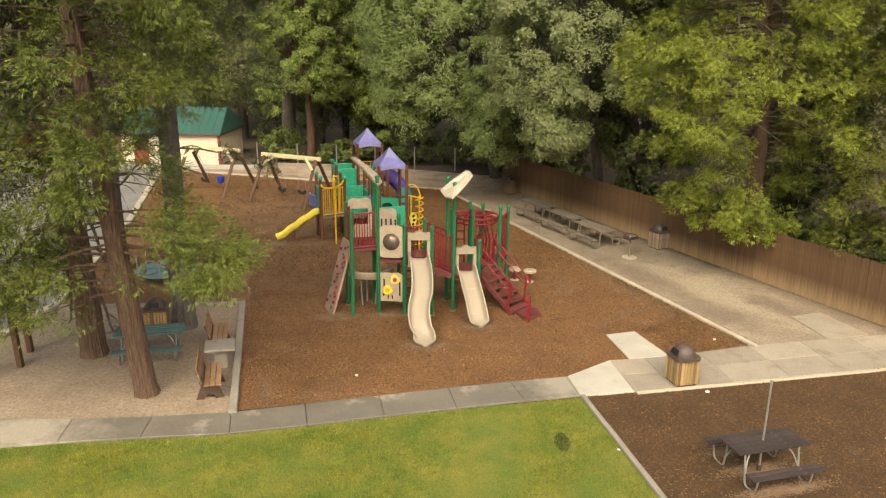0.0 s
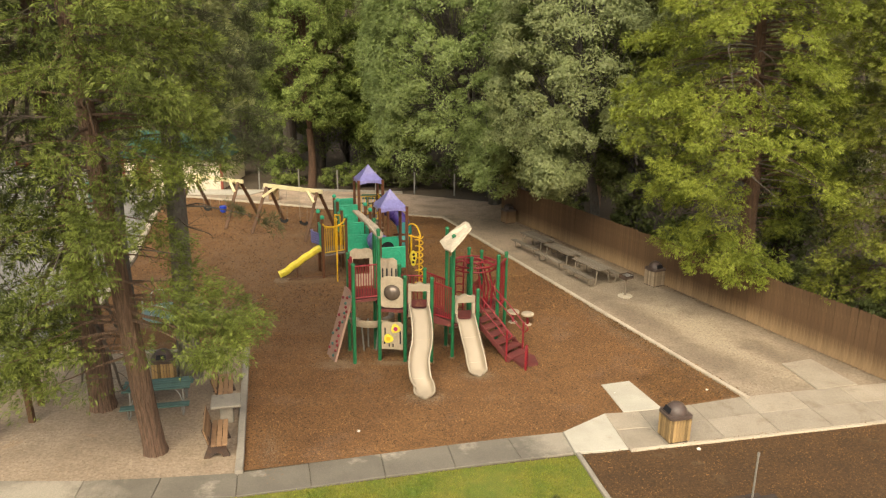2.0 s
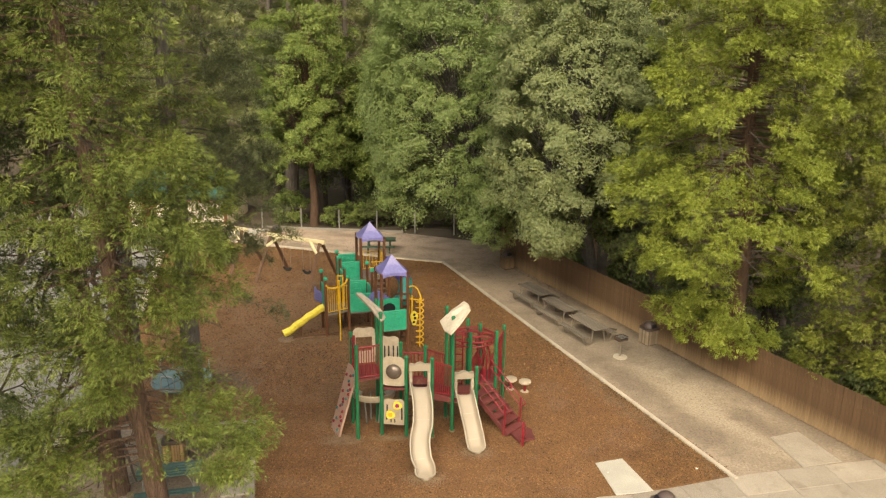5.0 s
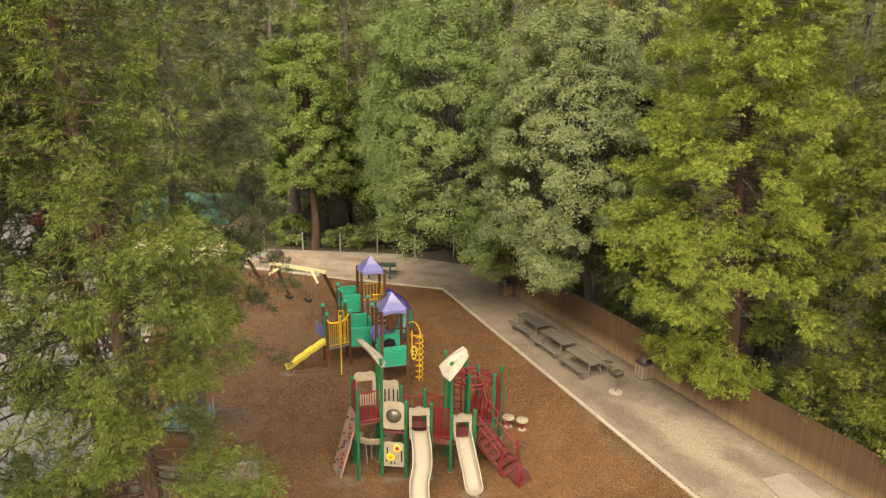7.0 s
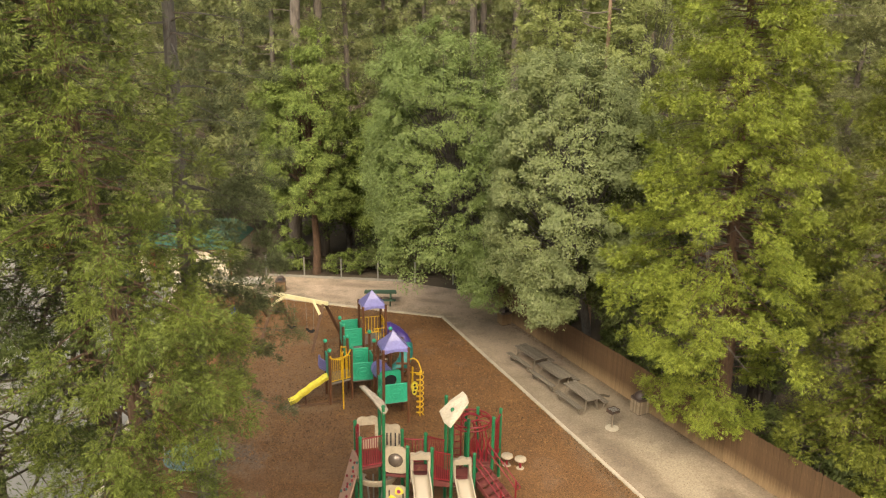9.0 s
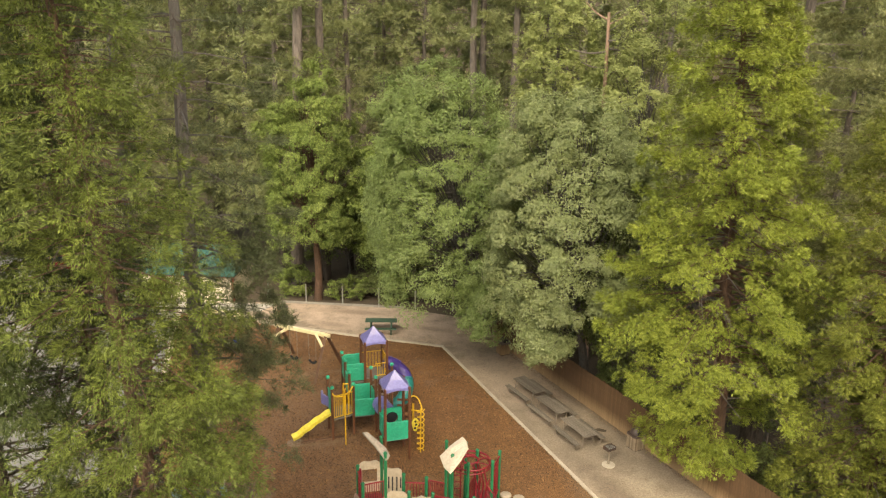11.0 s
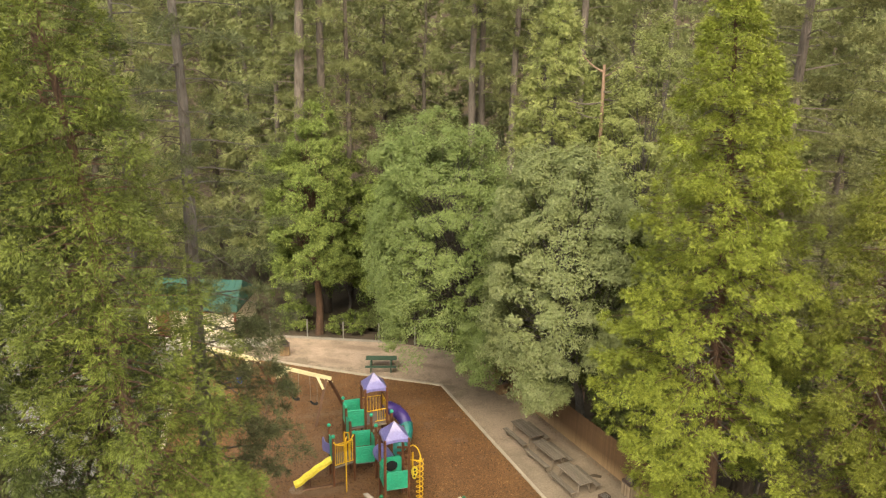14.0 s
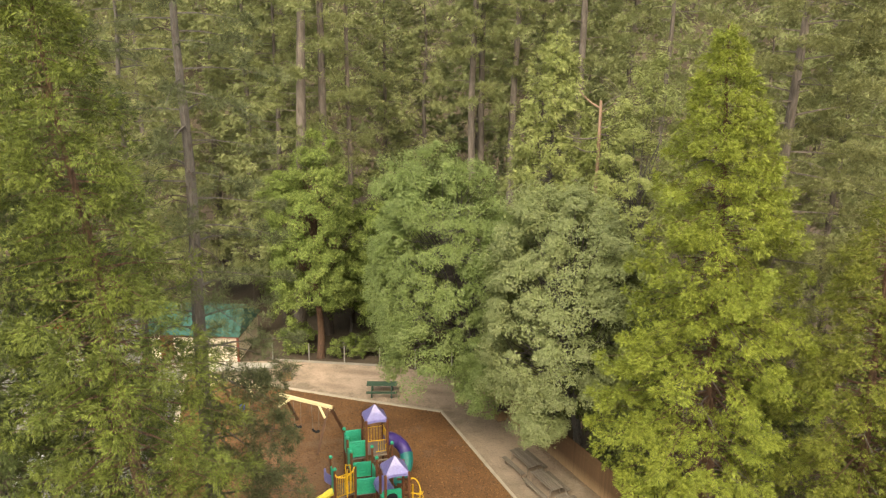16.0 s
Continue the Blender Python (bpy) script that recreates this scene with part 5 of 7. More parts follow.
for k in range(8):
    a = 2 * math.pi * k / 8
    part("spoke", Geo().tube([(cx + 0.3 * math.cos(a), cy + 0.28 * math.sin(a), cz + 0.04), (cx + 0.55 * math.cos(a + 0.2), cy + 0.5 * math.sin(a + 0.2), cz + 0.06), (cx + 0.78 * math.cos(a + 0.3), cy + 0.72 * math.sin(a + 0.3), cz)], 0.025, 7), M["red"], ring, smooth=True)
for k in range(8):
    a = 2 * math.pi * k / 8 + 0.2
    part("strut", Geo().rod((cx + 0.78 * math.cos(a), cy + 0.72 * math.sin(a), cz), (cx + 0.78 * math.cos(a), cy + 0.72 * math.sin(a), cz - 0.16), 0.018, 6), M["red"], ring)
for x in (0.52, 0.8):
    part("ladder_rail", Geo().rod((x, 26.2, 0.0), (x, 26.2, 2.7), 0.03, 8), M["red"], ps, smooth=True)
for k in range(7):
    part("ladder_rung", Geo().tube([(0.52, 26.2, 0.5 + 0.3 * k), (0.66, 26.12, 0.55 + 0.3 * k), (0.8, 26.2, 0.5 + 0.3 * k)], 0.022, 7), M["red"], ps, smooth=True)
for x, y in ((1.35, 25.2), (1.6, 25.3), (1.5, 25.55), (1.75, 25.15)):
    part("climb_pole", Geo().tube([(x, y, 1.2), (x + 0.05, y + 0.03, 1.9), (x - 0.12, y + 0.1, 2.7)], 0.03, 8), M["red"], ps, smooth=True)
for k in range(5):
    x, y = 1.35 + 0.13 * k, 24.98 + 0.03 * k
    part("climb_bar", Geo().tube(curve_pts([(x, y, 1.2), (x + 0.05 * math.sin(k * 2.0), y, 1.6), (x - 0.06 * math.sin(k * 2.0), y, 1.95), (x, y, 2.25)], 3), 0.026, 7), M["red"], ps, smooth=True)
barrier(E2, E3, 1.3, 2.8, bars=4, r=0.03)
deck([E1, E2, E3, E4], 1.24)
# stairs with loop handrails
T0, T1 = Vector((1.45, 24.55, 1.2)), Vector((2.62, 23.45, 0.12))
side_ = Vector((0.68, 0.73, 0))
for k in range(6):
    p = T0.lerp(T1, (k + 0.5) / 6)
    tr_ = part("stair_tread", Geo().box(p + Vector((0, 0, -0.03)), (0.34, 0.86, 0.05), Matrix.Rotation(math.atan2(-1.1, 1.17), 4, "Z")), M["red_deck"], ps)
    part("riser", Geo().box(p + Vector((-0.1, 0.1, -0.1)), (0.03, 0.86, 0.15), Matrix.Rotation(math.atan2(-1.1, 1.17), 4, "Z")), M["red_deck"], tr_)
for s in (-0.44, 0.44):
    a, b = T0 + side_ * s, T1 + side_ * s
    part("stringer", Geo().sweep([(-0.02, -0.14), (0.02, -0.14), (0.02, 0.03), (-0.02, 0.03)], [a, b]), M["red_deck"], ps)
    foot = b.lerp(a, 0.12)
    for z, k in ((0.95, 0), (0.62, 1)):
        top = b.lerp(a, 0.1) + Vector((0, 0, z - 0.05))
        part("handrail", Geo().tube(curve_pts([a + Vector((0, 0, z)), a.lerp(b, 0.5) + Vector((0, 0, z)), top, top + Vector((0.12, -0.12, -0.14)), top + Vector((0.02, -0.02, -0.3))][:3 if k else 5], 3), 0.022, 8), M["red"], ps, smooth=True)
    part("rail_post", Geo().rod((foot.x, foot.y, 0), (foot.x, foot.y, foot.z + 0.92), 0.035, 8), M["red"], ps, smooth=True)
part("step_platform", Geo().prism([(2.25, 23.6), (2.65, 22.75), (3.2, 22.95), (3.15, 23.5), (2.8, 23.95)], 0.03, 0.14), M["red_deck"], ps, "low red entry platform")
part("loop_rail", Geo().tube(curve_pts([(2.75, 22.6, 0), (2.75, 22.6, 0.7), (2.77, 22.72, 0.8), (2.8, 22.84, 0.7), (2.8, 22.86, 0.1)], 4), 0.045, 8), M["red"], ps, smooth=True)

# ---- back play structure: brown posts, green panels, purple roofs ----
pb = thing("play_structure", (-3.6, 32.8), "play structure with brown posts, green panels and purple roofs", "play structure")
a_, b_, c_, d_, e_, f_, g_, h_, i_ = (-5.45, 32.7), (-5.1, 31.6), (-5.1, 35.35), (-4.8, 34.3), (-4.48, 33.25), (-4.17, 32.2), (-3.45, 33.5), (-3.13, 32.45), (-2.45, 33.8)
UX, UY = Vector((0.955, 0.295, 0)), Vector((-0.295, 0.955, 0))


def bpost(p, h, ball=True):
    o = part("post", Geo().tube([V3(p, -0.05), V3(p, h)], 0.068, 12), M["brown_post"], pb, smooth=True)
    if ball:
        part("cap", Geo().ball(V3(p, h + 0.03), 0.1, 12), M["green"], o, "green ball cap", smooth=True)
    return o


for p, h in ((a_, 2.75), (b_, 2.75), (c_, 2.85), (d_, 2.9), (e_, 2.75), (f_, 2.65), (g_, 2.9), (h_, 2.9), (i_, 2.95)):
    bpost(p, h)


def canopy(c, zs, apex, half=0.6):
    C_ = Vector((*c, 0))
    for sx in (-1, 1):
        for sy in (-1, 1):
            q = C_ + UX * 0.56 * sx + UY * 0.56 * sy
            bpost((q.x, q.y), zs + 0.1, False)
    g1 = Geo()
    n = 8
    ring_o, ring_m = [], []
    for s in range(4):
        A_ = (UX, UY, -UX, -UY)[s]
        B_ = (UY, -UX, -UY, UX)[s]
        for k in range(n):
            f = -1 + 2 * k / n
            droop_ = 0.10 * (1 - f * f)
            ring_o.append(C_ + A_ * half + B_ * half * f + Vector((0, 0, zs - 0.12 + droop_)))
            ring_m.append(C_ + A_ * half * 0.97 + B_ * half * 0.97 * f + Vector((0, 0, zs + 0.05 + droop_ * 0.5)))
    # half way up, gently dished
    mid2 = [C_ + (p - C_ - Vector((0, 0, (p - C_).z))) * 0.5 + Vector((0, 0, zs + 0.05 + (apex - zs - 0.05) * 0.46)) for p in ring_m]
    m_ = len(ring_o)
    vs = ring_o + ring_m + mid2 + [C_ + Vector((0, 0, apex))]
    fs = []
    for k in range(m_):
        j = (k + 1) % m_
        fs += [(k, j, m_ + j, m_ + k), (m_ + k, m_ + j, 2 * m_ + j, 2 * m_ + k), (2 * m_ + k, 2 * m_ + j, 3 * m_)]
    return part("canopy", g1.add(vs, fs), M["purple"], pb, "pale purple pyramid canopy roof")


canopy((-2.12, 30.45), 3.55, 4.3)
canopy((-3.46, 35.2), 3.7, 4.45)


def green_panel(p, q, z0, z1, mat="green", swirl=True):
    P, Q = V3(p, 0), V3(q, 0)
    ax = (Q - P).normalized()
    L_ = (Q - P).length - 0.13
    o = P + ax * 0.065
    nrm = ax.cross(Vector((0, 0, 1)))
    e = 0.05
    pan = part("panel", Geo().plate([(e, z0), (L_ - e, z0), (L_, z0 + e), (L_, z1 - e), (L_ - e, z1), (e, z1), (0, z1 - e), (0, z0 + e)], o, ax, 0.055), M[mat], pb)
    if swirl:
        c = o + ax * L_ / 2 + Vector((0, 0, (z0 + z1) / 2))
        R_ = min(L_, z1 - z0) * 0.38
        for sg_ in (-1, 1):
            for rr in (R_, R_ * 0.62):
                part("relief", Geo().tube([c + nrm * 0.028 * sg_ + ax * rr * math.cos(t) + Vector((0, 0, 1)) * rr * math.sin(t) for t in (2 * math.pi * k / 24 for k in range(24))], 0.022, 6, True), M[mat], pan, smooth=True)
            part("relief", Geo().tube([c + nrm * 0.028 * sg_ - ax * R_ * 0.4, c + nrm * 0.028 * sg_ + ax * R_ * 0.4], 0.024, 6), M[mat], pan)
    for z in (z0 + 0.03, z1 - 0.03):
        part("edge_rail", Geo().rod(o + Vector((0, 0, z)), o + ax * L_ + Vector((0, 0, z)), 0.04, 8), M[mat], pan, smooth=True)
    return pan


def corner(c, sx, sy):
    q = Vector((*c, 0)) + UX * 0.56 * sx + UY * 0.56 * sy
    return (q.x, q.y)


R2, R1 = (-2.12, 30.45), (-3.46, 35.2)
green_panel(corner(R2, -1, -1), corner(R2, 1, -1), 1.1, 2.0)
green_panel(corner(R2, -1, 1), corner(R2, -1, -1), 1.15, 2.0)
green_panel(f_, h_, 0.98, 1.86)
green_panel(e_, g_, 1.28, 2.12)
green_panel(d_, (-3.8, 34.6), 1.76, 2.68)
green_panel(c_, (-4.1, 35.65), 1.86, 2.74)
green_panel(c_, d_, 1.8, 2.7, swirl=False)
green_panel(d_, e_, 1.5, 2.4, swirl=False)
green_panel(a_, b_, 1.25, 2.3, swirl=False)
green_panel(h_, g_, 1.2, 2.0, swirl=False)
deck([b_, f_, e_, a_], 1.12, "grey_deck", pb)
deck([f_, h_, g_, e_], 1.0, "grey_deck", pb)
deck([e_, g_, (-3.8, 34.6), d_], 1.35, "grey_deck", pb)
deck([d_, (-3.8, 34.6), (-4.1, 35.65), c_], 1.7, "grey_deck", pb)
deck([corner(R1, -1, -1), corner(R1, 1, -1), corner(R1, 1, 1), corner(R1, -1, 1)], 1.9, "grey_deck", pb)
deck([corner(R2, -1, -1), corner(R2, 1, -1), corner(R2, 1, 1), corner(R2, -1, 1)], 1.15, "grey_deck", pb)
barrier(b_, f_, 1.2, 2.3, "yellow_metal", 10, pb, r=0.02)
arch = curve_pts([(*b_, 2.55), (-4.98, 31.5, 2.42), (-4.6, 31.5, 2.4), (-4.3, 31.9, 2.46), (-4.2, 32.1, 2.62)], 4)
part("arch_rail", Geo().tube(arch, 0.035, 8), M["yellow_metal"], pb, "yellow arched top rail", smooth=True)
part("fire_pole", Geo().tube(curve_pts([(-4.5, 31.9, 2.6), (-4.47, 31.35, 2.75), (-4.45, 31.2, 2.6), (-4.45, 31.2, 0)], 4), 0.032, 8), M["yellow_metal"], pb, "yellow sliding pole", smooth=True)
for s in (-0.12, 0.12):
    part("pole_gate", Geo().tube(curve_pts([(-4.5 + s, 31.95, 1.2), (-4.5 + s, 31.95, 2.7), (-4.5 + s * 0.5, 31.95, 2.8), (-4.5, 31.95, 2.8)], 3), 0.026, 8), M["yellow_metal"], pb, smooth=True)
barrier(corner(R1, -0.1, -1), corner(R1, 1, -1), 1.95, 2.6, "yellow_metal", 4, pb, r=0.018)
barrier(corner(R1, 1, -1), corner(R1, 1, 1), 1.95, 2.9, "yellow_metal", 6, pb, r=0.018)
barrier(corner(R1, -1, 1), corner(R1, 1, 1), 1.95, 2.8, "yellow_metal", 6, pb, r=0.018)
# yellow slide
ysl = curve_pts([(-5.2, 31.95, 1.26), (-5.4, 31.85, 1.2), (-5.65, 31.77, 1.02), (-5.9, 31.68, 0.9), (-6.15, 31.6, 0.69), (-6.4, 31.5, 0.56), (-6.65, 31.42, 0.34), (-6.95, 31.3, 0.23)], 5)
w = 0.18
ys = part("slide", Geo().sweep([(-w - 0.05, 0.16), (-w - 0.02, 0.02), (-w * 0.5, -0.06), (w * 0.5, -0.06), (w + 0.02, 0.02), (w + 0.05, 0.16), (w, 0.17), (w - 0.05, 0.02), (w * 0.4, -0.02), (-w * 0.4, -0.02), (-w + 0.05, 0.02), (-w, 0.17)], ysl), M["yellow"], pb, "short wavy yellow plastic slide", smooth=True)
part("support", Geo().rod((-6.25, 31.55, 0), (-6.25, 31.55, 0.68), 0.035, 8), M["brown_post"], ys)
for k in range(5):
    q = Vector((-5.62, 32.75, 1.35 + 0.11 * k))
    part("corrugated_tube", Geo().tube([q + Vector((0.3 - 0.02 * k, -0.3, 0)), q + Vector((-0.12, 0.02, 0.03)), q + Vector((-0.22, 0.45, 0))], 0.06, 8), M["purple"], pb, smooth=True)
# tube slide, purple above and teal below
tube_pts = curve_pts([(-2.95, 35.4, 2.35), (-2.6, 35.5, 2.25), (-2.25, 35.6, 1.98), (-1.92, 35.5, 1.65), (-1.75, 35.1, 1.28), (-1.83, 34.7, 0.9), (-2.1, 34.45, 0.6), (-2.4, 34.4, 0.42)], 5)
half_ = int(len(tube_pts) * 0.5)
tsl = part("tube_slide", Geo().tube(tube_pts[:half_ + 1], 0.34, 16), M["deep_purple"], pb, "deep purple enclosed tube slide", smooth=True)
part("lower_tube", Geo().tube(tube_pts[half_:], 0.34, 16), M["teal"], tsl, "teal lower half of the tube slide", smooth=True)
for k in (4, 9, 14, half_, 26):
    t_ = tube_pts[k + 1] - tube_pts[k - 1]
    part("flange", Geo().tube([tube_pts[k] - t_.normalized() * 0.025, tube_pts[k] + t_.normalized() * 0.025], 0.365, 16), M["deep_purple"] if k < half_ else M["teal"], tsl)
part("support", Geo().rod((-1.85, 35.3, 0), (-1.85, 35.3, 1.25), 0.05, 8), M["brown_post"], tsl)
# crawl tunnel and its entry panel with a round hole
ct = part("crawl_tunnel", Geo().tube([(-2.95, 32.4, 1.6), (-2.7, 31.9, 1.62), (-2.4, 31.1, 1.62)], 0.38, 16), M["purple"], pb, "pale purple crawl tunnel", smooth=True)
for p in ((-2.83, 32.15, 1.6), (-2.6, 31.65, 1.62)):
    part("flange", Geo().tube([p, (p[0] + 0.02, p[1] - 0.05, p[2])], 0.41, 16), M["purple"], ct)
P_, Q_ = V3(corner(R2, -1, 1), 0), V3(corner(R2, 1, 1), 0)
ax = (Q_ - P_).normalized()
L_ = (Q_ - P_).length
hole = circle(0.5, 1.62, 0.3, 28)
edge = []
for k in range(28):
    a = 2 * math.pi * k / 28
    s = min((L_ / 2 - 0.07) / max(abs(math.cos(a)), 1e-6), 0.5 / max(abs(math.sin(a)), 1e-6))
    edge.append((L_ / 2 + s * math.cos(a), 1.62 + s * math.sin(a)))
hp = part("tunnel_panel", Geo().holed(edge, [(L_ / 2 + x - 0.5, y) for x, y in hole], P_, ax, 0.06), M["green"], pb, "green panel with a round tunnel mouth")
part("tunnel_mouth", Geo().plate([(L_ / 2 + x - 0.5, y) for x, y in hole], P_ + UY * 0.08, ax, 0.02), M["black"], hp)
for k in range(5):
    part("rung", Geo().rod(V3(corner(R2, 1, 0.2), 0.35 + k * 0.3), V3(corner(R2, 1, 1.0), 0.35 + k * 0.3), 0.03, 8), M["brown_post"], pb, smooth=True)
for k in range(4):
    part("ladder_step", Geo().box((-1.75, 32.2, 1.9 + 0.3 * k - 0.9), (0.7, 0.06, 0.09)), M["brown_post"], pb)
# timber steps down from the tall tower, and a half-buried timber by the yellow slide
for k in range(4):
    q = Vector((*R1, 0)) - UY * (0.66 + 0.17 * k) + UX * 0.1 + Vector((0, 0, 1.78 - 0.2 * k))
    part("stair_tread", Geo().box(q, (0.82, 0.15, 0.05), Matrix.Rotation(math.atan2(UX.y, UX.x), 4, "Z"), 0.006), M["tan_steel"], pb, "dusty brown stair tread")
bt = thing("border_timber", (-5.6, 31.57), "half-buried brown border timber in the mulch", "timber")
part("beam", Geo().box((-5.6, 31.57, 0.06), (2.05, 0.11, 0.12), Matrix.Rotation(math.atan2(0.65, 1.94), 4, "Z"), 0.02), M["timber"], bt)
# yellow spiral climber
coil = [(-0.93 + 0.16 * math.cos(t), 30.64 + 0.16 * math.sin(t), 0.1 + 2.15 * t / (2 * math.pi * 8)) for t in (2 * math.pi * 8 * k / 96 for k in range(97))]
sp = part("spiral_climber", Geo().tube(coil, 0.025, 6), M["yellow_metal"], pb, "yellow steel spiral climber", smooth=True)
part("spine", Geo().rod((-0.93, 30.64, 0), (-0.93, 30.64, 2.3), 0.03, 8), M["yellow_metal"], sp, smooth=True)
part("top_arch", Geo().tube(curve_pts([(-1.5, 31.05, 2.55), (-1.28, 31.1, 2.68), (-1.05, 30.95, 2.6), (-0.9, 30.65, 2.35), (-0.93, 30.5, 2.25), (-1.42, 30.3, 2.4)], 4), 0.03, 8), M["yellow_metal"], sp, smooth=True)
blob = [(0.16 * (1 + 0.18 * math.sin(3 * t)) * math.cos(t), 0.34 * math.sin(t)) for t in (2 * math.pi * k / 30 for k in range(30))]
yp = part("climber_panel", Geo().plate(blob, (-1.2, 31.25, 1.12), (0.9, 0.4, 0), 0.06), M["yellow"], pb, "yellow pod-shaped climber panel")
for s, h in ((0.0, 0.17), (0.03, 0.0), (-0.02, -0.17)):
    part("foothole", Geo().plate(circle(s, h, 0.06, 14), (-1.2, 31.25, 1.12), (0.9, 0.4, 0), 0.066), M["black"], yp)
for x, y in ((-1.45, 31.6), (-1.3, 31.45)):
    part("gate_bar", Geo().tube([(x, y, 1.2), (x, y, 2.1)], 0.045, 8), M["yellow_metal"], pb)
part("footing", Geo().tube([(-6.85, 31.3, 0.0), (-6.85, 31.3, 0.06)], [0.45, 0.36], 14), M["sand"], pb)

# worn pale crumbs of earth where feet have scuffed the mulch
worn = []
for k, (x, y, rx, ry, a, n) in enumerate(((6.95, 13.5, 0.85, 0.16, 15, 1100), (6.7, 14.25, 0.7, 0.18, 15, 700), (6.45, 15.0, 0.6, 0.16, 15, 500), (-3.3, 22.8, 0.55, 0.3, 5, 1500), (-1.6, 22.95, 0.5, 0.16, 5, 500), (-0.45, 20.6, 0.5, 0.35, 0, 900), (1.2, 22.1, 0.45, 0.3, 0, 700),
                                          (-7.2, 38.6, 0.8, 0.3, 14, 700), (-5.5, 39.1, 0.8, 0.3, 14, 700), (-4.4, 17.6, 0.3, 0.9, 12, 250), (-5.6, 31.2, 1.6, 0.4, 14, 1500))):
    r = np.random.default_rng(500 + k)
    n *= 4
    u = r.normal(0, 0.6, (n, 2)) * (rx, ry)
    c, sn = math.cos(radians(a)), math.sin(radians(a))
    P = np.stack([x + u[:, 0] * c - u[:, 1] * sn, y + u[:, 0] * sn + u[:, 1] * c, r.uniform(0.06, 0.08, n)], 1)
    q = r.uniform(0, 6.28, n)
    d = np.stack([np.cos(q), np.sin(q), r.normal(0, 0.1, n)], 1) * r.uniform(0.010, 0.026, (n, 1))
    e = np.stack([-np.sin(q), np.cos(q), r.normal(0, 0.1, n)], 1) * r.uniform(0.008, 0.018, (n, 1))
    worn.append(np.stack([P - d, P + d * 0.8 + e, P - e], 1))
tagged(new("loose_earth", tri_mesh("loose_earth", np.concatenate(worn), M["worn"])), "pale scuffed earth crumbs on the mulch", "loose earth", kind="stuff")


# ---- trees ----
def unit(v):
    return v / (np.linalg.norm(v, axis=-1, keepdims=True) + 1e-9)


def fans(C, D, N, length, width, spread, count, r, droop=0.0, scatter=0.15):
    """Fans of slim leaflets: from each centre C along D, spread in the plane that N is normal to."""
    S = unit(np.cross(N, D))
    out = []
    for k in range(count):
        a = spread * ((k + 0.5) / count * 2 - 1) + r.normal(0, 0.12, len(C))
        d = D * np.cos(a)[:, None] + S * np.sin(a)[:, None] + N * r.normal(0, scatter, (len(C), 1))
        d[:, 2] -= droop
        d = unit(d)
        L = length * r.uniform(0.6, 1.25, len(C))[:, None]
        w = unit(np.cross(d, N)) * (width * r.uniform(0.7, 1.3, len(C)))[:, None]
        b = C + d * L * 0.12
        out.append(np.stack([b - w, b + d * L * 0.3 + w, b + d * L], 1))
    return np.concatenate(out)


def leaves(C, N, size, r):
    """Loose broad leaves: blunt triangles tilted every way about N."""
    a = unit(np.cross(N, r.normal(0, 1, N.shape)))
    b = np.cross(N, a)
    L = size * r.uniform(0.6, 1.3, (len(C), 1))
    return np.stack([C - a * L + b * L * 0.25, C + b * L * 0.6 + a * L * 0.15, C + a * L * 0.9 - b * L * 0.55], 1)


def trunk_path(base, top, lean, r, n=8):
    b, t = np.array(base), np.array(top)
    return [tuple(b + (t - b) * k / n + np.array([*(r.normal(0, lean, 2) if 0 < k < n else (0, 0)), 0])) for k in range(n + 1)]


def bark_trunk(geo, pts, r0, r1, sides=12, flare=1.5):
    """A tapered trunk with a flared foot and furrows that run up it."""
    n = len(pts)
    rs = [r0 + (r1 - r0) * k / (n - 1) for k in range(n)]
    P = [Vector(p) for p in pts]
    P.insert(1, P[0].lerp(P[1], 0.12)), rs.insert(1, r0)
    rs[0] = r0 * flare
    k0 = len(geo.v)
    fine = curve_pts([tuple(p) for p in P], 3)
    grow = [rs[min(i // 3, len(rs) - 1)] * (1 - (i % 3) / 3) + rs[min(i // 3 + 1, len(rs) - 1)] * (i % 3) / 3 for i in range(len(fine))]
    geo.tube([tuple(p) for p in fine], grow, sides)
    if sides > 12:
        for i, c in enumerate(fine):
            for k in range(sides):
                p = Vector(geo.v[k0 + i * sides + k])
                q = 1 + (0.05 if k % 2 else -0.05) + 0.10 * noise.noise((k * 0.9, p.z * 0.35, c.x)) + 0.05 * noise.noise((k * 2.3, p.z * 1.3, c.y))
                geo.v[k0 + i * sides + k] = tuple(c + (p - c) * q)


UP = np.array([0, 0, 1.0])


def brushes(C, D, N, length, width, count, r):
    """Flat feathery sprays: slim leaflets side by side along D, staggered, in the plane that N is normal to."""
    S = unit(np.cross(N, D))
    out = []
    for k in range(count):
        side_, ahead = r.normal(0, 0.30, (len(C), 1)), r.uniform(-0.45, 0.45, (len(C), 1))
        d = unit(D + S * (side_ * 0.8 + r.normal(0, 0.15, side_.shape)) + N * r.normal(0, 0.14, side_.shape))
        L = length * r.uniform(0.6, 1.25, (len(C), 1))
        w = unit(np.cross(d, N)) * (width * r.uniform(0.7, 1.3, (len(C), 1)))
        b = C + S * side_ * length + D * ahead * length
        out.append(np.stack([b - w, b + d * L * 0.35 + w, b + d * L], 1))
    return np.concatenate(out)


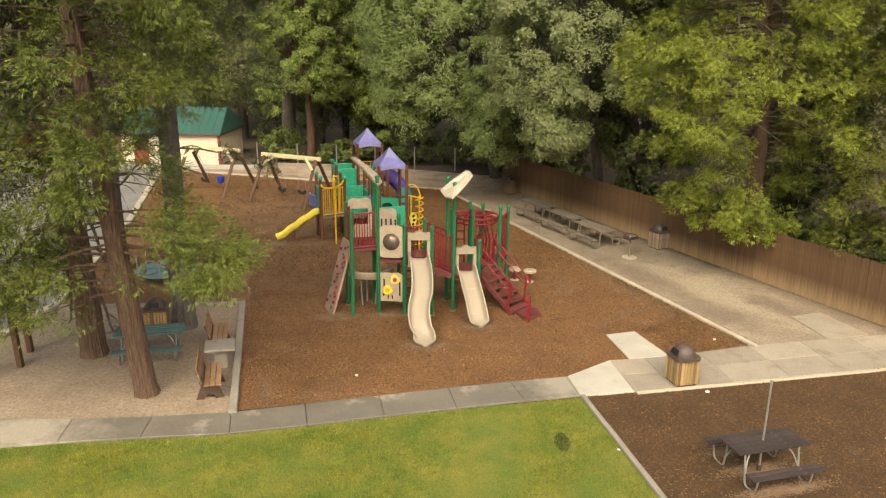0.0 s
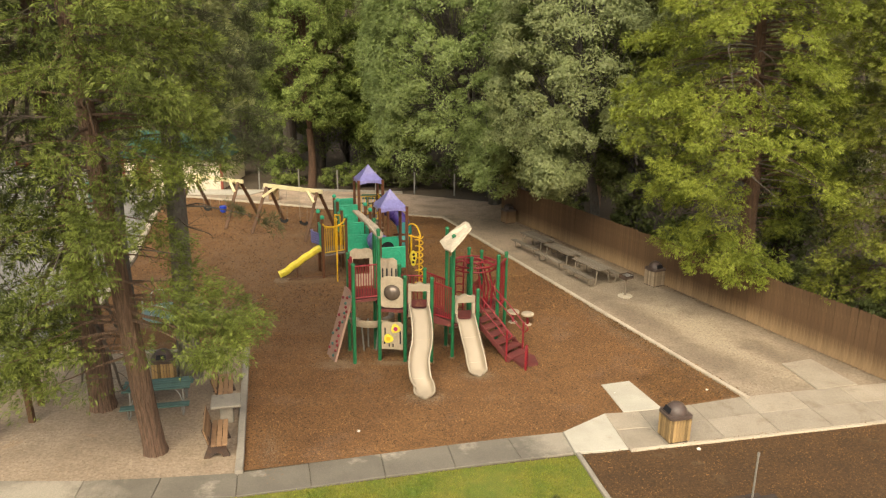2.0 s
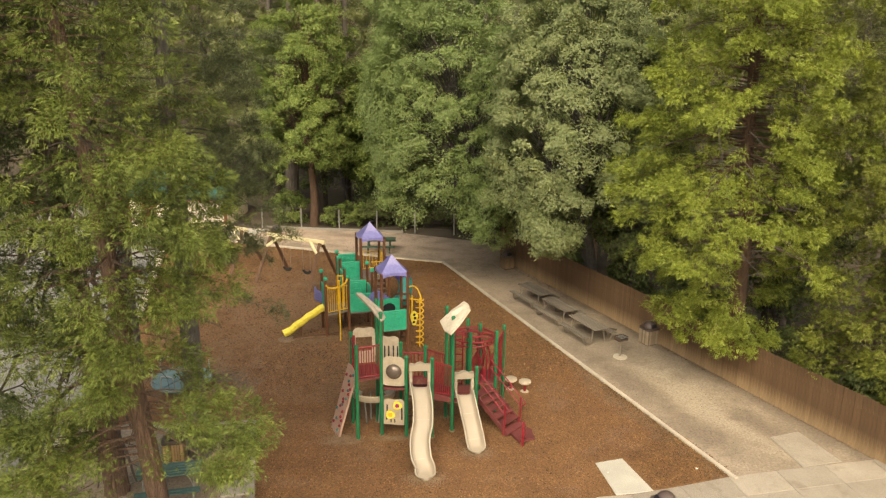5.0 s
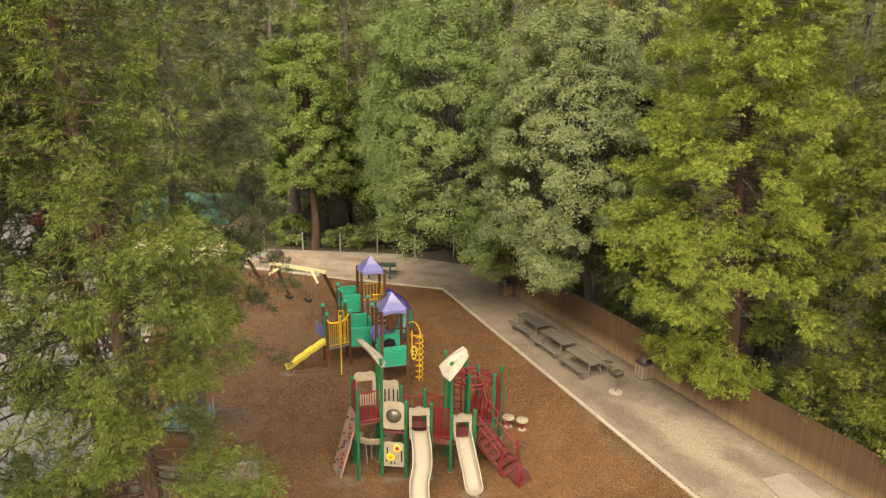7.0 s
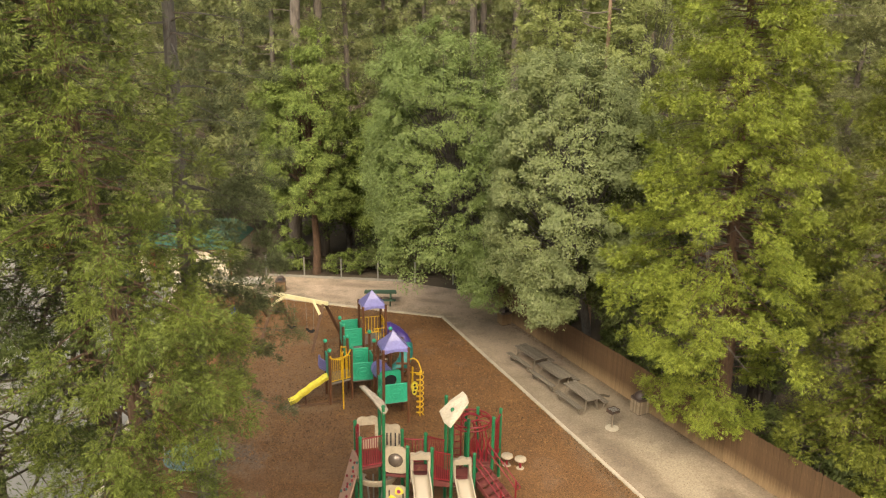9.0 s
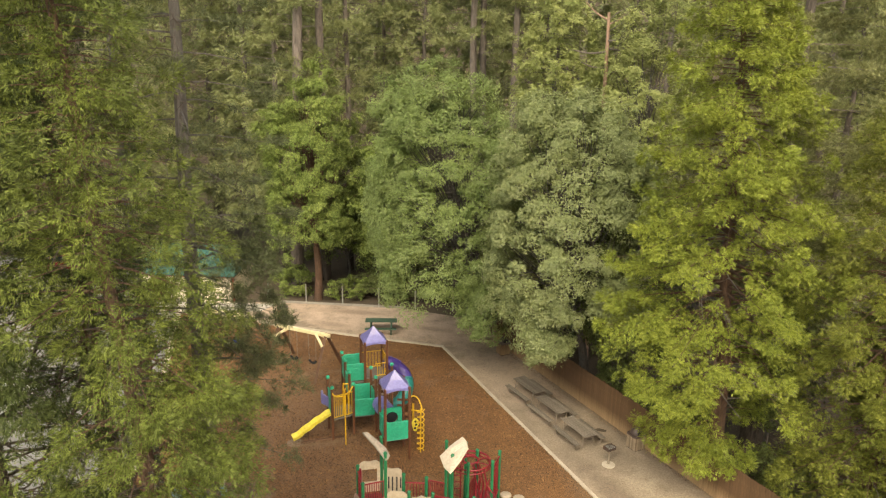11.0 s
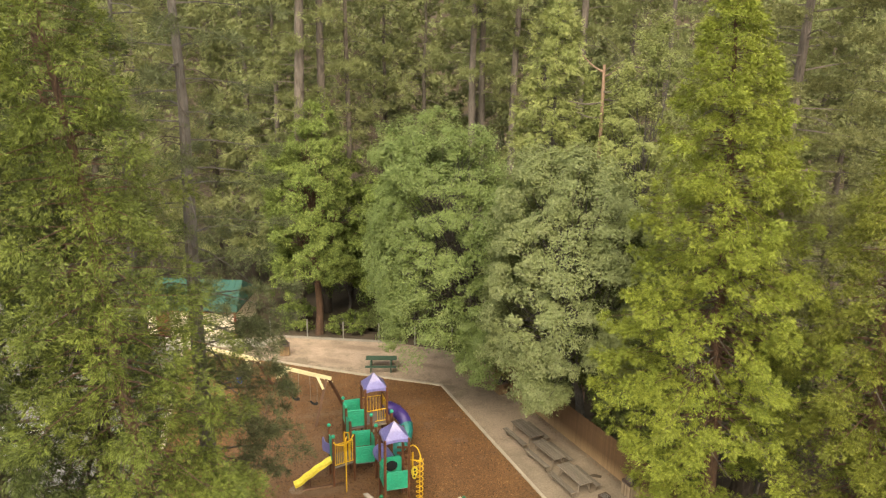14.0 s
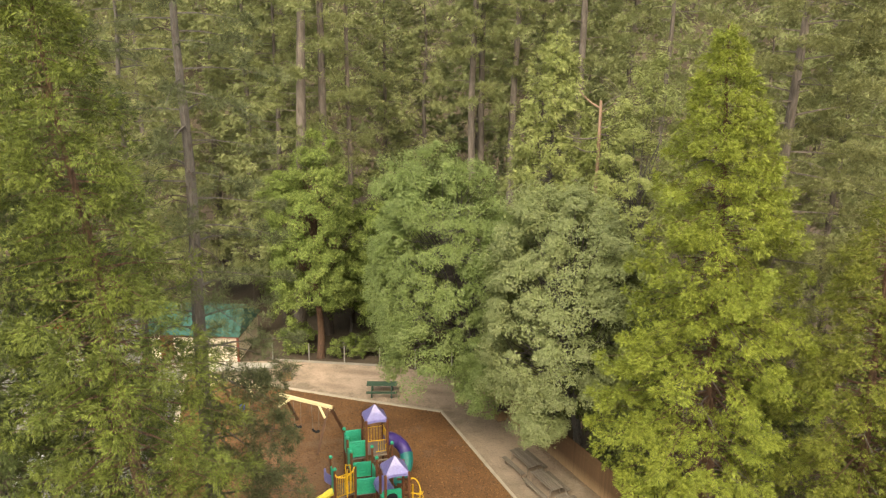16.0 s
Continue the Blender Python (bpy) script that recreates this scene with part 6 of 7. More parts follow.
def spray_lumps(C, O, R, r, sprays, fingers, length, width, hang=0.35, needle=False):
    """Foliage of a conifer: each lump (centre C, outward way O, radius R) carries flat feathery sprays, or bursts of needles. The sides turned to the woods are thinner."""
    T = []
    thin = O[:, 1] < r.uniform(0.1, 0.6, len(O))
    for k in range(sprays):
        if k == (sprays + 1) // 2:
            C, O, R = C[thin], O[thin], R[thin]
        u = unit(r.normal(0, 1, C.shape) + 0.55 * O + 0.3 * UP)
        flat = np.array([1, 1, 0.55 if needle else 0.8])
        P = C + u * flat * (R * r.uniform(0.35, 1.0, len(C)))[:, None]
        if needle:
            d = unit(u + 0.35 * O + 0.3 * UP + r.normal(0, 0.3, C.shape))
            N = r.normal(0, 1, C.shape)
        else:
            d = unit(0.7 * u + 0.4 * O - hang * UP + r.normal(0, 0.28, C.shape))
            N = 0.45 * u + 0.35 * UP + 0.6 * O + r.normal(0, 0.35, C.shape)
        N = unit(N - d * np.sum(N * d, 1, keepdims=True))
        if needle:
            T.append(fans(P - d * length * 0.35, d, N, length, width, 1.1, fingers, r, droop=0.08, scatter=0.6))
        else:
            T.append(brushes(P, d, N, length, width, fingers, r))
    return np.concatenate(T)


def conifer(name, base, high, wide, bare, label, seed, leafmat, barkmat, r0=0.35, branches=170, per_m=1.7, lump=0.4, sprays=20, fingers=6, length=0.2, width=0.02,
            lean=(0, 0), droop=0.3, cone=0.8, inner=0.35, low=(), twigs=0, twigmat="twig", group="", needle=False, side=None, first_len=0.2, sides=4,
            hang=0.25, twig_from=0.75, twig_hang=0.4, twig_len=0.62, sway=0.06, gaps=0.0, short=None):
    """A conifer: tapered trunk, whorled limbs, and lumps of foliage along the limbs. side: limbs favoured towards a plan direction; short: (way, amount, below) limbs kept short towards a plan direction."""
    r = np.random.default_rng(seed)
    tree = thing(name, base, label, "tree", group)
    top = np.array([base[0] + lean[0], base[1] + lean[1], high])
    b0 = np.array([base[0], base[1], -0.1])
    trunk = Geo()
    pts = trunk_path(b0, top, sway, r)
    bark_trunk(trunk, pts, r0, 0.03, 22 if base[1] < 32 else 12, 1.5 if base[1] < 50 else 1.15)
    P = np.array(pts)
    specs = []
    for i in range(branches):
        f = (i + r.uniform(0, 1)) / branches
        z = bare + (high - bare - 0.1) * f ** 0.9
        prof = (1 - f) ** cone * (1 - first_len * max(0.0, 1 - f / 0.12))
        L = wide * prof * (r.uniform(0.80, 1.06) if r.random() > gaps else r.uniform(0.35, 0.6)) + 0.2
        specs.append((z, i * 2.4 + r.normal(0, 0.35), L))
    first_low = len(specs)
    specs += list(low)
    C, O, R = [], [], []
    for i, (z, az, L) in enumerate(specs):
        if side is not None and i < first_low and z < side[3] and math.cos(az - side[0]) < side[1] and r.random() < side[2]:
            continue
        if short is not None and z < short[2]:
            L *= 1 - short[1] * max(0.0, math.cos(az - short[0])) * (1 - z / short[2]) ** 0.5
        h = np.array([np.interp(z, P[:, 2], P[:, k]) for k in range(3)])
        out = np.array([math.cos(az), math.sin(az), 0])
        rise = r.uniform(0.0, 0.25)
        tip_up = r.uniform(0.0, 0.15)
        line = [h + out * L * q + np.array([0, 0, L * (rise * q - droop * q * q + tip_up * q ** 4)]) for q in (0, 0.3, 0.6, 0.85, 1.0)]
        if L > 0.5:
            trunk.tube([tuple(p) for p in line], [0.014 + 0.009 * L, 0.012 + 0.006 * L, 0.013, 0.009, 0.004], sides)
        n = int(L * per_m * (1.6 if i >= first_low else 1.0) + 1.2 + r.uniform(0, 1))
        q = 1.0 - (1.0 - inner) * r.uniform(0, 1, n) ** 1.35
        q[0] = 0.97
        pos = np.stack([np.interp(q, (0, 0.3, 0.6, 0.85, 1.0), [p[k] for p in line]) for k in range(3)], 1)
        across = np.array([-out[1], out[0], 0])
        off = r.normal(0, 0.14 + 0.13 * L, n) * (1.25 - q)
        pos += across * off[:, None] + UP * r.normal(-0.04, 0.10, n)[:, None]
        C.append(pos)
        O.append(unit(out + across * (np.sign(off) * 0.35)[:, None] + r.normal(0, 0.2, (n, 3))))
        R.append(lump * r.uniform(0.55, 1.2, n) * min(1.0, 0.6 + L * 0.3))
    C, O, R = np.concatenate(C), np.concatenate(O), np.concatenate(R)
    part("trunk", trunk, barkmat, tree, smooth=True)
    part("crown", tri_mesh("crown", spray_lumps(C, O, R, r, sprays, fingers, length, width, hang, needle), leafmat), leafmat, tree)
    if twigs:
        tw = Geo()
        for i in range(twigs):
            z, az = r.uniform(bare * twig_from, bare + (high - bare) * 0.75), r.uniform(0, 6.28)
            h = [np.interp(z, P[:, 2], P[:, k]) for k in range(3)]
            L = r.uniform(0.4, 1.0) * wide * twig_len * (1 - max(0.0, (z - bare) / (high - bare))) ** 0.6
            p1 = (h[0] + math.cos(az) * L * 0.6, h[1] + math.sin(az) * L * 0.6, z + r.uniform(-0.05, 0.2) * L)
            p2 = (h[0] + math.cos(az + 0.25) * L * 0.95, h[1] + math.sin(az + 0.25) * L * 0.95, p1[2] - r.uniform(0.05, 0.5 * twig_hang + 0.05) * L)
            p3 = (h[0] + math.cos(az + 0.3) * L * 1.02, h[1] + math.sin(az + 0.3) * L * 1.02, p2[2] - r.uniform(0.0, 0.6 * twig_hang) * L)
            bow = curve_pts([h, p1, p2, p3], 3)
            tw.tube(bow, [0.03 - 0.026 * q / (len(bow) - 1) for q in range(len(bow))], 4)
            for j in range(3):
                a2 = az + r.normal(0, 0.8)
                tw.tube([p1, (p1[0] + math.cos(a2) * L * 0.3, p1[1] + math.sin(a2) * L * 0.3, p1[2] + r.normal(-0.1, 0.2))], [0.012, 0.004], 4)
        tagged(part("deadwood", tw, M[twigmat], tree), kind="stuff")
    return tree


def broadleaf(name, base, centre, radii, label, seed, leafmat, barkmat, r0=0.3, clumps=300, per=220, clump=0.8, size=0.075, shell=0.62, squash=0.75, group="", low_cut=-0.75, hang=(), lobe=0.3):
    """A broad-leaved tree: a forked trunk whose limbs reach clumps of loose leaves on an uneven crown."""
    r = np.random.default_rng(seed)
    tree = thing(name, base, label, "tree", group)
    c, R = np.array(centre, float), np.array(radii, float)
    U = unit(r.normal(0, 1, (clumps * 3, 3)))
    U = U[U[:, 2] > low_cut][:clumps]
    lobes = unit(r.normal(0, 1, (16, 3)))
    bulge = np.max(np.clip(U @ lobes.T, 0, 1) ** 10, 1)
    depth = shell * r.choice([1, 1, 1, 1, 0.6], len(U))
    rad = (depth + (1 - depth) * r.uniform(0, 1, len(U)) ** 0.5) * (1.0 - lobe * 0.55 + lobe * bulge)
    K = c + U * R * rad[:, None]
    for hc, hr, hn in hang:
        W = unit(r.normal(0, 1, (hn, 3)))
        K, U = np.concatenate([K, np.array(hc) + W * np.array(hr) * r.uniform(0.4, 1, (hn, 1))]), np.concatenate([U, W])
    n = len(K) * per
    own = np.repeat(np.arange(len(K)), per)
    cs = clump * r.uniform(0.5, 1.3, len(K))
    # leaves sit on small sprigs within each clump
    sprig = unit(r.normal(0, 1, (len(K), 14, 3)) + 0.35 * UP)[own, r.integers(0, 14, n)]
    V = unit(sprig + r.normal(0, 0.30, (n, 3)))
    P = K[own] + V * (r.uniform(0.2, 1, (n, 1)) ** 0.5) * cs[own][:, None] * np.array([1, 1, squash])
    P[:, 2] -= 0.12 * np.abs(r.normal(0, 1, n)) * clump
    N = unit(V * 0.5 + U[own] * 0.45 + np.array([0, 0, 0.6]) + r.normal(0, 0.38, (n, 3)))
    trunk = Geo()
    fork = np.array([base[0] + (c[0] - base[0]) * 0.35, base[1] + (c[1] - base[1]) * 0.35, c[2] - R[2] * 0.7])
    bark_trunk(trunk, [(base[0], base[1], -0.1), tuple(np.array([base[0], base[1], 0]) * 0.5 + fork * 0.5 + np.array([0.1, 0.05, 0])), tuple(fork)], r0, r0 * 0.7)
    mains = []
    for k in range(9):
        q = c + unit(r.normal(0, 1, 3) + np.array([0, 0, 0.4])) * R * 0.45
        m = (fork + q) / 2 + r.normal(0, 0.25, 3)
        trunk.tube([tuple(fork), tuple(m), tuple(q)], [r0 * 0.36, r0 * 0.22, r0 * 0.12], 7)
        mains.append(q)
    mains = np.array(mains)
    for k in range(0, len(K), 2):
        j = np.argmin(np.linalg.norm(mains - K[k], axis=1))
        start = mains[j] + (fork - mains[j]) * r.uniform(0, 0.7)
        m = (start + K[k]) / 2 + r.normal(0, 0.3, 3)
        trunk.tube([tuple(start), tuple(m), tuple(K[k])], [0.028, 0.02, 0.008], 5)
    part("trunk", trunk, barkmat, tree, smooth=True)
    part("crown", tri_mesh("crown", leaves(P, N, size, r), leafmat), leafmat, tree)
    return tree


# right of the playground, behind the fence
conifer("cedar_tree", (12.0, 28.5), 23.7, 5.6, 5.0, "tall bright yellow-green incense cedar behind the wooden fence", 11, M["leaf_cedar"], M["redbark"], 0.33, 350, 2.0, 0.39, 33, 5, 0.125, 0.0155, (-2.2, -1.9), hang=0.35, cone=0.84, first_len=0.15, twigs=80, twigmat="pale_twig", gaps=0.12, twig_len=0.7, side=(1.39, -0.85, 0.6, 7.5), short=(-0.1, 0.6, 10.0),
        low=tuple((2.6 + 0.17 * k, (0.25 if k % 2 else 3.55) + 0.6 * math.sin(k * 2.3), 3.0 + 0.9 * math.sin(k * 1.9) ** 2) for k in range(18)) + tuple((2.2 + 0.08 * k, -1.57 + 0.75 * math.sin(k * 2.7), 2.0 + 0.7 * math.sin(k * 1.1) ** 2) for k in range(7)))
conifer("cedar_tree", (16.5, 25.0), 18.2, 3.8, 1.4, "shorter yellow-green cedar with wide drooping boughs behind the fence", 12, M["leaf_cedar_olive"], M["redbark"], 0.3, 260, 2.0, 0.42, 28, 5, 0.125, 0.0165, (-0.9, -0.5), hang=0.35, cone=0.5, gaps=0.2, twigs=40, twigmat="pale_twig")
conifer("cedar_tree", (16.9, 22.2), 11.0, 2.6, 1.0, "low green cedar spilling over the fence top", 13, M["leaf_cedar_olive"], M["redbark"], 0.2, 110, 1.9, 0.38, 20, 5, 0.115, 0.021, cone=0.5, gaps=0.15)
conifer("pine_tree", (14.7, 31.8), 36.0, 5.2, 7.0, "tall grey-green pine with a pinkish-brown trunk", 14, M["leaf_pine"], M["farbark"], 0.40, 96, 2.9, 0.62, 34, 5, 0.19, 0.0165, needle=True, cone=0.3, droop=0.12, twigs=30, twigmat="pale_twig", inner=0.25, twig_len=0.9)
conifer("pine_tree", (20.5, 31.0), 32.0, 6.4, 5.0, "tall grey-green pine with long sweeping boughs", 15, M["leaf_pine"], M["farbark"], 0.36, 74, 2.7, 0.62, 30, 5, 0.19, 0.0175, needle=True, cone=0.35, droop=0.15, twigs=30, twigmat="pale_twig", inner=0.25, twig_len=0.9)
broadleaf("alder_tree", (7.9, 37.6), (6.1, 35.4, 9.0), (4.0, 4.2, 7.6), "grey-green broad-leaved tree overhanging the fence and picnic tables", 21, M["leaf_alder"], M["greybark"], 0.28, 430, 420, 0.74, 0.066, shell=0.78, low_cut=-0.46, lobe=0.24, hang=(((4.95, 33.3, 4.9), (1.5, 1.4, 1.7), 46),))
broadleaf("maple_tree", (3.3, 46.6), (0.0, 41.3, 9.0), (4.9, 4.9, 7.6), "rounded bright green broad-leaved tree overhanging the far corner", 22, M["leaf_maple"], M["greybark"], 0.35, 500, 430, 0.82, 0.068, shell=0.78, low_cut=-0.58, lobe=0.24, hang=(((2.2, 38.0, 4.5), (1.3, 1.3, 2.1), 44), ((-2.6, 42.0, 14.8), (1.5, 1.5, 1.9), 36)))
conifer("fir_tree", (6.2, 43.0), 23.4, 4.4, 2.0, "light yellow-green conifer rising behind the alder", 23, M["leaf_light"], M["greybark"], 0.26, 260, 1.9, 0.42, 18, 5, 0.2, 0.027, cone=0.6, gaps=0.12, hang=0.55)
broadleaf("alder_tree", (10.9, 41.4), (10.3, 41.0, 12.6), (3.5, 3.2, 9.0), "light yellow-green leafy tree behind the fence", 25, M["leaf_light"], M["greybark"], 0.26, 270, 290, 0.7, 0.076, squash=0.9)
broadleaf("shrub_tree", (9.6, 36.6), (9.6, 36.0, 6.5), (3.0, 3.5, 6.5), "leafy tree in shade-darkened green behind the fence", 24, M["leaf_shade"], M["greybark"], 0.2, 170, 213, 0.8, 0.10)

# left of the playground, round the sandy seating area
conifer("cedar_tree", (-7.35, 17.5), 24.4, 3.3, 7.4, "old reddish-barked cedar with drooping green boughs in the sand", 31, M["leaf_cedar_mid"], M["furrowbark"], 0.27, 220, 1.3, 0.52, 62, 5, 0.11, 0.0118, (-1.0, -2.8), cone=0.66, twigs=60, twigmat="twig", side=(0.0, -0.2, 0.5, 12.0), gaps=0.3, hang=0.3,
        low=((4.1, -0.5, 3.7), (4.4, -0.15, 3.4), (3.9, -0.62, 3.2), (4.5, 0.2, 3.0), (4.0, -0.3, 2.8), (4.3, -0.35, 3.2), (4.9, -0.6, 2.6), (4.8, 0.0, 2.4), (3.8, 3.6, 3.6), (4.1, 3.9, 3.3), (3.6, 4.0, 3.2), (4.2, 3.2, 3.4),
             (3.5, 3.9, 2.4), (3.4, 3.4, 2.9), (4.8, 4.0, 2.2), (3.0, 3.7, 3.0), (3.2, 3.3, 3.3), (2.9, 4.1, 2.7), (3.9, 3.0, 3.2), (4.6, 3.5, 3.1), (5.2, 3.2, 2.9), (5.0, 3.9, 2.6), (5.4, 4.6, 1.8), (6.6, 5.2, 1.8), (5.8, 3.0, 2.4), (6.3, 3.7, 2.6), (6.8, 3.3, 2.4)) + tuple((5.4 + 0.16 * k, -1.57 + 1.9 * math.sin(k * 2.1), 1.15 + 0.45 * math.sin(k * 1.3) ** 2) for k in range(14)) + tuple((7.7 + 0.35 * k, -0.15 + 0.5 * math.sin(k * 2.4), 2.9 - 0.06 * k) for k in range(11)))
bare_cedar = conifer("cedar_tree", (-9.7, 19.85), 25.0, 3.8, 9.0, "reddish-trunked cedar with twisted bare lower limbs in the sand", 32, M["leaf_cedar_dark"], M["furrowbark"], 0.34, 150, 1.8, 0.38, 22, 5, 0.14, 0.015, (-1.6, 0.3), cone=0.5, twigs=110, twig_hang=1.0, twig_from=0.35, gaps=0.3)
# its dead lower limbs sweep out, sag and curl up again
r = np.random.default_rng(320)
for k in range(36):
    z, az, L = 2.8 + 0.27 * k + r.uniform(-0.2, 0.2), 3.9 + 1.7 * math.sin(k * 2.2), r.uniform(1.6, 3.0)
    x0, y0 = -9.7 - 0.064 * z, 19.85 + 0.012 * z
    o, bend = np.array([math.cos(az), math.sin(az), 0]), np.array([-math.sin(az), math.cos(az), 0]) * r.uniform(-0.5, 0.5)
    b = np.array([x0, y0, z])
    line = [b, b + o * L * 0.3 + np.array([0, 0, 0.15]), b + o * L * 0.6 + bend * 0.4 + np.array([0, 0, -0.35]), b + o * L * 0.78 + bend * 0.8 + np.array([0, 0, -1.1]), b + o * L * 0.98 + bend + np.array([0, 0, -1.7]), b + o * L * 1.25 + bend * 1.3 + np.array([0, 0, -1.6 + 0.3 * (k % 2)])]
    pts = curve_pts([tuple(p) for p in line], 4)
    g = Geo().tube(pts, [0.075 - 0.06 * j / (len(pts) - 1) for j in range(len(pts))], 7)
    for j in (7, 10, 13, 15, 17):
        p = pts[j]
        d = Vector(r.normal(0, 0.5, 3)) + Vector((0, 0, -0.25))
        g.tube(curve_pts([tuple(p), tuple(p + d * 0.5 + Vector((0, 0, 0.08))), tuple(p + d)], 3), [0.018 - 0.0024 * q for q in range(7)], 4)
    part("limb", g, M["darkbark"], bare_cedar, "bare dark sweeping limb", smooth=True)
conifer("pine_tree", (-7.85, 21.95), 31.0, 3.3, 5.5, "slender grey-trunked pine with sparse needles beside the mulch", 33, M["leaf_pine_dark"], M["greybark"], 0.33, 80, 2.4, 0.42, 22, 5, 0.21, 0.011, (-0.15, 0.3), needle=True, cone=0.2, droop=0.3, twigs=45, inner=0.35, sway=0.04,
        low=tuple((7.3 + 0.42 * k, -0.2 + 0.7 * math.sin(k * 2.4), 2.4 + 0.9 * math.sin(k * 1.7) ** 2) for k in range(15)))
conifer("cedar_tree", (-12.3, 17.6), 22.0, 4.3, 4.6, "shaggy green cedar beside the car park", 34, M["leaf_cedar_dark"], M["darkbark"], 0.33, 230, 2.1, 0.48, 42, 5, 0.12, 0.014, cone=0.45, twigs=60, twig_hang=1.0, gaps=0.12, hang=0.5)
conifer("pine_tree", (-12.0, 27.5), 27.0, 3.6, 6.0, "thin grey pine with dark ragged boughs", 35, M["leaf_pine"], M["greybark"], 0.28, 80, 2.0, 0.46, 18, 5, 0.25, 0.013, needle=True, cone=0.35, droop=0.3, twigs=40)

# behind the far kerb
broadleaf("oak_tree", (-8.8, 50.9), (-8.9, 51.0, 9.0), (3.7, 3.3, 7.2), "dense olive-green tree behind the wire fence", 41, M["leaf_oak"], M["redbark"], 0.3, 380, 300, 0.7, 0.085, lobe=0.4)
broadleaf("oak_tree", (-3.6, 53.0), (-3.6, 52.6, 6.0), (3.2, 3.0, 6.0), "dark green understorey tree behind the wire fence", 42, M["leaf_oak"], M["greybark"], 0.3, 190, 230, 0.8, 0.105)


def tall_pine(x, y, high, label, seed, bare, wide=3.4, r0=0.45, branches=64, lean=(0, 0)):
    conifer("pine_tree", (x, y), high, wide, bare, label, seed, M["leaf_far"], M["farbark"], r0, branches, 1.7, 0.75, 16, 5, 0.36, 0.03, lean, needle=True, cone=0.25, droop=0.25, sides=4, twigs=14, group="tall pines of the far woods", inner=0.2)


tall_pine(-10.7, 53.2, 54, "tall straight pine with a pale grey-brown trunk", 51, 14, r0=0.49, lean=(2.04, 0.0))
tall_pine(-8.9, 55.5, 52, "tall straight pine with a pale grey-brown trunk", 52, 15, r0=0.42)
tall_pine(2.05, 55.0, 50, "tall pine of a close pair with pinkish trunks", 53, 17, r0=0.36)
tall_pine(2.75, 55.8, 50, "tall pine of a close pair with pinkish trunks", 54, 17, r0=0.34)
tall_pine(4.95, 54.0, 48, "tall straight pine with a pale trunk", 55, 17, r0=0.36)
tall_pine(9.2, 52.0, 48, "tall straight pine with a pinkish trunk", 56, 20, r0=0.4)
tall_pine(-7.3, 58.0, 46, "slim orange-barked pine in the far woods", 57, 12, 3.0, 0.26)
tall_pine(14.5, 50.0, 46, "tall straight pine with a pale trunk", 60, 9, 4.2, 0.24, 70)
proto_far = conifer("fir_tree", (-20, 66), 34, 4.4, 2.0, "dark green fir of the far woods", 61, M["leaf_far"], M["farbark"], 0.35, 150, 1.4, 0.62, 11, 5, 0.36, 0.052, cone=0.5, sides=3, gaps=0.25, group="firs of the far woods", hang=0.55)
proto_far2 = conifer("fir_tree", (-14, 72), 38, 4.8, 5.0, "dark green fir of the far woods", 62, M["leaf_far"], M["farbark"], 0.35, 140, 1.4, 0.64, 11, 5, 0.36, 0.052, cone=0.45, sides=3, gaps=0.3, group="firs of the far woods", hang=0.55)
r = np.random.default_rng(77)
spots = [(-27, 58), (-5, 64), (-1.5, 60), (7.5, 59), (3, 66), (14, 58), (20, 47), (27, 54), (-16, 62), (-34, 52), (-22, 55), (-12.6, 57.5), (24, 45), (31, 57)]
for i, (x, y) in enumerate(spots):
    s = r.uniform(0.75, 1.1)
    o = copy_thing((proto_far, proto_far2)[i % 2], Matrix.Identity(4))
    o.matrix_basis = Matrix.LocRotScale((x, y, 0), Euler((0, 0, r.uniform(0, 6.28))), (s * 1.05, s * 1.05, s))
# bare snag with a broken orange top and curling grey twigs
r = np.random.default_rng(90)
SX, SY = 8.55, 41.0
snag = thing("snag", (SX, SY), "dead tree with a bare orange broken top", "tree")
tr = Geo()
bark_trunk(tr, [(SX, SY, -0.1), (SX, SY, 10), (SX - 0.05, SY - 0.1, 17), (SX - 0.1, SY - 0.1, 19.8)], 0.16, 0.075, 10)
part("trunk", tr, M["snag"], snag, smooth=True)
for az, z, L, up in ((2.9, 20.6, 1.2, 0.75), (0.2, 20.4, 0.9, 0.6), (0.1, 19.2, 1.3, 0.05), (3.3, 19.0, 1.9, 0.05), (2.9, 18.2, 1.3, 0.2), (0.3, 18.0, 0.9, 0.1), (5.6, 19.6, 1.0, 0.2)):
    g = Geo()
    p = Vector((SX - 0.1, SY - 0.1, z - 1.2))
    d = Vector((math.cos(az), math.sin(az), up))
    g.tube(curve_pts([p, p + d * L * 0.5 + Vector((0, 0, -0.12)), p + d * L], 3), [0.06, 0.055, 0.05, 0.042, 0.034, 0.026, 0.018], 6)
    part("branch", g, M["snag"] if z > 20 else M["pale_twig"], snag)
for k in range(7):
    a = -0.9 + 0.28 * k
    p = Vector((SX - 0.1, SY - 0.1, 17.6 + 0.3 * k))
    q = [p, p + Vector((0.6, 0, 0.2 + 0.05 * k)), p + Vector((1.05, 0.1 * a, 0.75)), p + Vector((1.0 - 0.1 * k, 0.2 * a, 1.5)), p + Vector((0.6 - 0.15 * k, 0.2 * a, 1.9))]
    part("branch", Geo().tube(curve_pts(q, 3), [0.025 - 0.0016 * j for j in range(13)], 5), M["pale_twig"], snag, "thin grey curling twig")

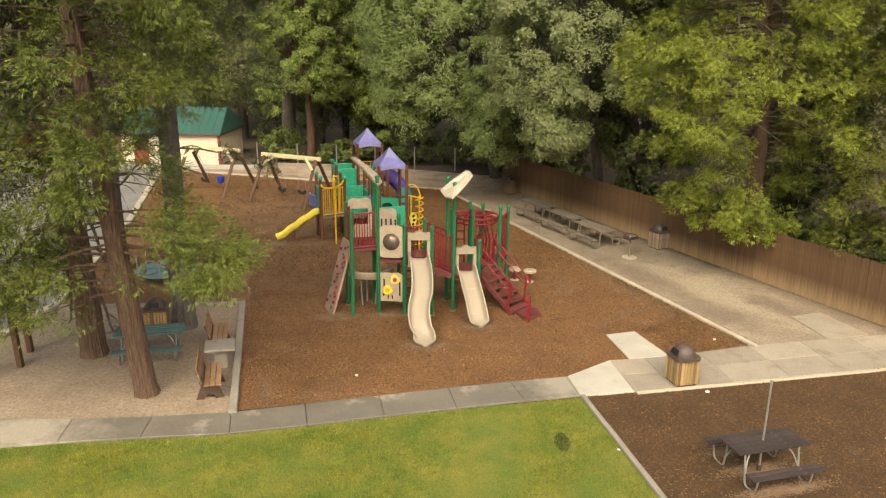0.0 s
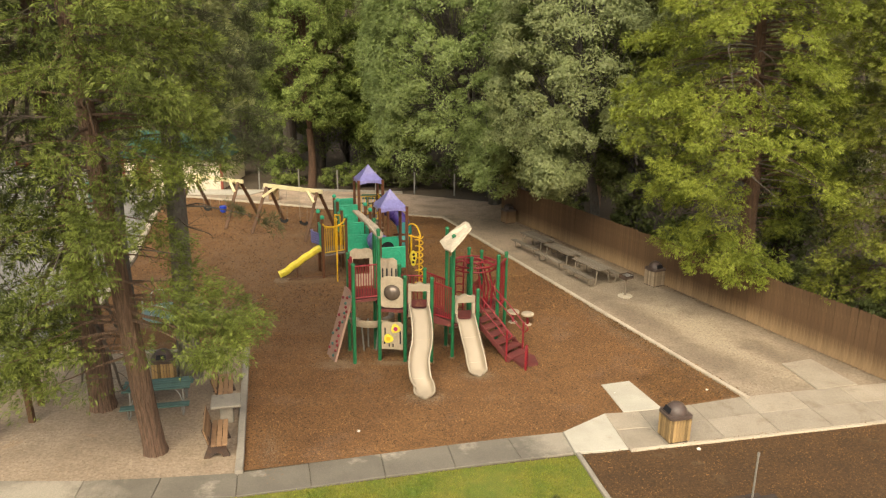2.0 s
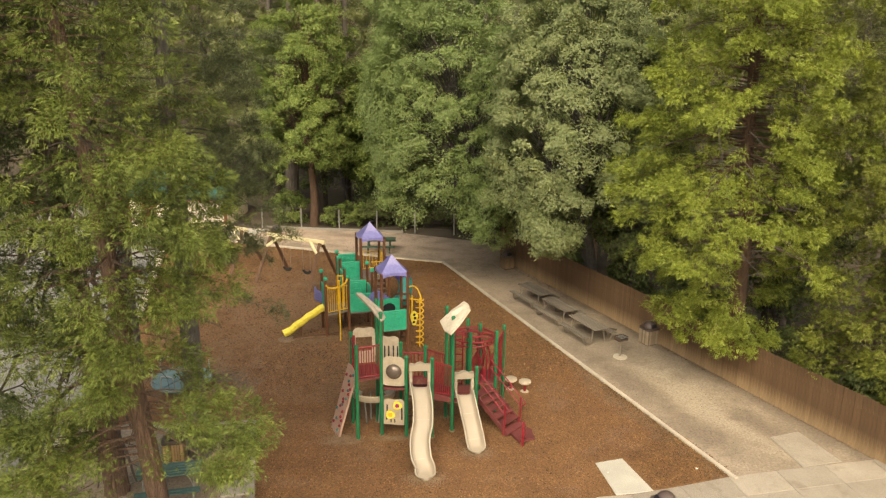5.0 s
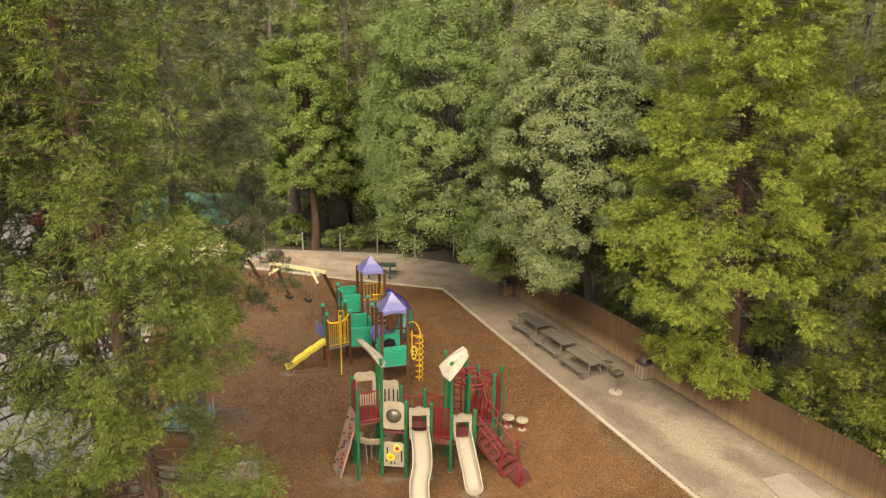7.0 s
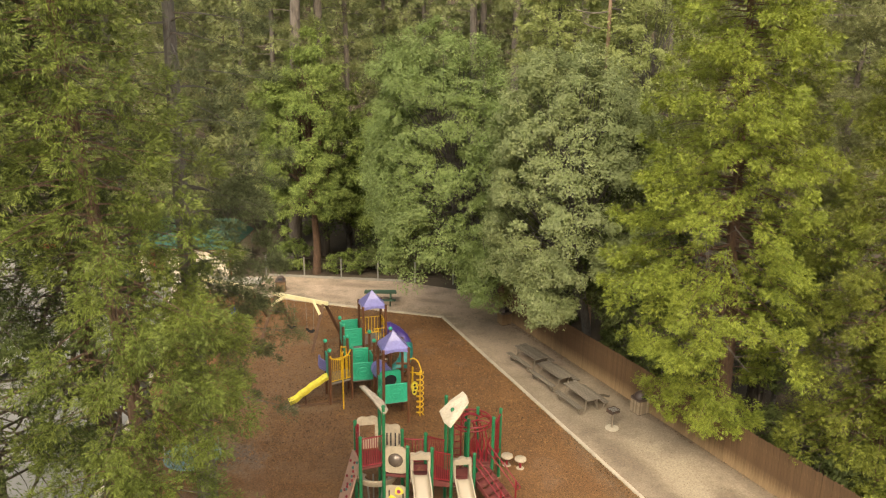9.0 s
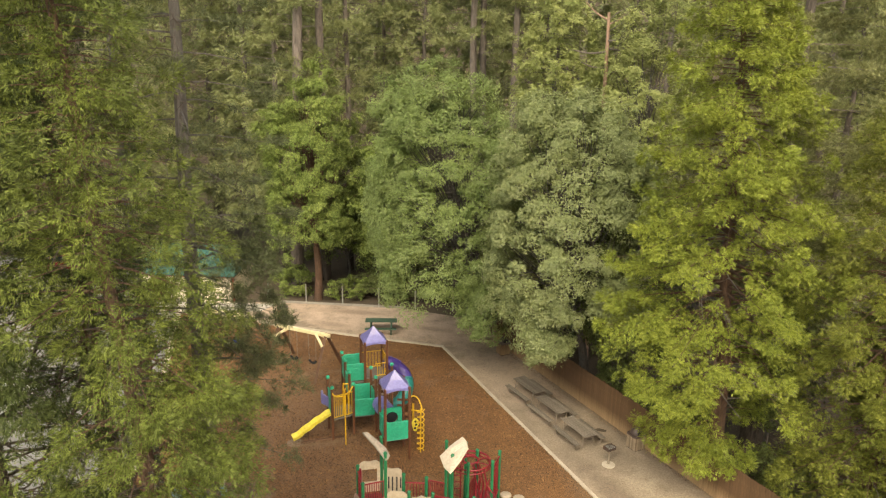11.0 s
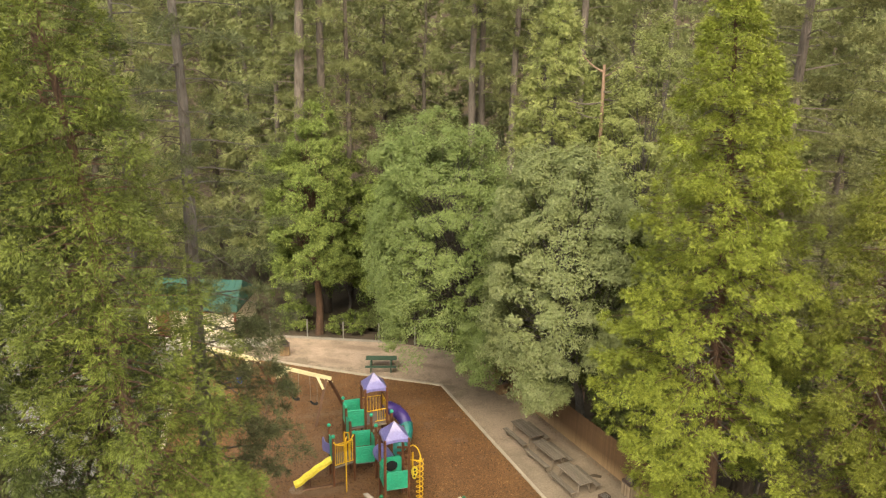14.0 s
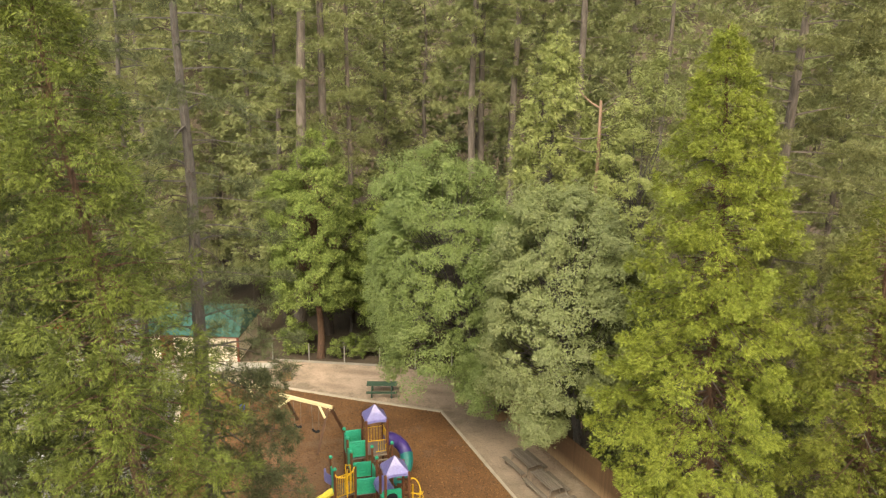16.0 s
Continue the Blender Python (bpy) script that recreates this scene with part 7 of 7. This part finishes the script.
# the wooded hillside beyond: uncountable far crowns
r = np.random.default_rng(99)
Q = r.uniform((-95, 74), (95, 125), (460, 2))
hz = np.array([hill(x, y) for x, y in Q])
high = r.uniform(11, 19, len(Q))
n = 46
own = np.repeat(np.arange(len(Q)), n)
t = r.uniform(0, 1, len(own))
az = r.uniform(0, 2 * np.pi, len(own))
rad = (0.2 + 2.5 * (1 - t) ** 0.75) * r.uniform(0.7, 1.0, len(own))
C = np.stack([Q[own, 0] + rad * np.cos(az), Q[own, 1] + rad * np.sin(az), hz[own] + 1 + t * high[own]], 1)
O = np.stack([np.cos(az), np.sin(az), 0 * az], 1)
tagged(new("far_woods", tri_mesh("far_woods", spray_lumps(C, O, r.uniform(0.5, 1.0, len(C)), r, 3, 3, 0.75, 0.14, 0.5), M["leaf_hill"])), "olive-green woods covering the far hillside", "woods", kind="stuff")


# undergrowth behind the fences; its darker leaf colour carries the shade there
def shrub(x, y, high, wide, seed, mat, label):
    broadleaf("shrub", (x, y), (x, y, high * 0.5), (wide, wide * 0.8, high * 0.55), label, seed, M[mat], M["greybark"], 0.05, 46, 130, 0.45, 0.085, shell=0.4, group="undergrowth shrubs", low_cut=-0.9)


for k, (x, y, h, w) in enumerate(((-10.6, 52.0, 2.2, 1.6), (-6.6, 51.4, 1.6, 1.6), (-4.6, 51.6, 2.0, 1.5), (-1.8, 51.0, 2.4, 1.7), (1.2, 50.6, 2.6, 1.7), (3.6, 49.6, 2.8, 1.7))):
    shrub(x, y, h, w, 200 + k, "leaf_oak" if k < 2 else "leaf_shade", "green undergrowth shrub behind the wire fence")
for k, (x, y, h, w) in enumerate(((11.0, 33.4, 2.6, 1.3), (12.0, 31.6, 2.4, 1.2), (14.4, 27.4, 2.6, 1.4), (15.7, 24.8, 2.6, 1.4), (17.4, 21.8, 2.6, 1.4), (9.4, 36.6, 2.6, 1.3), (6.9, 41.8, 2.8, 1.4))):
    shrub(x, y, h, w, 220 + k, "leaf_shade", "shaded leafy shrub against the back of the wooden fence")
for k, (x, y, h) in enumerate(((17.0, 24.6, 8.0), (18.1, 22.4, 8.5))):
    conifer("cedar_tree", (x, y), h, 2.4, 1.7, "young yellow-green cedar leaning over the fence top", 240 + k, M["leaf_cedar_olive"], M["redbark"], 0.12, 70, 1.7, 0.36, 20, 5, 0.115, 0.021, cone=0.45, group="young cedars behind the fence")

# added filler trees: dark leaves paint the shade in gaps between the trees
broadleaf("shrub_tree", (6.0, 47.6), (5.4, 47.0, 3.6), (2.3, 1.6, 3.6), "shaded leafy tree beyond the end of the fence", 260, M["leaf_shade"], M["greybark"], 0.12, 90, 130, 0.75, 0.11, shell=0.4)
broadleaf("shrub_tree", (15.4, 31.6), (15.4, 31.6, 5.0), (2.2, 1.8, 5.0), "leafy filler tree in shade-darkened green between the cedars", 261, M["leaf_shade"], M["greybark"], 0.12, 110, 120, 0.8, 0.12, shell=0.4)
broadleaf("shrub_tree", (20.6, 31.0), (20.6, 31.0, 5.5), (3.0, 1.8, 5.5), "leafy filler tree in shade-darkened green behind the cedars", 262, M["leaf_shade"], M["greybark"], 0.12, 120, 120, 0.85, 0.12, shell=0.4)
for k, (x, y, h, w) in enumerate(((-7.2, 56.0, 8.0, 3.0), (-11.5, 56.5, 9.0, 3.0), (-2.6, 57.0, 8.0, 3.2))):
    broadleaf("shrub_tree", (x, y), (x, y, h * 0.52), (w, 1.8, h * 0.5), "leafy filler tree in shade-darkened green behind the wire fence", 270 + k, M["leaf_shade"], M["greybark"], 0.12, 110, 110, 0.85, 0.13, shell=0.4)
